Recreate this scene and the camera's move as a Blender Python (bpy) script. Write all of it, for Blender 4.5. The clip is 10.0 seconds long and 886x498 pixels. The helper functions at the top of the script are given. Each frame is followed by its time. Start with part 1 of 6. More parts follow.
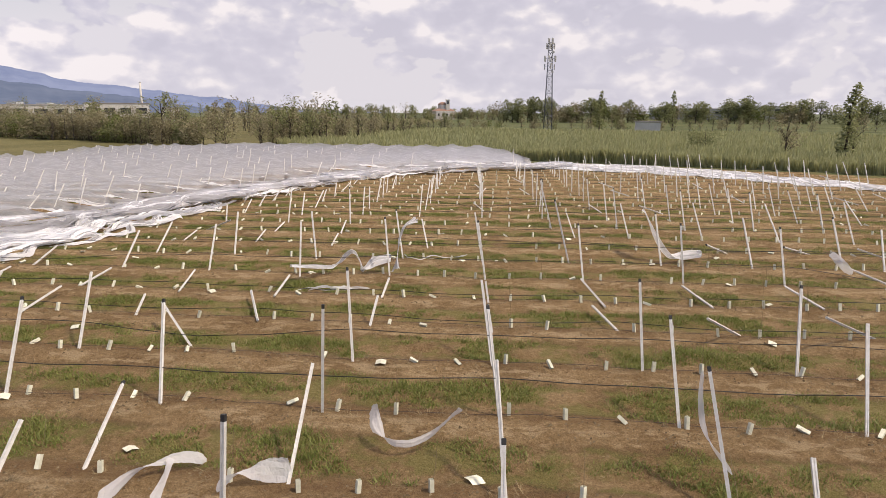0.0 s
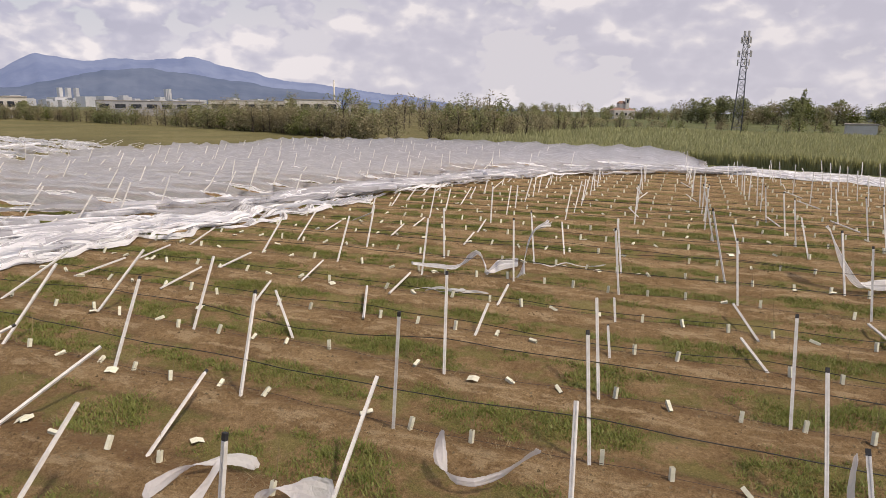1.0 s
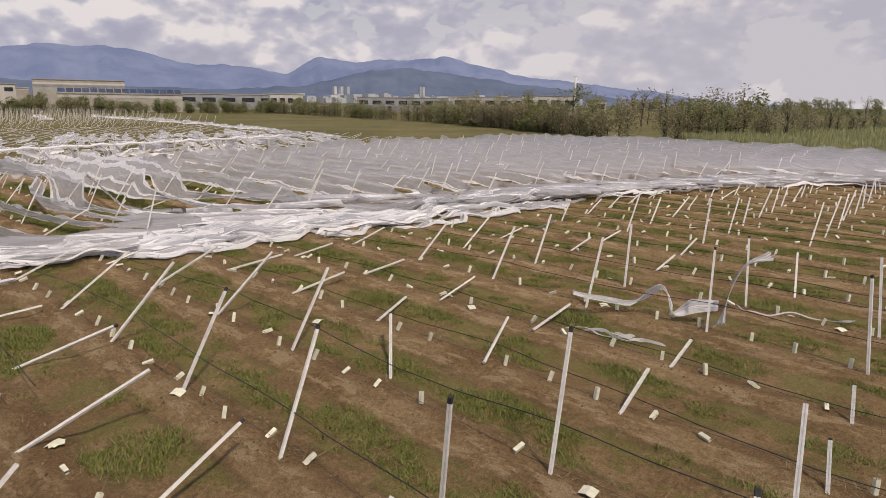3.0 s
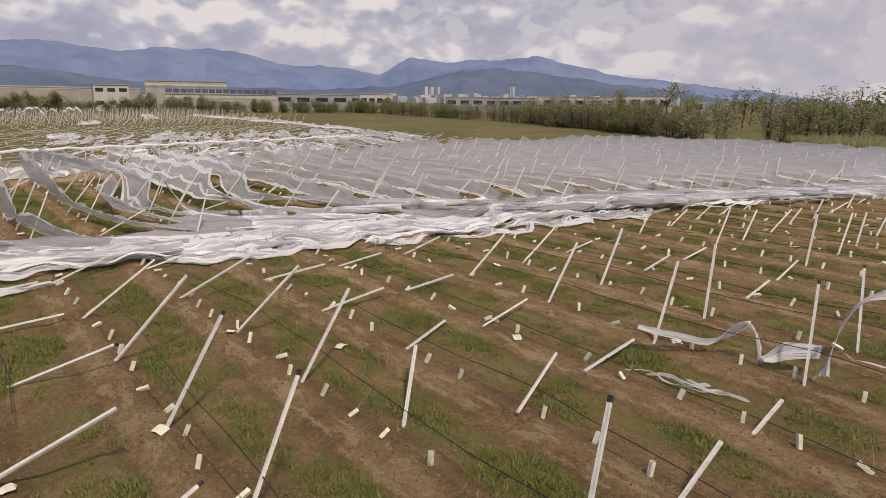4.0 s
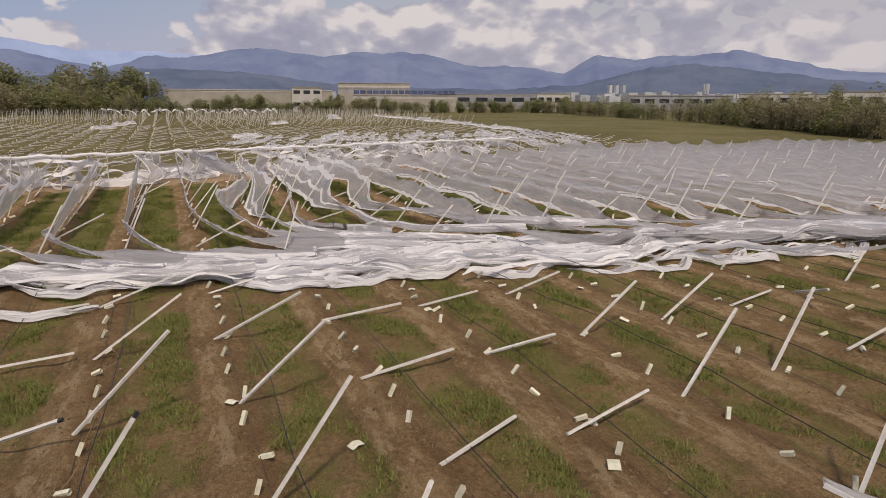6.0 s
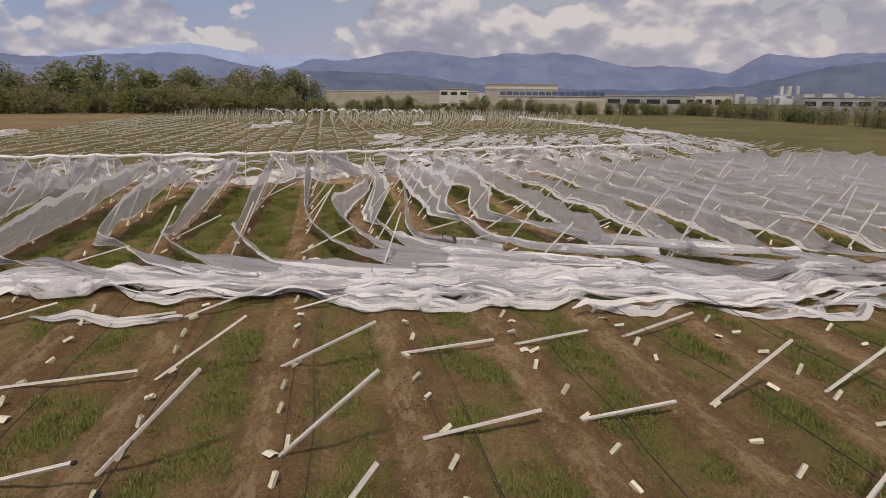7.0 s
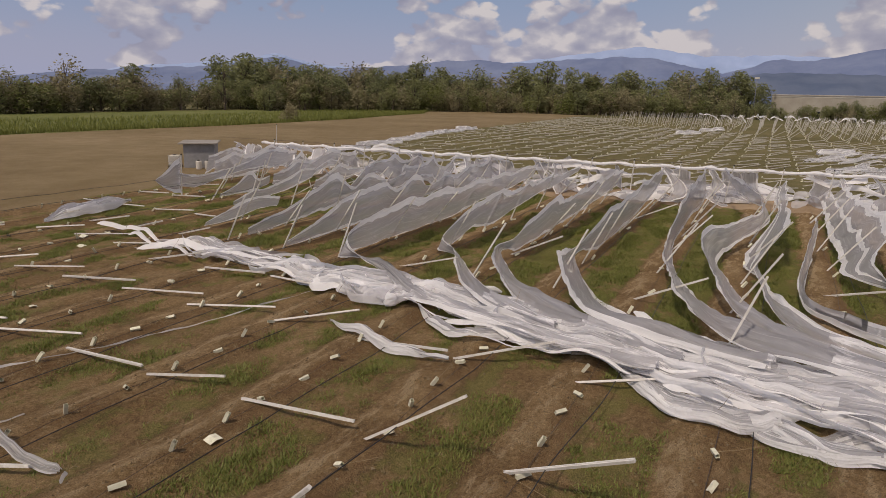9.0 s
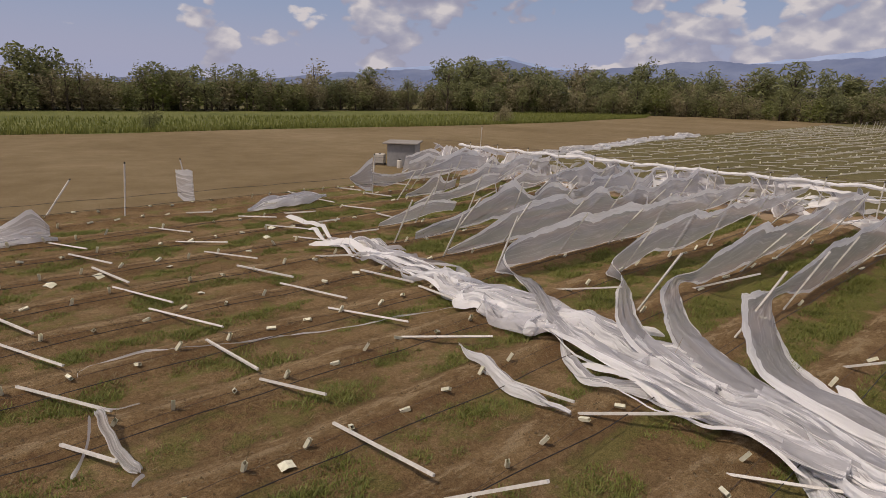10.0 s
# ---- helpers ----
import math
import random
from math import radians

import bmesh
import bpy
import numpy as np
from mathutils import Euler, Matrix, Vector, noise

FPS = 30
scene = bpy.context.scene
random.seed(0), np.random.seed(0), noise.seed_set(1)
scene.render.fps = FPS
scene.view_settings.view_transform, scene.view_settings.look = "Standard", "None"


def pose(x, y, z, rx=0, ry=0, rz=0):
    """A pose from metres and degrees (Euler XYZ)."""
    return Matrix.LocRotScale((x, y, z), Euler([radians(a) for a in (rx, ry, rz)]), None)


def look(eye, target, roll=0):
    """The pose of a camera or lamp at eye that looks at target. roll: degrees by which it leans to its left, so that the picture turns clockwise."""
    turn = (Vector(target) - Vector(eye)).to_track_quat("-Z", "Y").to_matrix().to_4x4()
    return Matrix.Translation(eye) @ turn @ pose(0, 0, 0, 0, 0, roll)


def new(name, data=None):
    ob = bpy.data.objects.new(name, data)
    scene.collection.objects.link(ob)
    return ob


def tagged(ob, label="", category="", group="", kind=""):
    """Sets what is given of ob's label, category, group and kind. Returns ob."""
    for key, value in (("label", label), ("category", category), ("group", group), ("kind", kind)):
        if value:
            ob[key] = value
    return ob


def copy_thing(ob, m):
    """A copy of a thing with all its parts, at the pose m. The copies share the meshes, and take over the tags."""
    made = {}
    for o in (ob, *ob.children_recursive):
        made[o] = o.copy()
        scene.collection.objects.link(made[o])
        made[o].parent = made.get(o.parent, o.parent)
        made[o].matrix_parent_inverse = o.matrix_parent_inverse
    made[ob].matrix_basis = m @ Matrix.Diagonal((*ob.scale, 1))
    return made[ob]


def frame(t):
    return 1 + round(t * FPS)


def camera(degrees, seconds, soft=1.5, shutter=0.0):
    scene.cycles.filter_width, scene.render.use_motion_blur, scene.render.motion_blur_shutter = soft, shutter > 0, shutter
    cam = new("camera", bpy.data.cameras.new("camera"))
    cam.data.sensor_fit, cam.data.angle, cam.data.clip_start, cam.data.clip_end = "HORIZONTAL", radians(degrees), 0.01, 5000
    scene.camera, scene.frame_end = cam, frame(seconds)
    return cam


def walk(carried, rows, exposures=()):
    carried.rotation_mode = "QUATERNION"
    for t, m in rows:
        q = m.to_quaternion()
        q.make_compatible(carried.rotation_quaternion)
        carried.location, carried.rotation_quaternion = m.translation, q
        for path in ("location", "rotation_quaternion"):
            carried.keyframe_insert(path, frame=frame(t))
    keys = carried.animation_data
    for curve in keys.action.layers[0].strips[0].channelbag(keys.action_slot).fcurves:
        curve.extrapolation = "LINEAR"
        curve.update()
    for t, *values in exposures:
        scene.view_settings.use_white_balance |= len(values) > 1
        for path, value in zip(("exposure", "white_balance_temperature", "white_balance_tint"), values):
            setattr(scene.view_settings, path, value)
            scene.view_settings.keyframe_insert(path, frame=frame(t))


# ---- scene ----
cam = camera(70.1, 10.0, soft=0.5)
PATH = [
    (0, (-0.682, 0.787, 6.812), (-0.88, 2.731, 6.388), 0.2),
    (0.5, (0.06, 1.738, 6.722), (-0.416, 3.633, 6.294), 0.6),
    (1, (0.546, 2.853, 6.644), (-0.162, 4.672, 6.211), 0.8),
    (1.5, (0.795, 4.065, 6.592), (-0.119, 5.789, 6.152), 0.9),
    (2, (0.859, 5.389, 6.538), (-0.21, 7.019, 6.092), 0.9),
    (2.5, (0.764, 6.704, 6.519), (-0.436, 8.24, 6.068), 0.8),
    (4, (-0.365, 10.704, 6.5), (-1.865, 11.946, 6.043), 0.8),
    (4.5, (-1.023, 12.043, 6.499), (-2.595, 13.19, 6.04), 0.6),
    (5, (-1.775, 13.352, 6.498), (-3.413, 14.404, 6.038), 0.5),
    (6.5, (-4.747, 17.035, 6.58), (-6.602, 17.624, 6.116), 0.3),
    (7, (-5.9, 17.949, 6.634), (-7.813, 18.304, 6.171), 0.5),
    (7.5, (-7.145, 18.784, 6.685), (-9.09, 18.83, 6.221), 0.7),
    (8, (-8.442, 19.457, 6.743), (-10.367, 19.182, 6.275), 0.8),
    (8.5, (-9.767, 19.943, 6.824), (-11.617, 19.347, 6.352), 1.0),
    (9, (-11.206, 20.323, 6.877), (-12.936, 19.439, 6.403), 1.3),
    (9.5, (-12.662, 20.587, 6.918), (-14.218, 19.424, 6.442), 1.5),
    (10, (-14.033, 20.721, 7.03), (-15.369, 19.314, 6.545), 1.8),
]
walk(cam, [(t, look(eye, target, roll)) for t, eye, target, roll in PATH],
     exposures=[(0.0, 0.42, 7150, 15), (1.0, 0.28, 7150, 15), (2.5, 0.05, 7150, 15), (4.5, -0.05, 7200, 15), (6.5, -0.24, 7250, 16), (7.5, -0.34, 7300, 16), (9.0, -0.35, 7300, 16), (10.0, -0.28, 7300, 16)])

# ---- world, sun, exposure ----
SUN_AZ, SUN_EL = -102.0, 58.0     # degrees: compass turn from +y towards -x, height
world = bpy.data.worlds.new("sky")
scene.world = world
world.use_nodes = True


class Nodes:
    """Small helper to wire shader nodes."""

    def __init__(self, tree):
        self.t = tree
        tree.nodes.clear()

    def add(self, kind, **sets):
        n = self.t.nodes.new(kind)
        for k, v in sets.items():
            if k == "operation":
                n.operation = v
            elif k == "blend":
                n.data_type, n.blend_type, n.clamp_factor = "RGBA", v, True
            elif k == "clamp":
                n.use_clamp = v
        return n

    def link(self, a, b):
        self.t.links.new(a, b)

    def put(self, socket, v):
        if hasattr(v, "is_linked"):
            self.link(v, socket)
        elif isinstance(v, (tuple, list)) and len(v) == 3 and socket.type == "RGBA":
            socket.default_value = (*v, 1)
        else:
            socket.default_value = v

    def math(self, op, a, b=0.0, c=0.0, clamp=False):
        n = self.add("ShaderNodeMath", operation=op, clamp=clamp)
        for s, v in zip(n.inputs, (a, b, c)):
            self.put(s, v)
        return n.outputs[0]

    def vmath(self, op, a, b):
        n = self.add("ShaderNodeVectorMath", operation=op)
        self.put(n.inputs[0], a)
        self.put(n.inputs[1], b)
        return n.outputs[0]

    def noise(self, vec, scale, detail=4.0, rough=0.55, distort=0.0):
        n = self.add("ShaderNodeTexNoise")
        self.link(vec, n.inputs["Vector"])
        n.inputs["Scale"].default_value, n.inputs["Detail"].default_value = scale, detail
        n.inputs["Roughness"].default_value, n.inputs["Distortion"].default_value = rough, distort
        return n.outputs["Fac"]

    def ramp(self, fac, *stops):
        n = self.add("ShaderNodeValToRGB")
        els = n.color_ramp.elements
        while len(els) < len(stops):
            els.new(0.5)
        for e, (p, c) in zip(els, stops):
            e.position, e.color = p, (*c, 1) if isinstance(c, tuple) else (c, c, c, 1)
        self.link(fac, n.inputs[0])
        return n.outputs[0]

    def mix(self, fac, a, b, blend="MIX"):
        n = self.add("ShaderNodeMix", blend=blend)
        self.put(n.inputs["Factor"], fac)
        self.put(n.inputs[6], a)
        self.put(n.inputs[7], b)
        return n.outputs[2]

    def step(self, v, lo, hi):
        n = self.add("ShaderNodeMapRange")
        n.interpolation_type = "SMOOTHSTEP"
        self.put(n.inputs[0], v)
        n.inputs[1].default_value, n.inputs[2].default_value = lo, hi
        return n.outputs[0]


def sky_world():
    n = Nodes(world.node_tree)
    out, bg = n.add("ShaderNodeOutputWorld"), n.add("ShaderNodeBackground")
    sky = n.add("ShaderNodeTexSky")
    sky.sky_type, sky.sun_disc = "NISHITA", False
    sky.sun_elevation, sky.sun_rotation = radians(SUN_EL), radians(-SUN_AZ)
    sky.air_density, sky.dust_density, sky.ozone_density = 1.2, 2.5, 1.5
    co = n.add("ShaderNodeTexCoord").outputs["Generated"]
    sep = n.add("ShaderNodeSeparateXYZ")
    n.link(co, sep.inputs[0])
    x, y, z = sep.outputs
    # heaped clouds: billowing edges, bright tops, grey-violet undersides, thinning towards the south
    def field(lift):
        c = n.add("ShaderNodeCombineXYZ")
        n.put(c.inputs[0], x)
        n.put(c.inputs[1], y)
        n.put(c.inputs[2], n.math("ADD", n.math("MULTIPLY", z, 1.7), lift))
        base = n.noise(c.outputs[0], 4.6, 4.0, 0.5, 0.15)
        warp = n.vmath("ADD", c.outputs[0], n.vmath("MULTIPLY", noise_colour(c.outputs[0], 14.0), (0.05, 0.05, 0.05)))
        lumps = []
        for scale in (15.0, 38.0):
            v = n.add("ShaderNodeTexVoronoi")
            n.link(warp, v.inputs["Vector"])
            v.inputs["Scale"].default_value = scale
            lumps.append(v.outputs["Distance"])
        fine = n.noise(c.outputs[0], 60.0, 3.0, 0.6)
        d = n.math("ADD", base, n.math("MULTIPLY", n.math("SUBTRACT", 0.5, lumps[0]), 0.20))
        d = n.math("ADD", d, n.math("MULTIPLY", n.math("SUBTRACT", 0.5, lumps[1]), 0.10))
        return n.math("ADD", d, n.math("MULTIPLY", n.math("SUBTRACT", fine, 0.5), 0.08))

    def noise_colour(vec, scale):
        t = n.add("ShaderNodeTexNoise")
        n.link(vec, t.inputs["Vector"])
        t.inputs["Scale"].default_value, t.inputs["Detail"].default_value = scale, 3.0
        return t.outputs["Color"]

    here, above = field(0.0), field(0.05)
    bias = n.math("ADD", n.math("MULTIPLY", y, 0.10), n.math("MULTIPLY", x, -0.045))
    mask = n.step(n.math("ADD", here, bias), 0.478, 0.522)
    lit = n.math("ADD", n.math("MULTIPLY", n.math("SUBTRACT", here, above), 3.6), n.math("SUBTRACT", 0.80, n.math("MULTIPLY", n.math("ADD", here, bias), 0.72)))
    tone = n.ramp(lit, (0.10, (3.3, 3.5, 4.9)), (0.36, (4.0, 4.2, 5.6)), (0.56, (5.2, 5.35, 6.4)), (0.80, (8.2, 8.1, 8.4)))
    haze = n.step(z, 0.24, 0.0)
    north = n.step(y, 0.45, 1.0)
    veil = n.mix(n.step(y, -0.35, 0.55), n.mix(n.step(z, 0.03, 0.16), (4.3, 4.95, 7.4), (3.0, 4.5, 8.2)), (5.9, 6.2, 7.3))
    veil = n.mix(north, veil, (5.5, 5.65, 6.4))
    blue = n.mix(n.math("ADD", n.math("MULTIPLY", haze, 0.58), n.math("ADD", 0.34, n.math("MULTIPLY", north, 0.40)), clamp=True), sky.outputs[0], veil)
    cloud = n.mix(n.math("MULTIPLY", north, 0.45), tone, veil)
    col = n.mix(n.math("MULTIPLY", mask, n.math("SUBTRACT", 0.95, n.math("MULTIPLY", haze, 0.30))), blue, cloud)
    n.link(col, bg.inputs[0])
    bg.inputs[1].default_value = 0.095
    n.link(bg.outputs[0], out.inputs[0])


sky_world()
sun = new("sun", bpy.data.lights.new("sun", "SUN"))
sun.data.energy, sun.data.angle, sun.data.color = 2.95, radians(5.0), (1.0, 0.93, 0.82)
_az, _el = radians(SUN_AZ), radians(SUN_EL)
sun.matrix_world = look((0, 0, 60), (math.sin(_az) * math.cos(_el), -math.cos(_az) * math.cos(_el), 60 - math.sin(_el)))


# ---- materials ----
def material(name, build):
    m = bpy.data.materials.new(name)
    m.use_nodes = True
    n = Nodes(m.node_tree)
    out, bsdf = n.add("ShaderNodeOutputMaterial"), n.add("ShaderNodeBsdfPrincipled")
    n.link(bsdf.outputs[0], out.inputs[0])
    co = n.add("ShaderNodeTexCoord").outputs["Object"]
    build(n, bsdf.inputs, co, out)
    return m


def bump(n, s, height, dist, strength=1.0):
    b = n.add("ShaderNodeBump")
    b.inputs["Strength"].default_value, b.inputs["Distance"].default_value = strength, dist
    n.link(height, b.inputs["Height"])
    n.link(b.outputs[0], s["Normal"])


def rough_paint(name, dark, light, scale=6.0, rough=0.6, metal=0.0, relief=0.003, vary=0.25):
    """Paint, concrete, metal: two scales of tone, a little relief, each object a bit different."""
    def build(n, s, co, out):
        big, fine = n.noise(co, scale, 5), n.noise(co, scale * 11, 3)
        rnd = n.add("ShaderNodeObjectInfo").outputs["Random"]
        f = n.math("ADD", n.math("MULTIPLY", big, 0.75), n.math("MULTIPLY", fine, 0.35))
        col = n.mix(n.step(f, 0.35, 0.75), dark, light)
        col = n.mix(1.0, col, n.ramp(rnd, (0.0, 1.0 - vary), (1.0, 1.0)), "MULTIPLY")
        n.link(col, s["Base Color"])
        s["Roughness"].default_value, s["Metallic"].default_value = rough, metal
        bump(n, s, fine, relief)
    return material(name, build)


ROW0, PITCH = 13.8, 3.05          # first planted row and the distance between rows


def orchard_soil(n, s, co, out):
    sep = n.add("ShaderNodeSeparateXYZ")
    n.link(co, sep.inputs[0])
    x, y, z = sep.outputs
    wob = n.noise(co, 0.35, 4)
    wob2 = n.noise(co, 2.6, 5)
    yy = n.math("ADD", y, n.math("ADD", n.math("MULTIPLY", n.math("SUBTRACT", wob, 0.5), 0.36), n.math("MULTIPLY", n.math("SUBTRACT", wob2, 0.5), 0.55)))
    d = n.math("WRAP", n.math("SUBTRACT", yy, ROW0 - 1.5), PITCH, 0.0)     # 1.5 on the row
    grass = n.math("MAXIMUM", n.step(d, 1.98, 2.22), n.step(d, 0.72, 0.50))
    thin = n.noise(co, 0.8, 6, 0.7)
    bare = n.math("MULTIPLY", n.step(y, 18.0, 2.0), 0.05)               # thinner grass towards the bare field
    grass = n.math("MULTIPLY", grass, n.step(n.math("ADD", n.math("SUBTRACT", thin, bare), n.math("MULTIPLY", n.step(x, -27.0, -38.0), 0.09)), 0.44, 0.56))
    clod, dust = n.noise(co, 9.0, 6, 0.7), n.noise(co, 0.5, 5, 0.6)
    soil = n.ramp(n.math("ADD", n.math("MULTIPLY", clod, 0.55), n.math("MULTIPLY", dust, 0.45)),
                  (0.37, (0.165, 0.100, 0.046)), (0.50, (0.275, 0.178, 0.086)), (0.64, (0.400, 0.280, 0.150)))
    # reddish damp earth close to the plants
    damp = n.math("MULTIPLY", n.step(n.math("ABSOLUTE", n.math("SUBTRACT", d, 1.72)), 0.34, 0.16), n.step(n.noise(co, 0.7, 5, 0.65), 0.36, 0.56))
    soil = n.mix(n.math("MULTIPLY", damp, 0.55), soil, (0.175, 0.098, 0.046))
    # pale dry crust along the flank of each ridge
    crust = n.math("MULTIPLY", n.math("MULTIPLY", n.step(d, 0.72, 0.86), n.step(d, 1.46, 1.24)), n.step(n.noise(n.vmath("MULTIPLY", co, (0.7, 2.0, 1.0)), 1.5, 6, 0.68), 0.49, 0.58))
    soil = n.mix(n.math("MULTIPLY", crust, 0.70), soil, (0.46, 0.34, 0.20))
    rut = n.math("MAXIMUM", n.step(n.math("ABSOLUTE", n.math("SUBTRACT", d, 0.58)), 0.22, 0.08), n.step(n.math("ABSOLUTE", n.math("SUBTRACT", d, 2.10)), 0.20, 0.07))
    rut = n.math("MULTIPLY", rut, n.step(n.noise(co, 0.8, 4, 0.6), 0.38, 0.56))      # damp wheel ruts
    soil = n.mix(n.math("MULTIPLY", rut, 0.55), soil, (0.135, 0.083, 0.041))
    blades = n.noise(co, 30.0, 4, 0.75)
    green = n.ramp(n.math("ADD", n.math("MULTIPLY", blades, 0.60), n.math("MULTIPLY", thin, 0.40)),
                   (0.38, (0.082, 0.092, 0.020)), (0.51, (0.160, 0.166, 0.042)), (0.64, (0.290, 0.250, 0.092)))
    lush = n.math("MULTIPLY", n.step(x, -22.0, -33.0), 0.75)             # taller, greener grass west of the heap
    green = n.mix(lush, green, n.mix(1.0, green, (0.72, 1.02, 0.55), "MULTIPLY"))
    specks = n.step(n.noise(co, 55.0, 2, 0.5), 0.66, 0.70)
    soil = n.mix(n.math("MULTIPLY", specks, 0.35), soil, (0.47, 0.38, 0.26))
    litter = n.step(n.noise(n.vmath("MULTIPLY", co, (14.0, 55.0, 1.0)), 1.0, 3, 0.6), 0.61, 0.66)
    soil = n.mix(n.math("MULTIPLY", litter, 0.16), soil, (0.36, 0.27, 0.14))
    crumb = n.noise(co, 34.0, 4, 0.75)
    col = n.mix(n.math("MULTIPLY", grass, 0.62), soil, green)
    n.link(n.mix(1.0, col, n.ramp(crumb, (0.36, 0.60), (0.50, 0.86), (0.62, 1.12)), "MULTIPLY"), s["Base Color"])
    s["Roughness"].default_value = 0.95
    s["Specular IOR Level"].default_value = 0.15
    bump(n, s, n.math("ADD", clod, n.math("ADD", n.math("MULTIPLY", blades, 0.5), n.math("MULTIPLY", crumb, 0.35))), 0.11)


def field_cover(name, a, b, c, scale, fine, relief=0.1):
    def build(n, s, co, out):
        big, mid, small = n.noise(co, scale * 0.12, 5), n.noise(co, scale, 6, 0.65), n.noise(co, fine, 4, 0.7)
        f = n.math("ADD", n.math("MULTIPLY", big, 0.4), n.math("ADD", n.math("MULTIPLY", mid, 0.35), n.math("MULTIPLY", small, 0.25)))
        n.link(n.ramp(f, (0.38, a), (0.5, b), (0.62, c)), s["Base Color"])
        s["Roughness"].default_value, s["Specular IOR Level"].default_value = 0.95, 0.15
        bump(n, s, n.math("ADD", mid, small), relief)
    return material(name, build)


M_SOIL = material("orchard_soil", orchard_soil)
M_BARE = field_cover("bare_soil", (0.144, 0.104, 0.050), (0.197, 0.145, 0.077), (0.260, 0.200, 0.118), 0.35, 6.0)
M_FALLOW = field_cover("fallow_grass", (0.090, 0.077, 0.031), (0.133, 0.114, 0.048), (0.185, 0.153, 0.072), 0.5, 5.0)
M_MEADOW = field_cover("meadow", (0.083, 0.076, 0.031), (0.125, 0.112, 0.046), (0.176, 0.153, 0.072), 0.5, 5.0)
M_CROP = field_cover("green_crop", (0.092, 0.106, 0.032), (0.128, 0.141, 0.044), (0.176, 0.172, 0.066), 0.3, 4.0)
M_REEDFLOOR = field_cover("maize_floor", (0.045, 0.055, 0.02), (0.09, 0.10, 0.04), (0.15, 0.155, 0.07), 0.6, 5.0)
M_TRACK = field_cover("dirt_track", (0.230, 0.157, 0.093), (0.306, 0.221, 0.140), (0.383, 0.289, 0.191), 0.8, 8.0, 0.05)
M_FAR = field_cover("far_plain", (0.05, 0.06, 0.03), (0.085, 0.10, 0.05), (0.14, 0.14, 0.085), 0.02, 0.3)


def leafy(name, dark, light, gloss=0.5, through_light=0.25):
    def build(n, s, co, out):
        rnd = n.add("ShaderNodeObjectInfo").outputs["Random"]
        isl = n.add("ShaderNodeNewGeometry").outputs["Random Per Island"]
        f = n.math("ADD", n.math("MULTIPLY", isl, 0.65), n.math("MULTIPLY", rnd, 0.35))
        col = n.mix(f, dark, light)
        n.link(col, s["Base Color"])
        s["Roughness"].default_value, s["Specular IOR Level"].default_value = gloss, 0.25
        tr, mx = n.add("ShaderNodeBsdfTranslucent"), n.add("ShaderNodeMixShader")
        n.link(col, tr.inputs[0])
        mx.inputs[0].default_value = through_light
        n.link(out.inputs[0].links[0].from_socket, mx.inputs[1])
        n.link(tr.outputs[0], mx.inputs[2])
        n.link(mx.outputs[0], out.inputs[0])
    return material(name, build)


M_GRASS = leafy("grass_blades", (0.073, 0.105, 0.017), (0.275, 0.280, 0.082), 0.5, 0.35)
M_CLOD = leafy("dry_clods", (0.084, 0.055, 0.027), (0.336, 0.260, 0.160), 0.9, 0.0)
M_STRAW = leafy("dry_stems", (0.172, 0.120, 0.060), (0.430, 0.335, 0.181))
M_MAIZE = leafy("maize_leaves", (0.29, 0.295, 0.13), (0.52, 0.50, 0.28), 0.6, 0.45)
M_LEAF_DARK = leafy("dark_leaves", (0.118, 0.132, 0.063), (0.274, 0.286, 0.140), 0.65, 0.45)
M_LEAF_MID = leafy("green_leaves", (0.140, 0.157, 0.067), (0.325, 0.330, 0.155), 0.65, 0.45)
M_LEAF_PALE = leafy("young_leaves", (0.085, 0.105, 0.024), (0.20, 0.215, 0.065), 0.6, 0.2)
M_LEAF_DRY = leafy("sparse_brown_leaves", (0.185, 0.157, 0.087), (0.358, 0.319, 0.190), 0.65, 0.35)
M_BARK = rough_paint("bark", (0.05, 0.037, 0.026), (0.13, 0.10, 0.075), 3.0, 0.95, relief=0.03)
M_POST = rough_paint("white_post", (0.558, 0.530, 0.484), (0.744, 0.725, 0.688), 5.0, 0.6, relief=0.002, vary=0.12)
M_POSTFAR = rough_paint("weathered_post", (0.414, 0.396, 0.360), (0.576, 0.549, 0.504), 5.0, 0.7, relief=0.002, vary=0.1)
M_CAP = rough_paint("black_rubber", (0.010, 0.010, 0.011), (0.028, 0.027, 0.027), 12.0, 0.65, vary=0.3)
M_HOSE = rough_paint("black_hose", (0.010, 0.009, 0.009), (0.030, 0.027, 0.025), 12.0, 0.55)
M_WIRE = rough_paint("rusty_wire", (0.06, 0.04, 0.03), (0.14, 0.10, 0.08), 12.0, 0.6, 0.4)
M_CARD = rough_paint("pale_card", (0.626, 0.616, 0.460), (0.810, 0.782, 0.626), 9.0, 0.75, vary=0.25)
M_CANE = rough_paint("cane", (0.17, 0.12, 0.06), (0.30, 0.22, 0.12), 20.0, 0.8)
M_STEEL = rough_paint("galvanised_steel", (0.15, 0.155, 0.17), (0.26, 0.27, 0.29), 1.0, 0.5, 0.6)
M_WALLP = rough_paint("cream_wall", (0.378, 0.343, 0.286), (0.475, 0.440, 0.378), 0.25, 0.85, relief=0.01, vary=0.2)
M_WALLW = rough_paint("pale_wall", (0.528, 0.493, 0.440), (0.651, 0.625, 0.572), 0.25, 0.85, relief=0.01, vary=0.2)
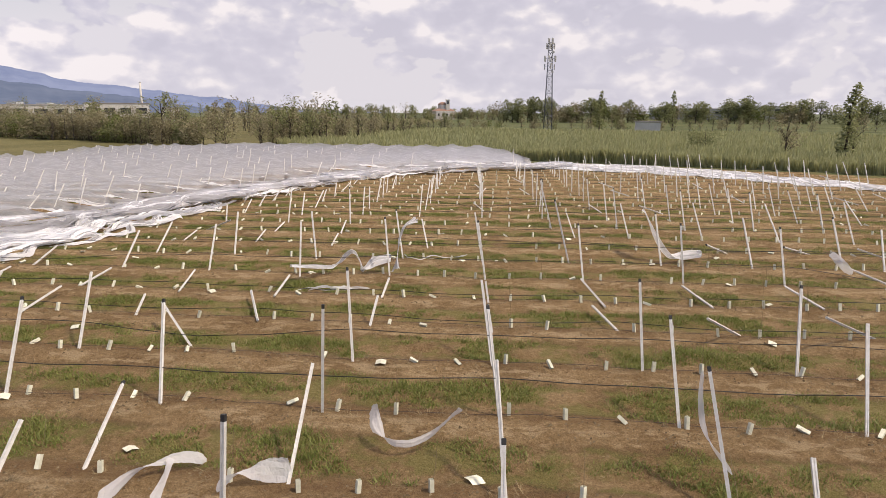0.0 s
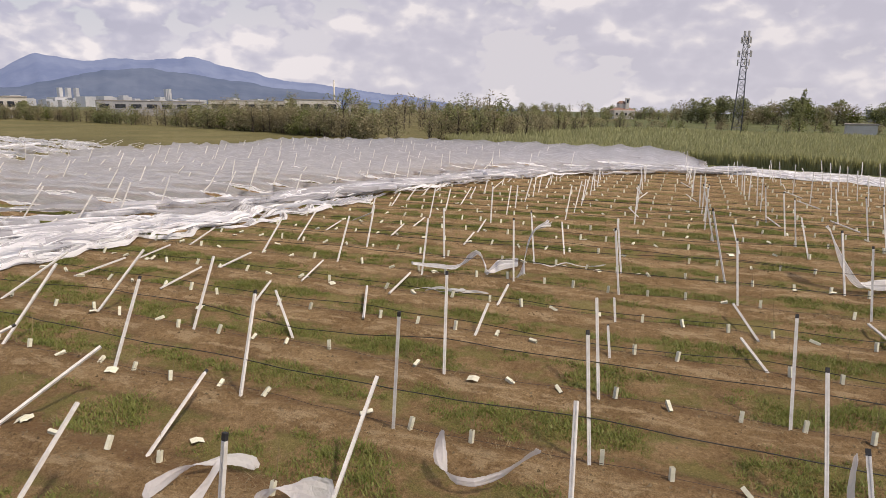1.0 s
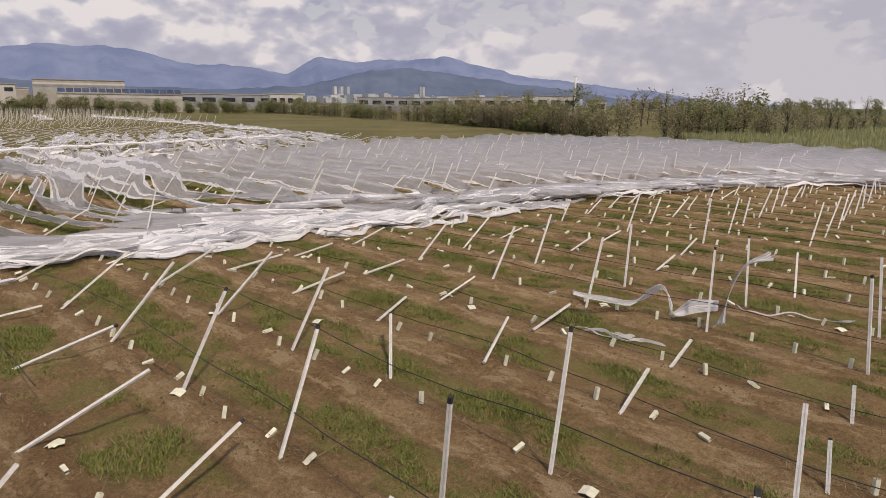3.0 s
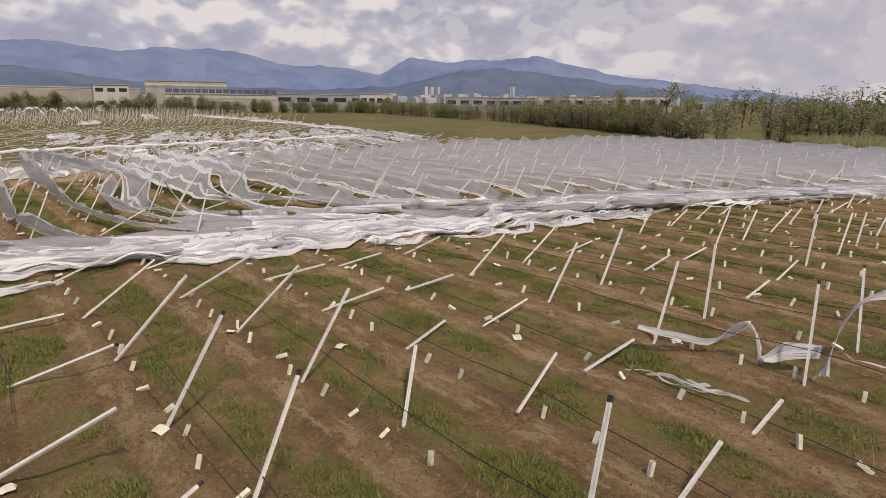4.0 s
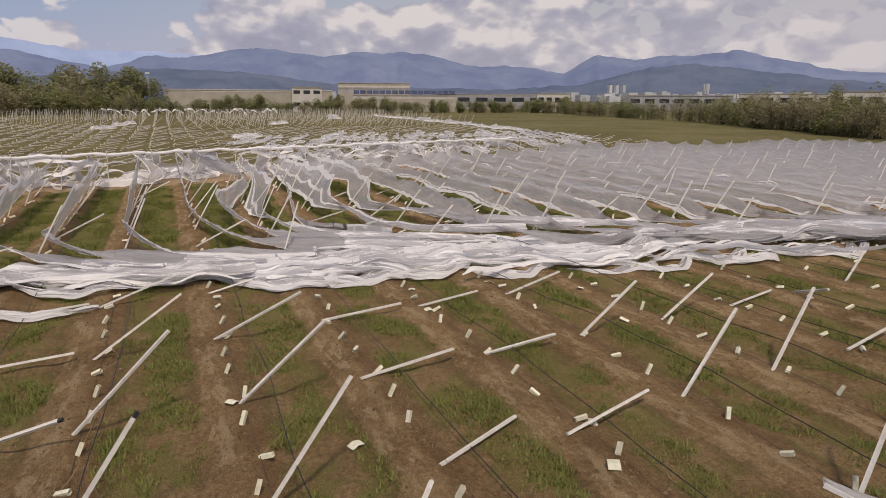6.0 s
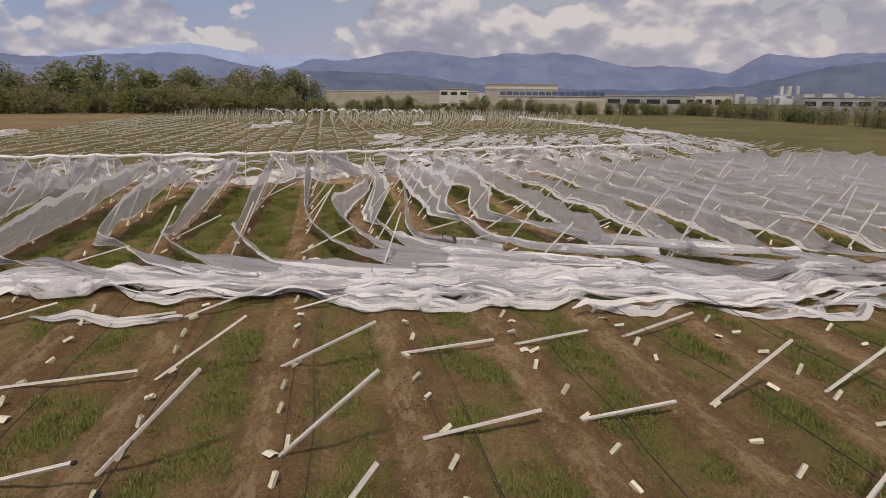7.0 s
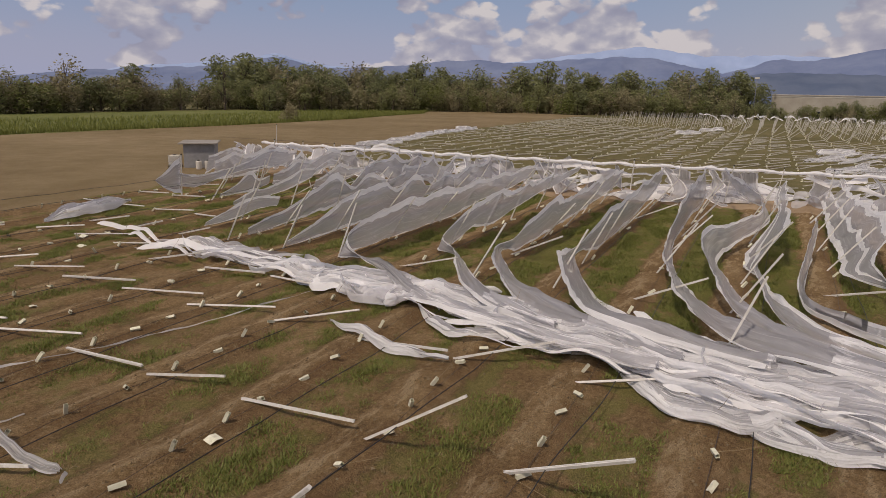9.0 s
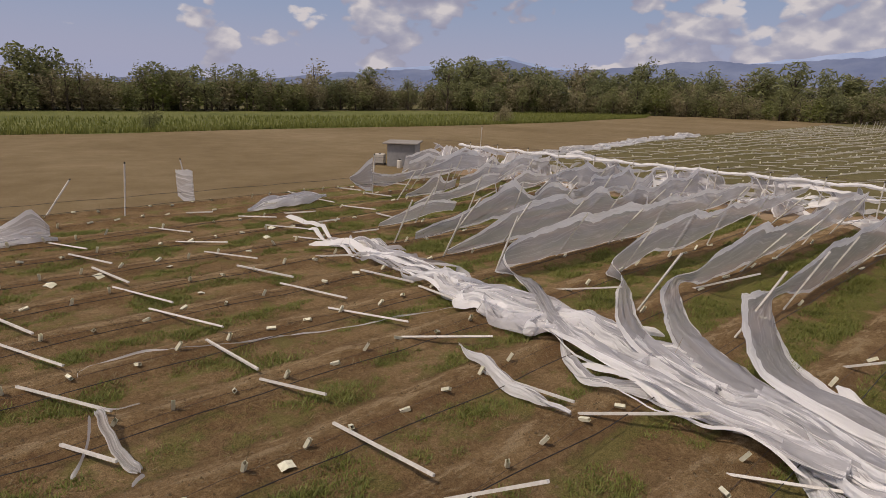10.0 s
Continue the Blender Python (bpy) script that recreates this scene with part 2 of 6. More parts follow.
M_WALLG = rough_paint("grey_wall", (0.28, 0.28, 0.29), (0.42, 0.42, 0.43), 0.25, 0.8, relief=0.01, vary=0.3)
M_ROOF = rough_paint("flat_roof", (0.264, 0.238, 0.211), (0.405, 0.370, 0.326), 0.3, 0.85, vary=0.3)
M_TILE = rough_paint("clay_roof", (0.28, 0.16, 0.11), (0.40, 0.25, 0.18), 0.6, 0.85, vary=0.3)
M_PANEL = rough_paint("solar_panel", (0.03, 0.04, 0.08), (0.06, 0.08, 0.14), 0.5, 0.25, vary=0.3)
M_GLASS = rough_paint("dark_window", (0.02, 0.022, 0.026), (0.05, 0.055, 0.06), 0.5, 0.2)


def net_stuff(name, alpha, tint, gloss=0.45, pale=(0.88, 0.88, 0.88), folds=1.0, glow=0.3):
    """Thin white net or film: part of the light goes straight through."""
    def build(n, s, co, out):
        uvm = n.add("ShaderNodeTexCoord").outputs["UV"]
        soft = n.noise(co, 0.9, 4, 0.55)
        pleat = n.noise(n.vmath("MULTIPLY", uvm, (0.55, 13.0, 1.0)), 1.0, 5, 0.6, 0.8)      # folds that run along the cloth
        fine = n.noise(n.vmath("MULTIPLY", co, (1.2, 4.0, 4.0)), 2.6, 5, 0.65, 0.6)
        thick = n.math("MAXIMUM", n.step(pleat, 0.50, 0.58 + 0.05 / folds), n.step(n.noise(n.vmath("MULTIPLY", uvm, (0.35, 34.0, 1.0)), 1.0, 3, 0.5, 0.5), 0.58, 0.64))                                                   # doubled where it is folded
        col = n.mix(n.math("ADD", n.math("MULTIPLY", thick, 0.7), n.math("MULTIPLY", soft, 0.3)), tint, pale)
        n.link(col, s["Base Color"])
        s["Roughness"].default_value = gloss
        a = n.math("ADD", alpha - 0.12 * folds, n.math("ADD", n.math("MULTIPLY", thick, 0.24 * folds), n.math("MULTIPLY", n.math("SUBTRACT", soft, 0.5), 0.12)), clamp=True)
        tr, mx, tl, m2 = n.add("ShaderNodeBsdfTransparent"), n.add("ShaderNodeMixShader"), n.add("ShaderNodeBsdfTranslucent"), n.add("ShaderNodeMixShader")
        n.link(col, tl.inputs[0])
        m2.inputs[0].default_value = glow
        n.link(out.inputs[0].links[0].from_socket, m2.inputs[1])
        n.link(tl.outputs[0], m2.inputs[2])
        n.link(a, mx.inputs[0])
        n.link(tr.outputs[0], mx.inputs[1])
        n.link(m2.outputs[0], mx.inputs[2])
        n.link(mx.outputs[0], out.inputs[0])
        bump(n, s, n.math("ADD", n.math("MULTIPLY", pleat, folds), n.math("MULTIPLY", fine, 0.35)), 0.11)
    return material(name, build)


M_NET = net_stuff("hail_net", 0.72, (0.533, 0.525, 0.550), 0.42, (0.679, 0.671, 0.697), 0.40, 0.42)
M_HEM = net_stuff("net_hem", 1.05, (0.96, 0.955, 0.96), 0.4, (0.98, 0.98, 0.98), 1.0, 0.35)
M_HEAP = net_stuff("bunched_net", 0.76, (0.64, 0.63, 0.66), 0.28, (0.98, 0.975, 0.98), 1.5, 0.25)
M_SCRAP = net_stuff("net_scrap", 0.80, (0.80, 0.79, 0.80), 0.35, (0.96, 0.95, 0.96), 1.0, 0.35)


# ---- mesh helpers ----
def part(name, bm, mat, parent=None, label=""):
    """Link a bmesh as one mesh object under parent."""
    me = bpy.data.meshes.new(name)
    bm.to_mesh(me)
    bm.free()
    for m in (mat if isinstance(mat, (list, tuple)) else (mat,)):
        me.materials.append(m)
    ob = new(name, me)
    if parent is not None:
        ob.parent = parent
    if label:
        ob["label"] = label
    return ob


def raw_mesh(name, verts, faces, mat, smooth=False, mats=None):
    me = bpy.data.meshes.new(name)
    me.from_pydata([tuple(v) for v in verts], [], faces)
    for m in (mat if isinstance(mat, (list, tuple)) else (mat,)):
        me.materials.append(m)
    if mats is not None:
        me.polygons.foreach_set("material_index", np.asarray(mats, dtype=np.int32))
    if smooth:
        me.polygons.foreach_set("use_smooth", np.ones(len(me.polygons), dtype=bool))
    me.update()
    return me


def box(bm, lo, hi, bevel=0.0):
    r = bmesh.ops.create_cube(bm, size=1.0)
    c = [(a + b) / 2 for a, b in zip(lo, hi)]
    for v in r["verts"]:
        v.co = Vector([c[i] + v.co[i] * (hi[i] - lo[i]) for i in range(3)])
    if bevel:
        es = list({e for v in r["verts"] for e in v.link_edges})
        bmesh.ops.bevel(bm, geom=es, offset=bevel, segments=1, affect="EDGES")


def tube_mesh(path, radii, sides=6):
    """Vertices and faces of a tube along a list of points."""
    verts, faces = [], []
    up = Vector((0, 0, 1))
    for i, p in enumerate(path):
        a, b = path[max(i - 1, 0)], path[min(i + 1, len(path) - 1)]
        d = (Vector(b) - Vector(a)).normalized()
        s = d.cross(up if abs(d.z) < 0.9 else Vector((1, 0, 0))).normalized()
        t = s.cross(d)
        r = radii[i] if isinstance(radii, (list, tuple)) else radii
        for k in range(sides):
            w = 2 * math.pi * k / sides
            verts.append(Vector(p) + r * (math.cos(w) * s + math.sin(w) * t))
    for i in range(len(path) - 1):
        for k in range(sides):
            j = (k + 1) % sides
            faces.append((i * sides + k, i * sides + j, (i + 1) * sides + j, (i + 1) * sides + k))
    faces.append(tuple(range(sides))[::-1])
    n = (len(path) - 1) * sides
    faces.append(tuple(range(n, n + sides)))
    return verts, faces


def tube(name, path, radius, mat, parent=None, sides=6, label=""):
    v, f = tube_mesh(path, radius, sides)
    ob = new(name, raw_mesh(name, v, f, mat, True))
    if parent is not None:
        ob.parent = parent
    if label:
        ob["label"] = label
    return ob


def smooth(a, b, v):
    t = np.clip((np.asarray(v, dtype=float) - a) / (b - a), 0, 1)
    return t * t * (3 - 2 * t)


# ---- ground ----
HEAD_Y = (-30, -10, 8, 28, 50, 58, 70, 85, 101)                     # the row ends: line of the head posts
HEAD_X = (-53.5, -54.5, -56.2, -59.5, -64, -66, -60, -56, -39)


def plain(x, y):
    """The lie of the land: a level plain with slight swells far out."""
    x, y = np.asarray(x, dtype=float), np.asarray(y, dtype=float)
    return 0.12 * smooth(60, 160, np.hypot(x, y)) * np.sin(x * 0.031 + 1.0) * np.sin(y * 0.027)


def ridge(x, y):
    """Height of the ground: the plain, with ridges along the planted rows."""
    x, y = np.asarray(x, dtype=float), np.asarray(y, dtype=float)
    d = (y - ROW0 + PITCH / 2) % PITCH - PITCH / 2
    d = d + 0.10 * np.sin(x * 0.9 + y * 0.37) + 0.07 * np.sin(x * 2.3 - y)
    rows = 0.13 * np.exp(-((d + 0.12) / 0.50) ** 2) - 0.05 * np.exp(-((d - 0.95) / 0.25) ** 2) - 0.03 * np.exp(-((d + 0.95) / 0.22) ** 2)
    rough = 0.022 * np.sin(x * 3.1 + 1.7 * np.sin(y * 2.1)) * np.sin(y * 4.3 + 1.3 * np.sin(x * 1.7)) + 0.02 * np.sin(x * 0.7 + y * 1.9)
    inside = smooth(-20.5, -17.0, y) * (1 - smooth(78, 82, y)) * smooth(-120, -70, x)
    return (rows + rough) * inside + plain(x, y)


def south_edge(x):
    """The line between the orchard and the bare field."""
    return np.interp(x, (-270, -240, -180, -107, -57, -43, -30, 0), (-48, -46, -42, -34, -23.3, -19, -16.9, -17.3))


def maize_front(x):
    return np.interp(x, (-45, -34, -18, 7, 20, 34, 39, 69, 90), (119, 104, 97.5, 89.5, 85, 78.5, 74.5, 67, 58))


def crop_front(x):
    """The line between the bare field and the green crop."""
    return np.interp(x, (-300, -270, -224, -125, -30, 20), (-132, -118, -98, -77, -75.5, -76)) + 0.8 * np.sin(x * 0.11)


def ground():
    def line(*runs):
        out = []
        for a, b, s in runs:
            out += list(np.arange(a, b, s))
        return np.array(out)
    xs = line((-4600, -1000, 300), (-1000, -320, 40), (-320, -66, 2.5), (-66, 40, 0.6), (40, 70, 2), (70, 320, 20), (320, 1000, 60), (1000, 4700, 300))
    ys = line((-4600, -1000, 300), (-1000, -320, 40), (-320, -130, 10), (-130, -20, 2), (-20, 80, 0.25), (80, 110, 1.5), (110, 300, 6), (300, 1000, 50), (1000, 4700, 300))
    X, Y = np.meshgrid(xs, ys)
    Z = ridge(X, Y)
    fine = (X > -66) & (X < 40) & (Y > -20) & (Y < 80)
    Z = Z + np.where(fine, np.random.RandomState(3).uniform(-0.018, 0.018, X.shape), 0)
    nx, ny = len(xs), len(ys)
    v = np.stack([X, Y, Z], -1).reshape(-1, 3)
    i = (np.arange(ny - 1)[:, None] * nx + np.arange(nx - 1)[None, :]).ravel()
    f = np.stack([i, i + 1, i + nx + 1, i + nx], -1)
    me = bpy.data.meshes.new("ground")
    me.vertices.add(len(v))
    me.vertices.foreach_set("co", v.ravel())
    me.loops.add(f.size)
    me.loops.foreach_set("vertex_index", f.ravel().astype(np.int32))
    me.polygons.add(len(f))
    me.polygons.foreach_set("loop_start", np.arange(0, f.size, 4, dtype=np.int32))
    cx, cy = v[f].mean(1)[:, 0], v[f].mean(1)[:, 1]
    idx = np.full(len(f), 6)                                        # far plain
    near = (np.abs(cx) < 700) & (np.abs(cy) < 700)
    idx[near] = 2                                                   # meadow
    idx[near & (cx > -44 - 0.02 * cy) & (cy > maize_front(cx))] = 4    # maize field
    south = south_edge(cx) + 0.25 * np.sin(cx * 0.9)
    idx[near & (cy < south) & (cx < 200)] = 1                       # bare soil
    idx[near & (cy < crop_front(cx)) & (cx > -300)] = 3                # green crop
    idx[near & (cy < -150)] = 2
    orch = (cx > -62) & (cx < 75) & (cy >= south) & (cy < np.minimum(88, maize_front(cx) - 1.5)) & (cy < 50 + 1.0 * (cx + 82))
    orch2 = (cx <= -62) & (cx > -246) & (cy >= south) & (cy < 86)
    idx[orch2] = 7
    idx[orch] = 0
    head = np.interp(cy, HEAD_Y, HEAD_X)
    idx[(cx < head + 1.5) & (cx > head - 4.0) & (cy > -26) & (cy < 46)] = 5     # track behind the head line
    me.polygons.foreach_set("material_index", idx.astype(np.int32))
    me.update()
    me.validate()
    for m in (M_SOIL, M_BARE, M_MEADOW, M_CROP, M_REEDFLOOR, M_TRACK, M_FAR, M_FALLOW):
        me.materials.append(m)
    me.polygons.foreach_set("use_smooth", np.ones(len(f), dtype=bool))
    tagged(new("ground", me), "bare brown orchard soil with grassy strips and fields around", "ground", kind="structure")


ground()

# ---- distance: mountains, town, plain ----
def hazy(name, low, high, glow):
    """Far slopes; the haze of kilometres of air is put into their colour and emission."""
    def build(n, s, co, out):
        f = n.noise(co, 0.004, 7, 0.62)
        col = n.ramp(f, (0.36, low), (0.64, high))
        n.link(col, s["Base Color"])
        # the slopes are no lamps: this emission paints the pale veil of air
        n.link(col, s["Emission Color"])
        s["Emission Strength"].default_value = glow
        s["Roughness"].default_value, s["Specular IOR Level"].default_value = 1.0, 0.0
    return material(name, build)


# blue aerial haze painted into the slope colours, palest on the peak
M_RANGE = hazy("far_mountain_haze", (0.092, 0.116, 0.190), (0.122, 0.148, 0.222), 0.62)
M_HILL = hazy("near_mountain_haze", (0.064, 0.084, 0.130), (0.092, 0.112, 0.158), 0.5)
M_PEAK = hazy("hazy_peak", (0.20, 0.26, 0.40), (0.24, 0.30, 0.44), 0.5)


def mountains(name, profile, r0, r1, mat, label, seed):
    """A range as a ring of slopes; the profile runs over (turn, height) in degrees."""
    az = np.arange(profile[0][0], profile[-1][0], 0.2)
    el = np.interp(az, [p[0] for p in profile], [p[1] for p in profile])
    ker = np.hanning(9) / np.hanning(9).sum()
    el = np.convolve(np.pad(el, 4, mode="edge"), ker, mode="valid")
    el = el + np.array([0.16 * noise.fractal(Vector((a * 0.5, seed, 0)), 0.8, 2.1, 6) for a in az]) * np.clip(el, 0, 1)
    rings = 16
    v, f = [], []
    for j in range(rings + 1):
        t = j / rings
        for a, e in zip(az, el):
            r = r0 + (r1 - r0) * t
            top = 7 + r1 * math.tan(radians(max(e, -1.2)))
            wob = 0.10 * noise.fractal(Vector((a * 0.45, t * 3, seed)), 0.9, 2.0, 6) * math.sin(math.pi * t)
            z = -60 + (top + 60) * (t ** 0.75 + wob)
            v.append((-math.sin(radians(a)) * r, math.cos(radians(a)) * r, min(z, top)))
    n = len(az)
    for j in range(rings):
        for i in range(n - 1):
            f.append((j * n + i, j * n + i + 1, (j + 1) * n + i + 1, (j + 1) * n + i))
    tagged(new(name, raw_mesh(name, v, f, mat, True)), label, "mountain", kind="structure")


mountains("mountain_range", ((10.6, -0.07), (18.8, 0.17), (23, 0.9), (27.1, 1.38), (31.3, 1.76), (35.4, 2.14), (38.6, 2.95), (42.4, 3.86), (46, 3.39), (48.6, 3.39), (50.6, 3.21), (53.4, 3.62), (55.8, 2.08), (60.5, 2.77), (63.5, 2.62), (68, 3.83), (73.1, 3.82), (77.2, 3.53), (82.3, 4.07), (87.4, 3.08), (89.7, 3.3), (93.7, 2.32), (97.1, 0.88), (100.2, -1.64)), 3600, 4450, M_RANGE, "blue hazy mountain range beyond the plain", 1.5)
mountains("western_hills", ((86, -1.45), (90.3, 1.39), (94.5, 2.26), (99.2, 3.33), (101.9, 3.45), (106.7, 3.07), (111.1, 2.81), (114.7, 2.98), (120.8, 2.34), (126.7, 2.12), (128.3, 2.26), (131.4, 2.84), (134.6, 2.29), (138.8, 1.78), (142.9, 1.58), (151.2, 0.59), (155.5, 0.35), (159.5, 0.95), (162.8, 0.29), (170.9, -0.24), (179, -2.26)), 3300, 4100, M_RANGE, "haze-blue hills beyond the wood", 4.5)
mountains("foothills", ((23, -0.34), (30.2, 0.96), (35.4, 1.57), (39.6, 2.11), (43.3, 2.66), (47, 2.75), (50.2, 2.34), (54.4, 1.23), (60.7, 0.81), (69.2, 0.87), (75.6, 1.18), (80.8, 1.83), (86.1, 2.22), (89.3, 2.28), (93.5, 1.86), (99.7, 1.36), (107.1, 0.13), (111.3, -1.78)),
          2500, 3200, M_HILL, "dark haze-blue wooded foothills with scattered houses", 6.5)
mountains("hazy_mountain", ((66, -1.15), (71.3, 1.04), (86.1, 3.3), (90.3, 3.55), (95.6, 3.48), (100.3, 4.24), (105, 3.66), (113.4, 2.53), (121.9, 1.92), (128.3, 2.36), (131.4, 3.1), (135.7, 2.38), (145.1, 1.36), (155.5, -2.21)), 4500, 4700, M_PEAK, "pale far peak with haze in its colour", 9.1)


def place(az, dist, z=None):
    """A spot at a compass turn and distance from the middle of the field."""
    x, y = -3.0 - math.sin(radians(az)) * dist, 12.0 + math.cos(radians(az)) * dist
    return x, y, float(ridge(x, y)) if z is None else z


def building(az, dist, wide, deep, high, wall, roof, label, turn=None, bays=0, doors=0, panels=False, parapet=0.5, storeys=1, bands=()):
    """An industrial or town building: walls, roof slab, window bays, doors, roof panels."""
    x, y, z = place(az, dist)
    top = new("industrial_building")
    top.matrix_world = pose(x, y, z, 0, 0, az if turn is None else turn)
    bm = bmesh.new()
    box(bm, (-wide / 2, 0, -1), (wide / 2, deep, high))
    part("wall", bm, wall, top)
    bm = bmesh.new()
    box(bm, (-wide / 2 - 0.25, -0.25, high), (wide / 2 + 0.25, deep + 0.25, high + parapet), 0.06)
    part("roof", bm, roof, top)
    for h0, h1, mat in bands:
        bm = bmesh.new()
        box(bm, (-wide / 2 - 0.06, -0.08, h0), (wide / 2 + 0.06, deep * 0.6, h1))
        part("cladding", bm, mat, top, "pale cladding band" if mat is M_WALLW else "grey cladding band")
    for s in range(storeys):
        for k in range(bays):
            cx = -wide / 2 + wide * (k + 0.5) / bays
            bm = bmesh.new()
            w, h0, h1 = wide / bays * 0.33, high * (s + 0.52) / storeys, high * (s + 0.8) / storeys
            box(bm, (cx - w, -0.12, h0), (cx + w, 0.12, h1), 0.03)
            part("window", bm, M_GLASS, top)
    for k in range(doors):
        cx = -wide / 2 + wide * (k + 0.7) / doors
        bm = bmesh.new()
        box(bm, (cx - 1.1, -0.15, 0), (cx + 1.1, 0.1, 3.4), 0.04)
        part("door", bm, M_GLASS, top)
    if panels:
        for k in range(16):
            cx = -wide / 2 + wide * (k + 0.5) / 16
            bm = bmesh.new()
            box(bm, (cx - wide / 36, -0.5, 0), (cx + wide / 36, 0.5, 0.08), 0.02)
            p = part("solar_panel", bm, M_PANEL, top, "dark blue glass panel on the roof")
            p.matrix_local = pose(0, 3, high + parapet + 1.2, 35, 0, 0) @ Matrix.Diagonal((1, 3.2, 1, 1))
    return tagged(top, label, "building", "buildings on the plain")


building(82.3, 331, 78, 30, 9.8, M_WALLP, M_ROOF, "long low cream factory hall with flat roof", 84, 0, 3, bands=((9.2, 10.4, M_WALLW),))
building(77.7, 319, 14, 20, 11.2, M_WALLW, M_ROOF, "white two-storey office block beside the factory", 80, 3, 1, storeys=2)
building(72.1, 422, 46, 24, 15.7, M_WALLP, M_ROOF, "cream hall with banded grey upper wall", 74, 0, 0, bands=((10.0, 11.0, M_WALLG), (12.0, 13.0, M_WALLG), (13.3, 14.2, M_WALLW)))
building(69.3, 332, 52, 26, 7.8, M_WALLP, M_ROOF, "cream hall with solar panels on its roof", 72, 0, 2, True, bands=((6.2, 7.4, M_WALLW),))
building(61.9, 422, 70, 30, 9.2, M_WALLG, M_ROOF, "long grey warehouse behind bushes", 66, 6, 2)
building(56.4, 347, 17, 14, 9.1, M_WALLW, M_ROOF, "white house with dark windows and flat roof", 60, 4, 1)
building(46.2, 423, 60, 26, 8.7, M_WALLG, M_ROOF, "low grey sheds beyond the hedge", 50, 7, 2)
building(38.4, 423, 50, 25, 9.8, M_WALLW, M_ROOF, "low white workshop buildings beyond the hedge", 42, 5, 2)
building(33.2, 363, 30, 20, 10.3, M_WALLW, M_ROOF, "white hall between the trees", 36, 4, 1)
building(29.1, 333, 10, 10, 8, M_WALLW, M_ROOF, "small white outbuilding beside trees", 31, 2, 1)
building(103.3, 420, 60, 20, 14.5, M_WALLG, M_ROOF, "grey industrial block behind the wood", 100, 8, 0)
building(97.5, 335, 26, 10, 3.6, M_WALLG, M_ROOF, "grey shed at the edge of the wood", 96, 3, 1)
building(-12.9, 244, 9, 6, 3.2, M_WALLW, M_ROOF, "small white utility hut behind the maize field", -8, 0, 0)
building(-16, 690, 90, 30, 10.7, M_WALLG, M_ROOF, "long pale warehouse far over the plain", -12, 6, 0)
building(-21.6, 840, 80, 30, 14.1, M_WALLW, M_ROOF, "pale warehouse far over the plain", -18, 6, 0)
for k, (az, d, h) in enumerate(((166.5, 340, 6.5), (170.0, 330, 7), (150.7, 420, 7.5), (147.6, 430, 7), (154.0, 440, 7), (163.9, 360, 5.5))):
    building(az, d, 14, 10, h, M_WALLP, M_TILE, "old house with clay roof behind the trees", az + 10, 4, 1, parapet=1.2)


def town():
    """Tower blocks and houses of the far town at the foot of the hills: too many to count."""
    r = random.Random(5)
    bm = bmesh.new()
    for k in range(170):
        az, d = r.uniform(30, 88), r.uniform(1500, 2300)
        if k < 55:
            az = r.gauss(47, 4)
        x, y, z = place(az, d)
        w, h = r.uniform(10, 30), r.uniform(8, 26)
        if k < 3:
            az, d, w, h = 52.1 - k * 0.55, 2000, 10, 48
            x, y, z = place(az, d)
        elif k < 6:
            az, d, w, h = 45.0 - k * 0.12, 1900, 8, 49
            x, y, z = place(az, d)
        box(bm, (x - w / 2, y - w / 2, z - 5), (x + w / 2, y + w / 2, z + h))
    tagged(part("town_buildings", bm, M_FARTOWN), "pale tower blocks and houses of a far town", "town", kind="stuff")


M_FARTOWN = rough_paint("far_town_wall", (0.42, 0.44, 0.48), (0.62, 0.62, 0.63), 0.02, 0.9)
town()


# ---- trees ----
def crown_mesh(name, blobs, leaves, size, mat, seed):
    """A crown of many small leaf clumps scattered through several lobes, with gaps."""
    r = random.Random(seed)
    v, f = [], []
    for (cx, cy, cz, rx, ry, rz), cnt in zip(blobs, leaves):
        for _ in range(cnt):
            d = Vector((r.gauss(0, 1), r.gauss(0, 1), r.gauss(0, 1))).normalized()
            q = r.uniform(0.35, 1.0) ** 0.5 * (1 + 0.22 * noise.noise(d * 2.3 + Vector((seed, cx, cz))))
            p = Vector((cx + d.x * rx * q, cy + d.y * ry * q, cz + d.z * rz * q))
            s = size * r.uniform(0.6, 1.3)
            a = Vector((r.uniform(-1, 1), r.uniform(-1, 1), r.uniform(-0.6, 0.6))).normalized()
            b = a.cross(Vector((r.uniform(-1, 1), r.uniform(-1, 1), r.uniform(-1, 1)))).normalized()
            k = len(v)
            v += [p - a * s, p - b * s * 0.5, p + a * s, p + b * s * 0.55]
            f.append((k, k + 1, k + 2, k + 3))
    return raw_mesh(name, v, f, mat)


